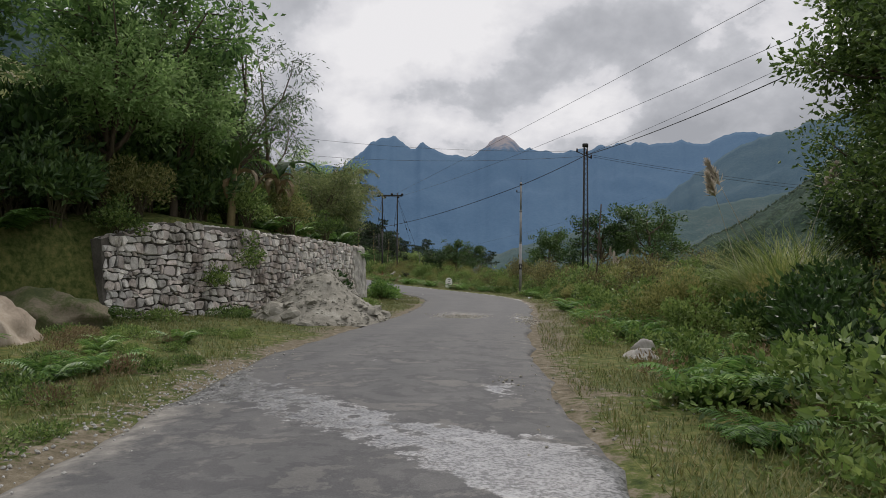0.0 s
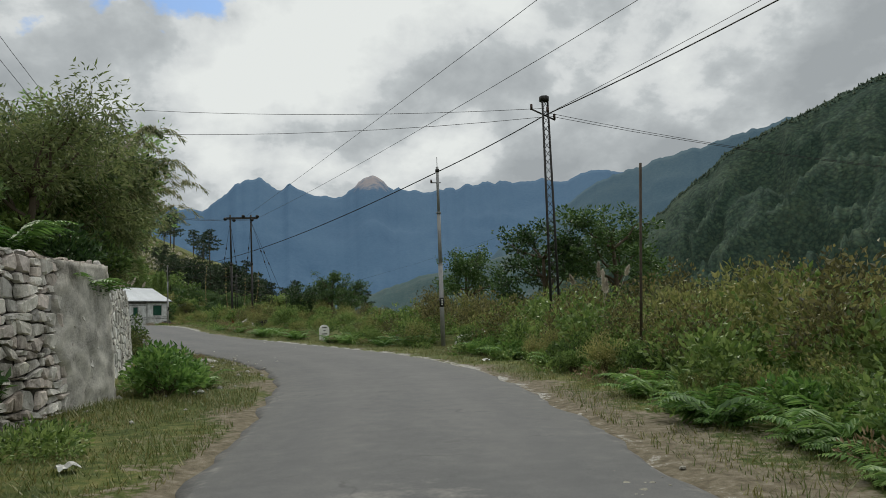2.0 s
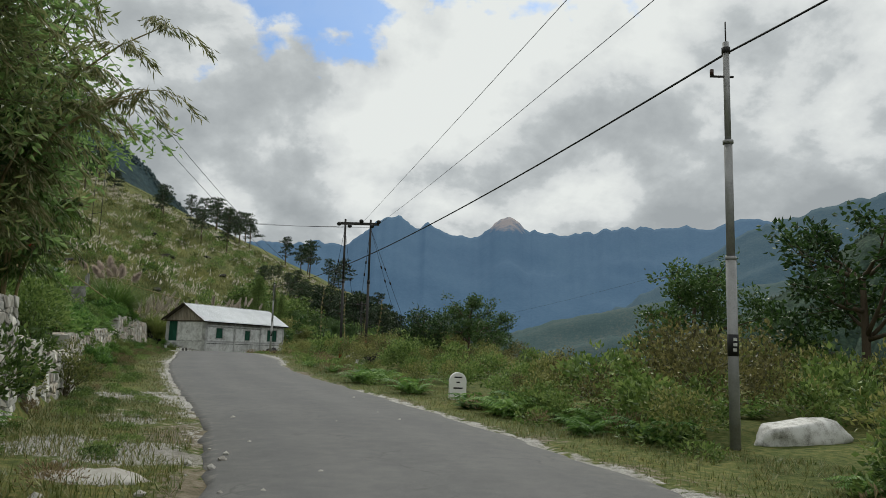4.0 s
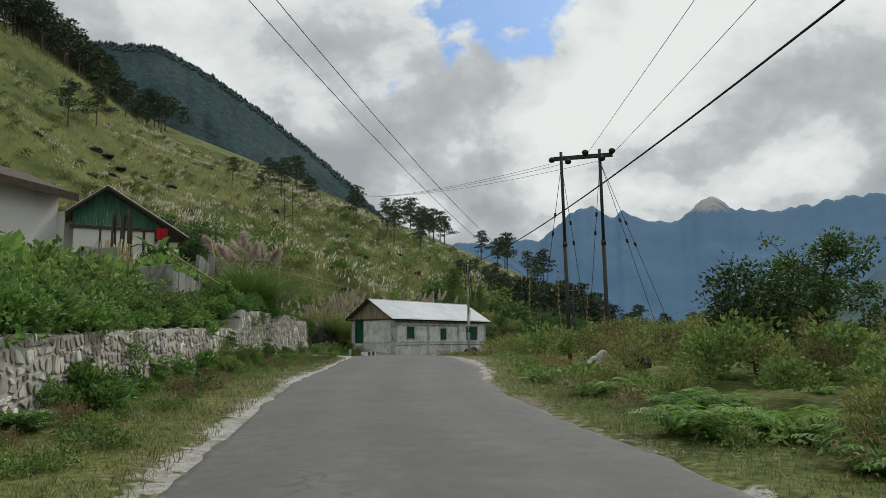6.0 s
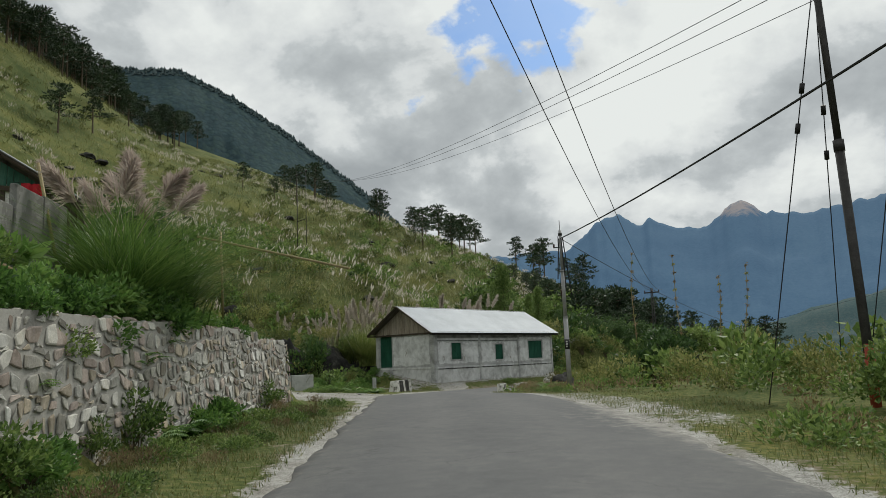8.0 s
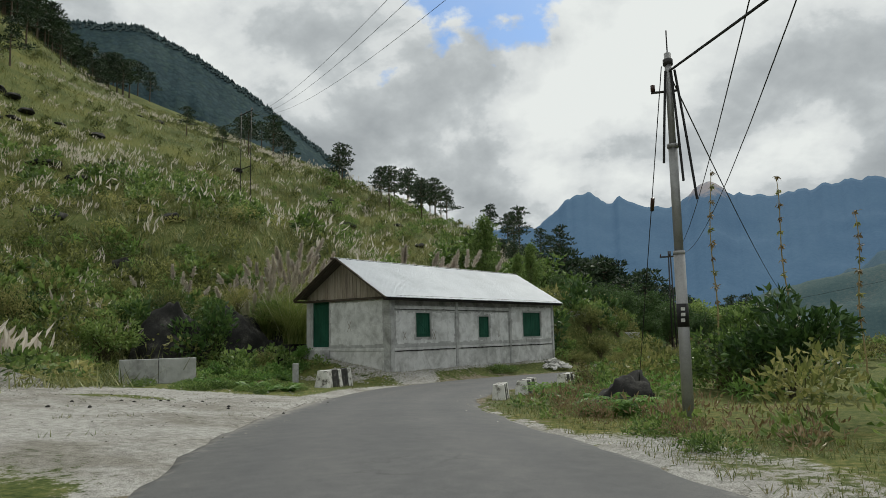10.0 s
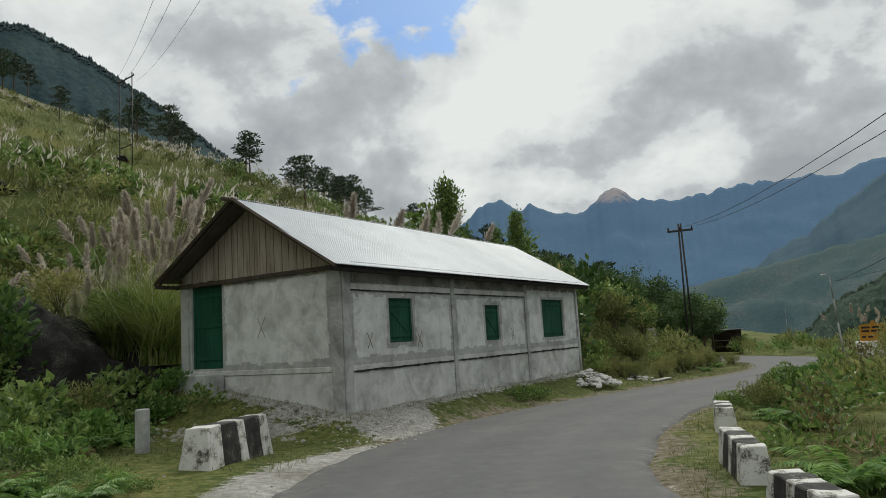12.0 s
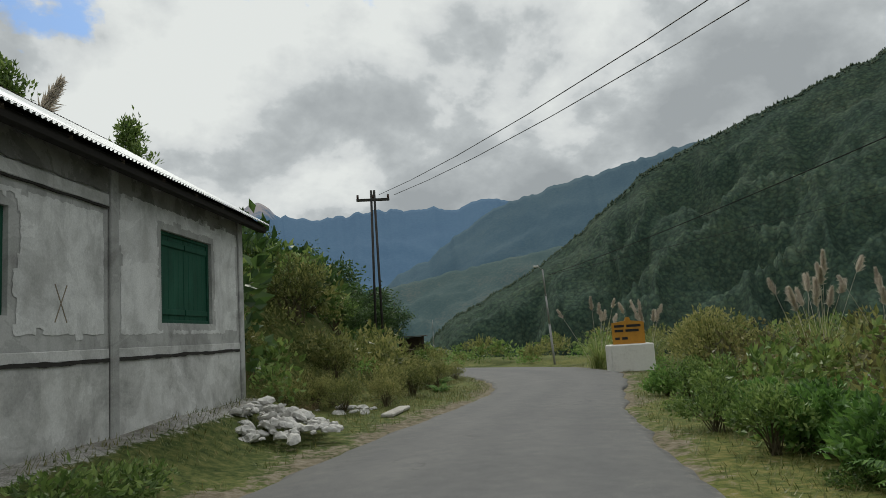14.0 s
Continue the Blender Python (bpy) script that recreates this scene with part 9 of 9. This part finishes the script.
def yard_stacks():
    rng = random.Random(12)
    z = ground_at(-23.6, 72.3)
    rack = thing("bamboo_bundle", pose(-23.6, 72.3, z, 0, 0, 42), "bundle of pale split bamboo stood on end in the yard", "bamboo bundle")
    for k in range(16):
        rod("bamboo_stake", [(k * 0.075 - 0.6, rng.uniform(0, 0.1), -0.1), (k * 0.075 - 0.6 + rng.uniform(-.08, .08), 0.25, rng.uniform(1.25, 1.6))], 0.04, M["bamboo"], rack, sides=6)
    pile = thing("plank_pile", pose(-23.9, 72.9, z, 0, 0, 42), "dark weathered planks leaning upright together", "planks")
    for k in range(9):
        part("plank", one_box((k * 0.1 - 0.45, 0, -0.1), (k * 0.1 - 0.37, 0.22, rng.uniform(2.4, 3.1)), 0.01), M["timber"], pile).rotation_euler = (rng.uniform(-0.08, 0.02), rng.uniform(-0.06, 0.06), 0)


yard_stacks()


def outhouse():
    """Long whitewashed building with its eave towards the road, and a lower wing behind."""
    root = thing("outhouse", pose(-34.7, 66.5, 4.1), "whitewashed building with a dark overhanging tin roof", "building")
    L = 13.9
    bright = material("fresh_limewash", [(0.25, (0.62, 0.61, 0.58)), (0.45, (0.80, 0.795, 0.77)), (0.7, (0.85, 0.845, 0.83))], 0.9, 14, 0.85, 0.2, 0.006)
    part("front_wall", one_box((-0.15, 0, -0.8), (0, L, 5.55)), bright, root)
    part("end_wall", one_box((-6.0, L - 0.15, -0.8), (-0.15, L, 5.55)), bright, root)
    part("end_wall", one_box((-6.0, 0, -0.8), (-0.15, 0.15, 5.55)), bright, root)
    part("back_wall", one_box((-6.15, 0, -0.8), (-6.0, L, 5.55)), bright, root)
    for a, b, nm in (((0.9, 5.6), (-3.1, 7.2), "roof_front"), ((-3.1, 7.2), (-7.1, 5.6), "roof_back")):
        V = [(a[0], -0.5, a[1]), (a[0], L + 0.5, a[1]), (b[0], L + 0.5, b[1]), (b[0], -0.5, b[1])]
        V += [(x, y, z + 0.1) for x, y, z in V]
        npart(nm, V, [(0, 3, 2, 1), (4, 5, 6, 7), (0, 1, 5, 4), (1, 2, 6, 5), (2, 3, 7, 6), (3, 0, 4, 7)], M["timber"], root)
    part("fascia", one_box((0.905, -0.5, 5.3), (0.95, L + 0.5, 5.74), 0.006), M["timber"], root, "brown weathered fascia board")
    for k in range(12):
        rod("rafter", [(0.85, 0.3 + k * 1.2, 5.55), (-0.1, 0.3 + k * 1.2, 5.9)], 0.05, M["timber"], root, sides=4)
    part("wing_wall", one_box((-0.2, L + 0.02, -0.8), (0.5, L + 2.4, 4.7)), bright, root, "lower whitewashed wing")
    w = part("window", one_box((0.47, L + 0.8, 2.6), (0.53, L + 1.5, 3.6), 0.01), M["timber"], root)
    for q in (0.9, 1.19):
        part("pane", one_box((0.531, L + q, 2.72), (0.538, L + q + 0.22, 3.48)), M["black"], w)


outhouse()

# bamboo rail and leaning pole on the bank
for pts, lb in (([(-18.3, 68.6, 4.35), (-17.5, 71.3, 3.1)], "dry bamboo pole leaning on the yard wall"),
                ([(-20.9, 79.1, 5.0), (-17.5, 80.3, 4.1)], "long dry bamboo rail across the bank"),
                ([(-20.3, 79.3, 3.0), (-20.35, 79.25, 5.1)], "short bamboo prop under a rail"),
                ([(-20.6, 74.9, 3.6), (-21.0, 74.7, 5.7)], "thin dark stake leaning out of the yard"),
                ([(6.3, 33.0, -0.2), (6.6, 33.1, 4.3)], "dry dark stalk rising from the shrubs")):
    tagged(rod("bamboo_pole", pts, 0.03, M["bamboo"] if pts[0][0] < 0 else M["timber"], sides=7), lb, "bamboo pole")


# litter on the verge
def litter(x, y, mat, label, seed):
    bm = bmesh.new()
    bmesh.ops.create_grid(bm, x_segments=5, y_segments=5, size=0.09)
    for v in bm.verts:
        v.co.z = 0.05 + 0.06 * noise.noise(v.co * 14 + Vector((seed, 0, 0)))
    ob = part("litter", bm, mat)
    so = ob.modifiers.new("thickness", "SOLIDIFY")
    so.thickness = 0.004
    ob.matrix_basis = pose(x, y, ground_at(x, y) + 0.01, 0, 0, seed * 50)
    tagged(ob, label, "litter")


for k, (x, y) in enumerate(((-2.2, 31.8), (-2.6, 33.0), (-3.2, 35.6), (4.0, 37.0), (-2.4, 26.0), (-16.5, 119.0))):
    litter(x, y, M["white_paint"], "scrap of pale paper on the verge", k + 2)
bm = one_box((-0.7, -0.12, 0.0), (0.7, 0.12, 0.07), 0.02)
kerbstone = part("kerb_stone", bm, M["rock_pale"])
kerbstone.matrix_basis = pose(-16.9, 120.5, ground_at(-16.9, 120.5), 0, 0, 60)
tagged(kerbstone, "pale flat stone lying along the road edge", "stone")

# shrubs hanging over the black rocks
hang = [make_shrub("shrub", "leafy shrub hanging over the black rocks", M["leaf_green"], 301, 1.3, 1.0, 1300, 0.12, 0.06), make_shrub("shrub", "yellow-green shrub hanging over the black rocks", M["leaf_olive"], 302, 1.2, 1.0, 1400, 0.1, 0.045)]
for k, (x, y, z, s) in enumerate(((-37.4, 107.0, 2.2, 1.3), (-36.4, 108.6, 3.0, 1.3), (-34.4, 109.0, 2.8, 1.0), (-34.4, 111.2, 3.2, 1.2), (-32.6, 111.2, 2.6, 1.0), (-37.2, 105.4, 0.6, 0.9), (-32.6, 106.6, 0.4, 0.6), (-30.9, 107.4, 0.4, 0.9))):
    put(hang[k % 2], x, y, s, z=z)
for o in hang:
    stash(o)
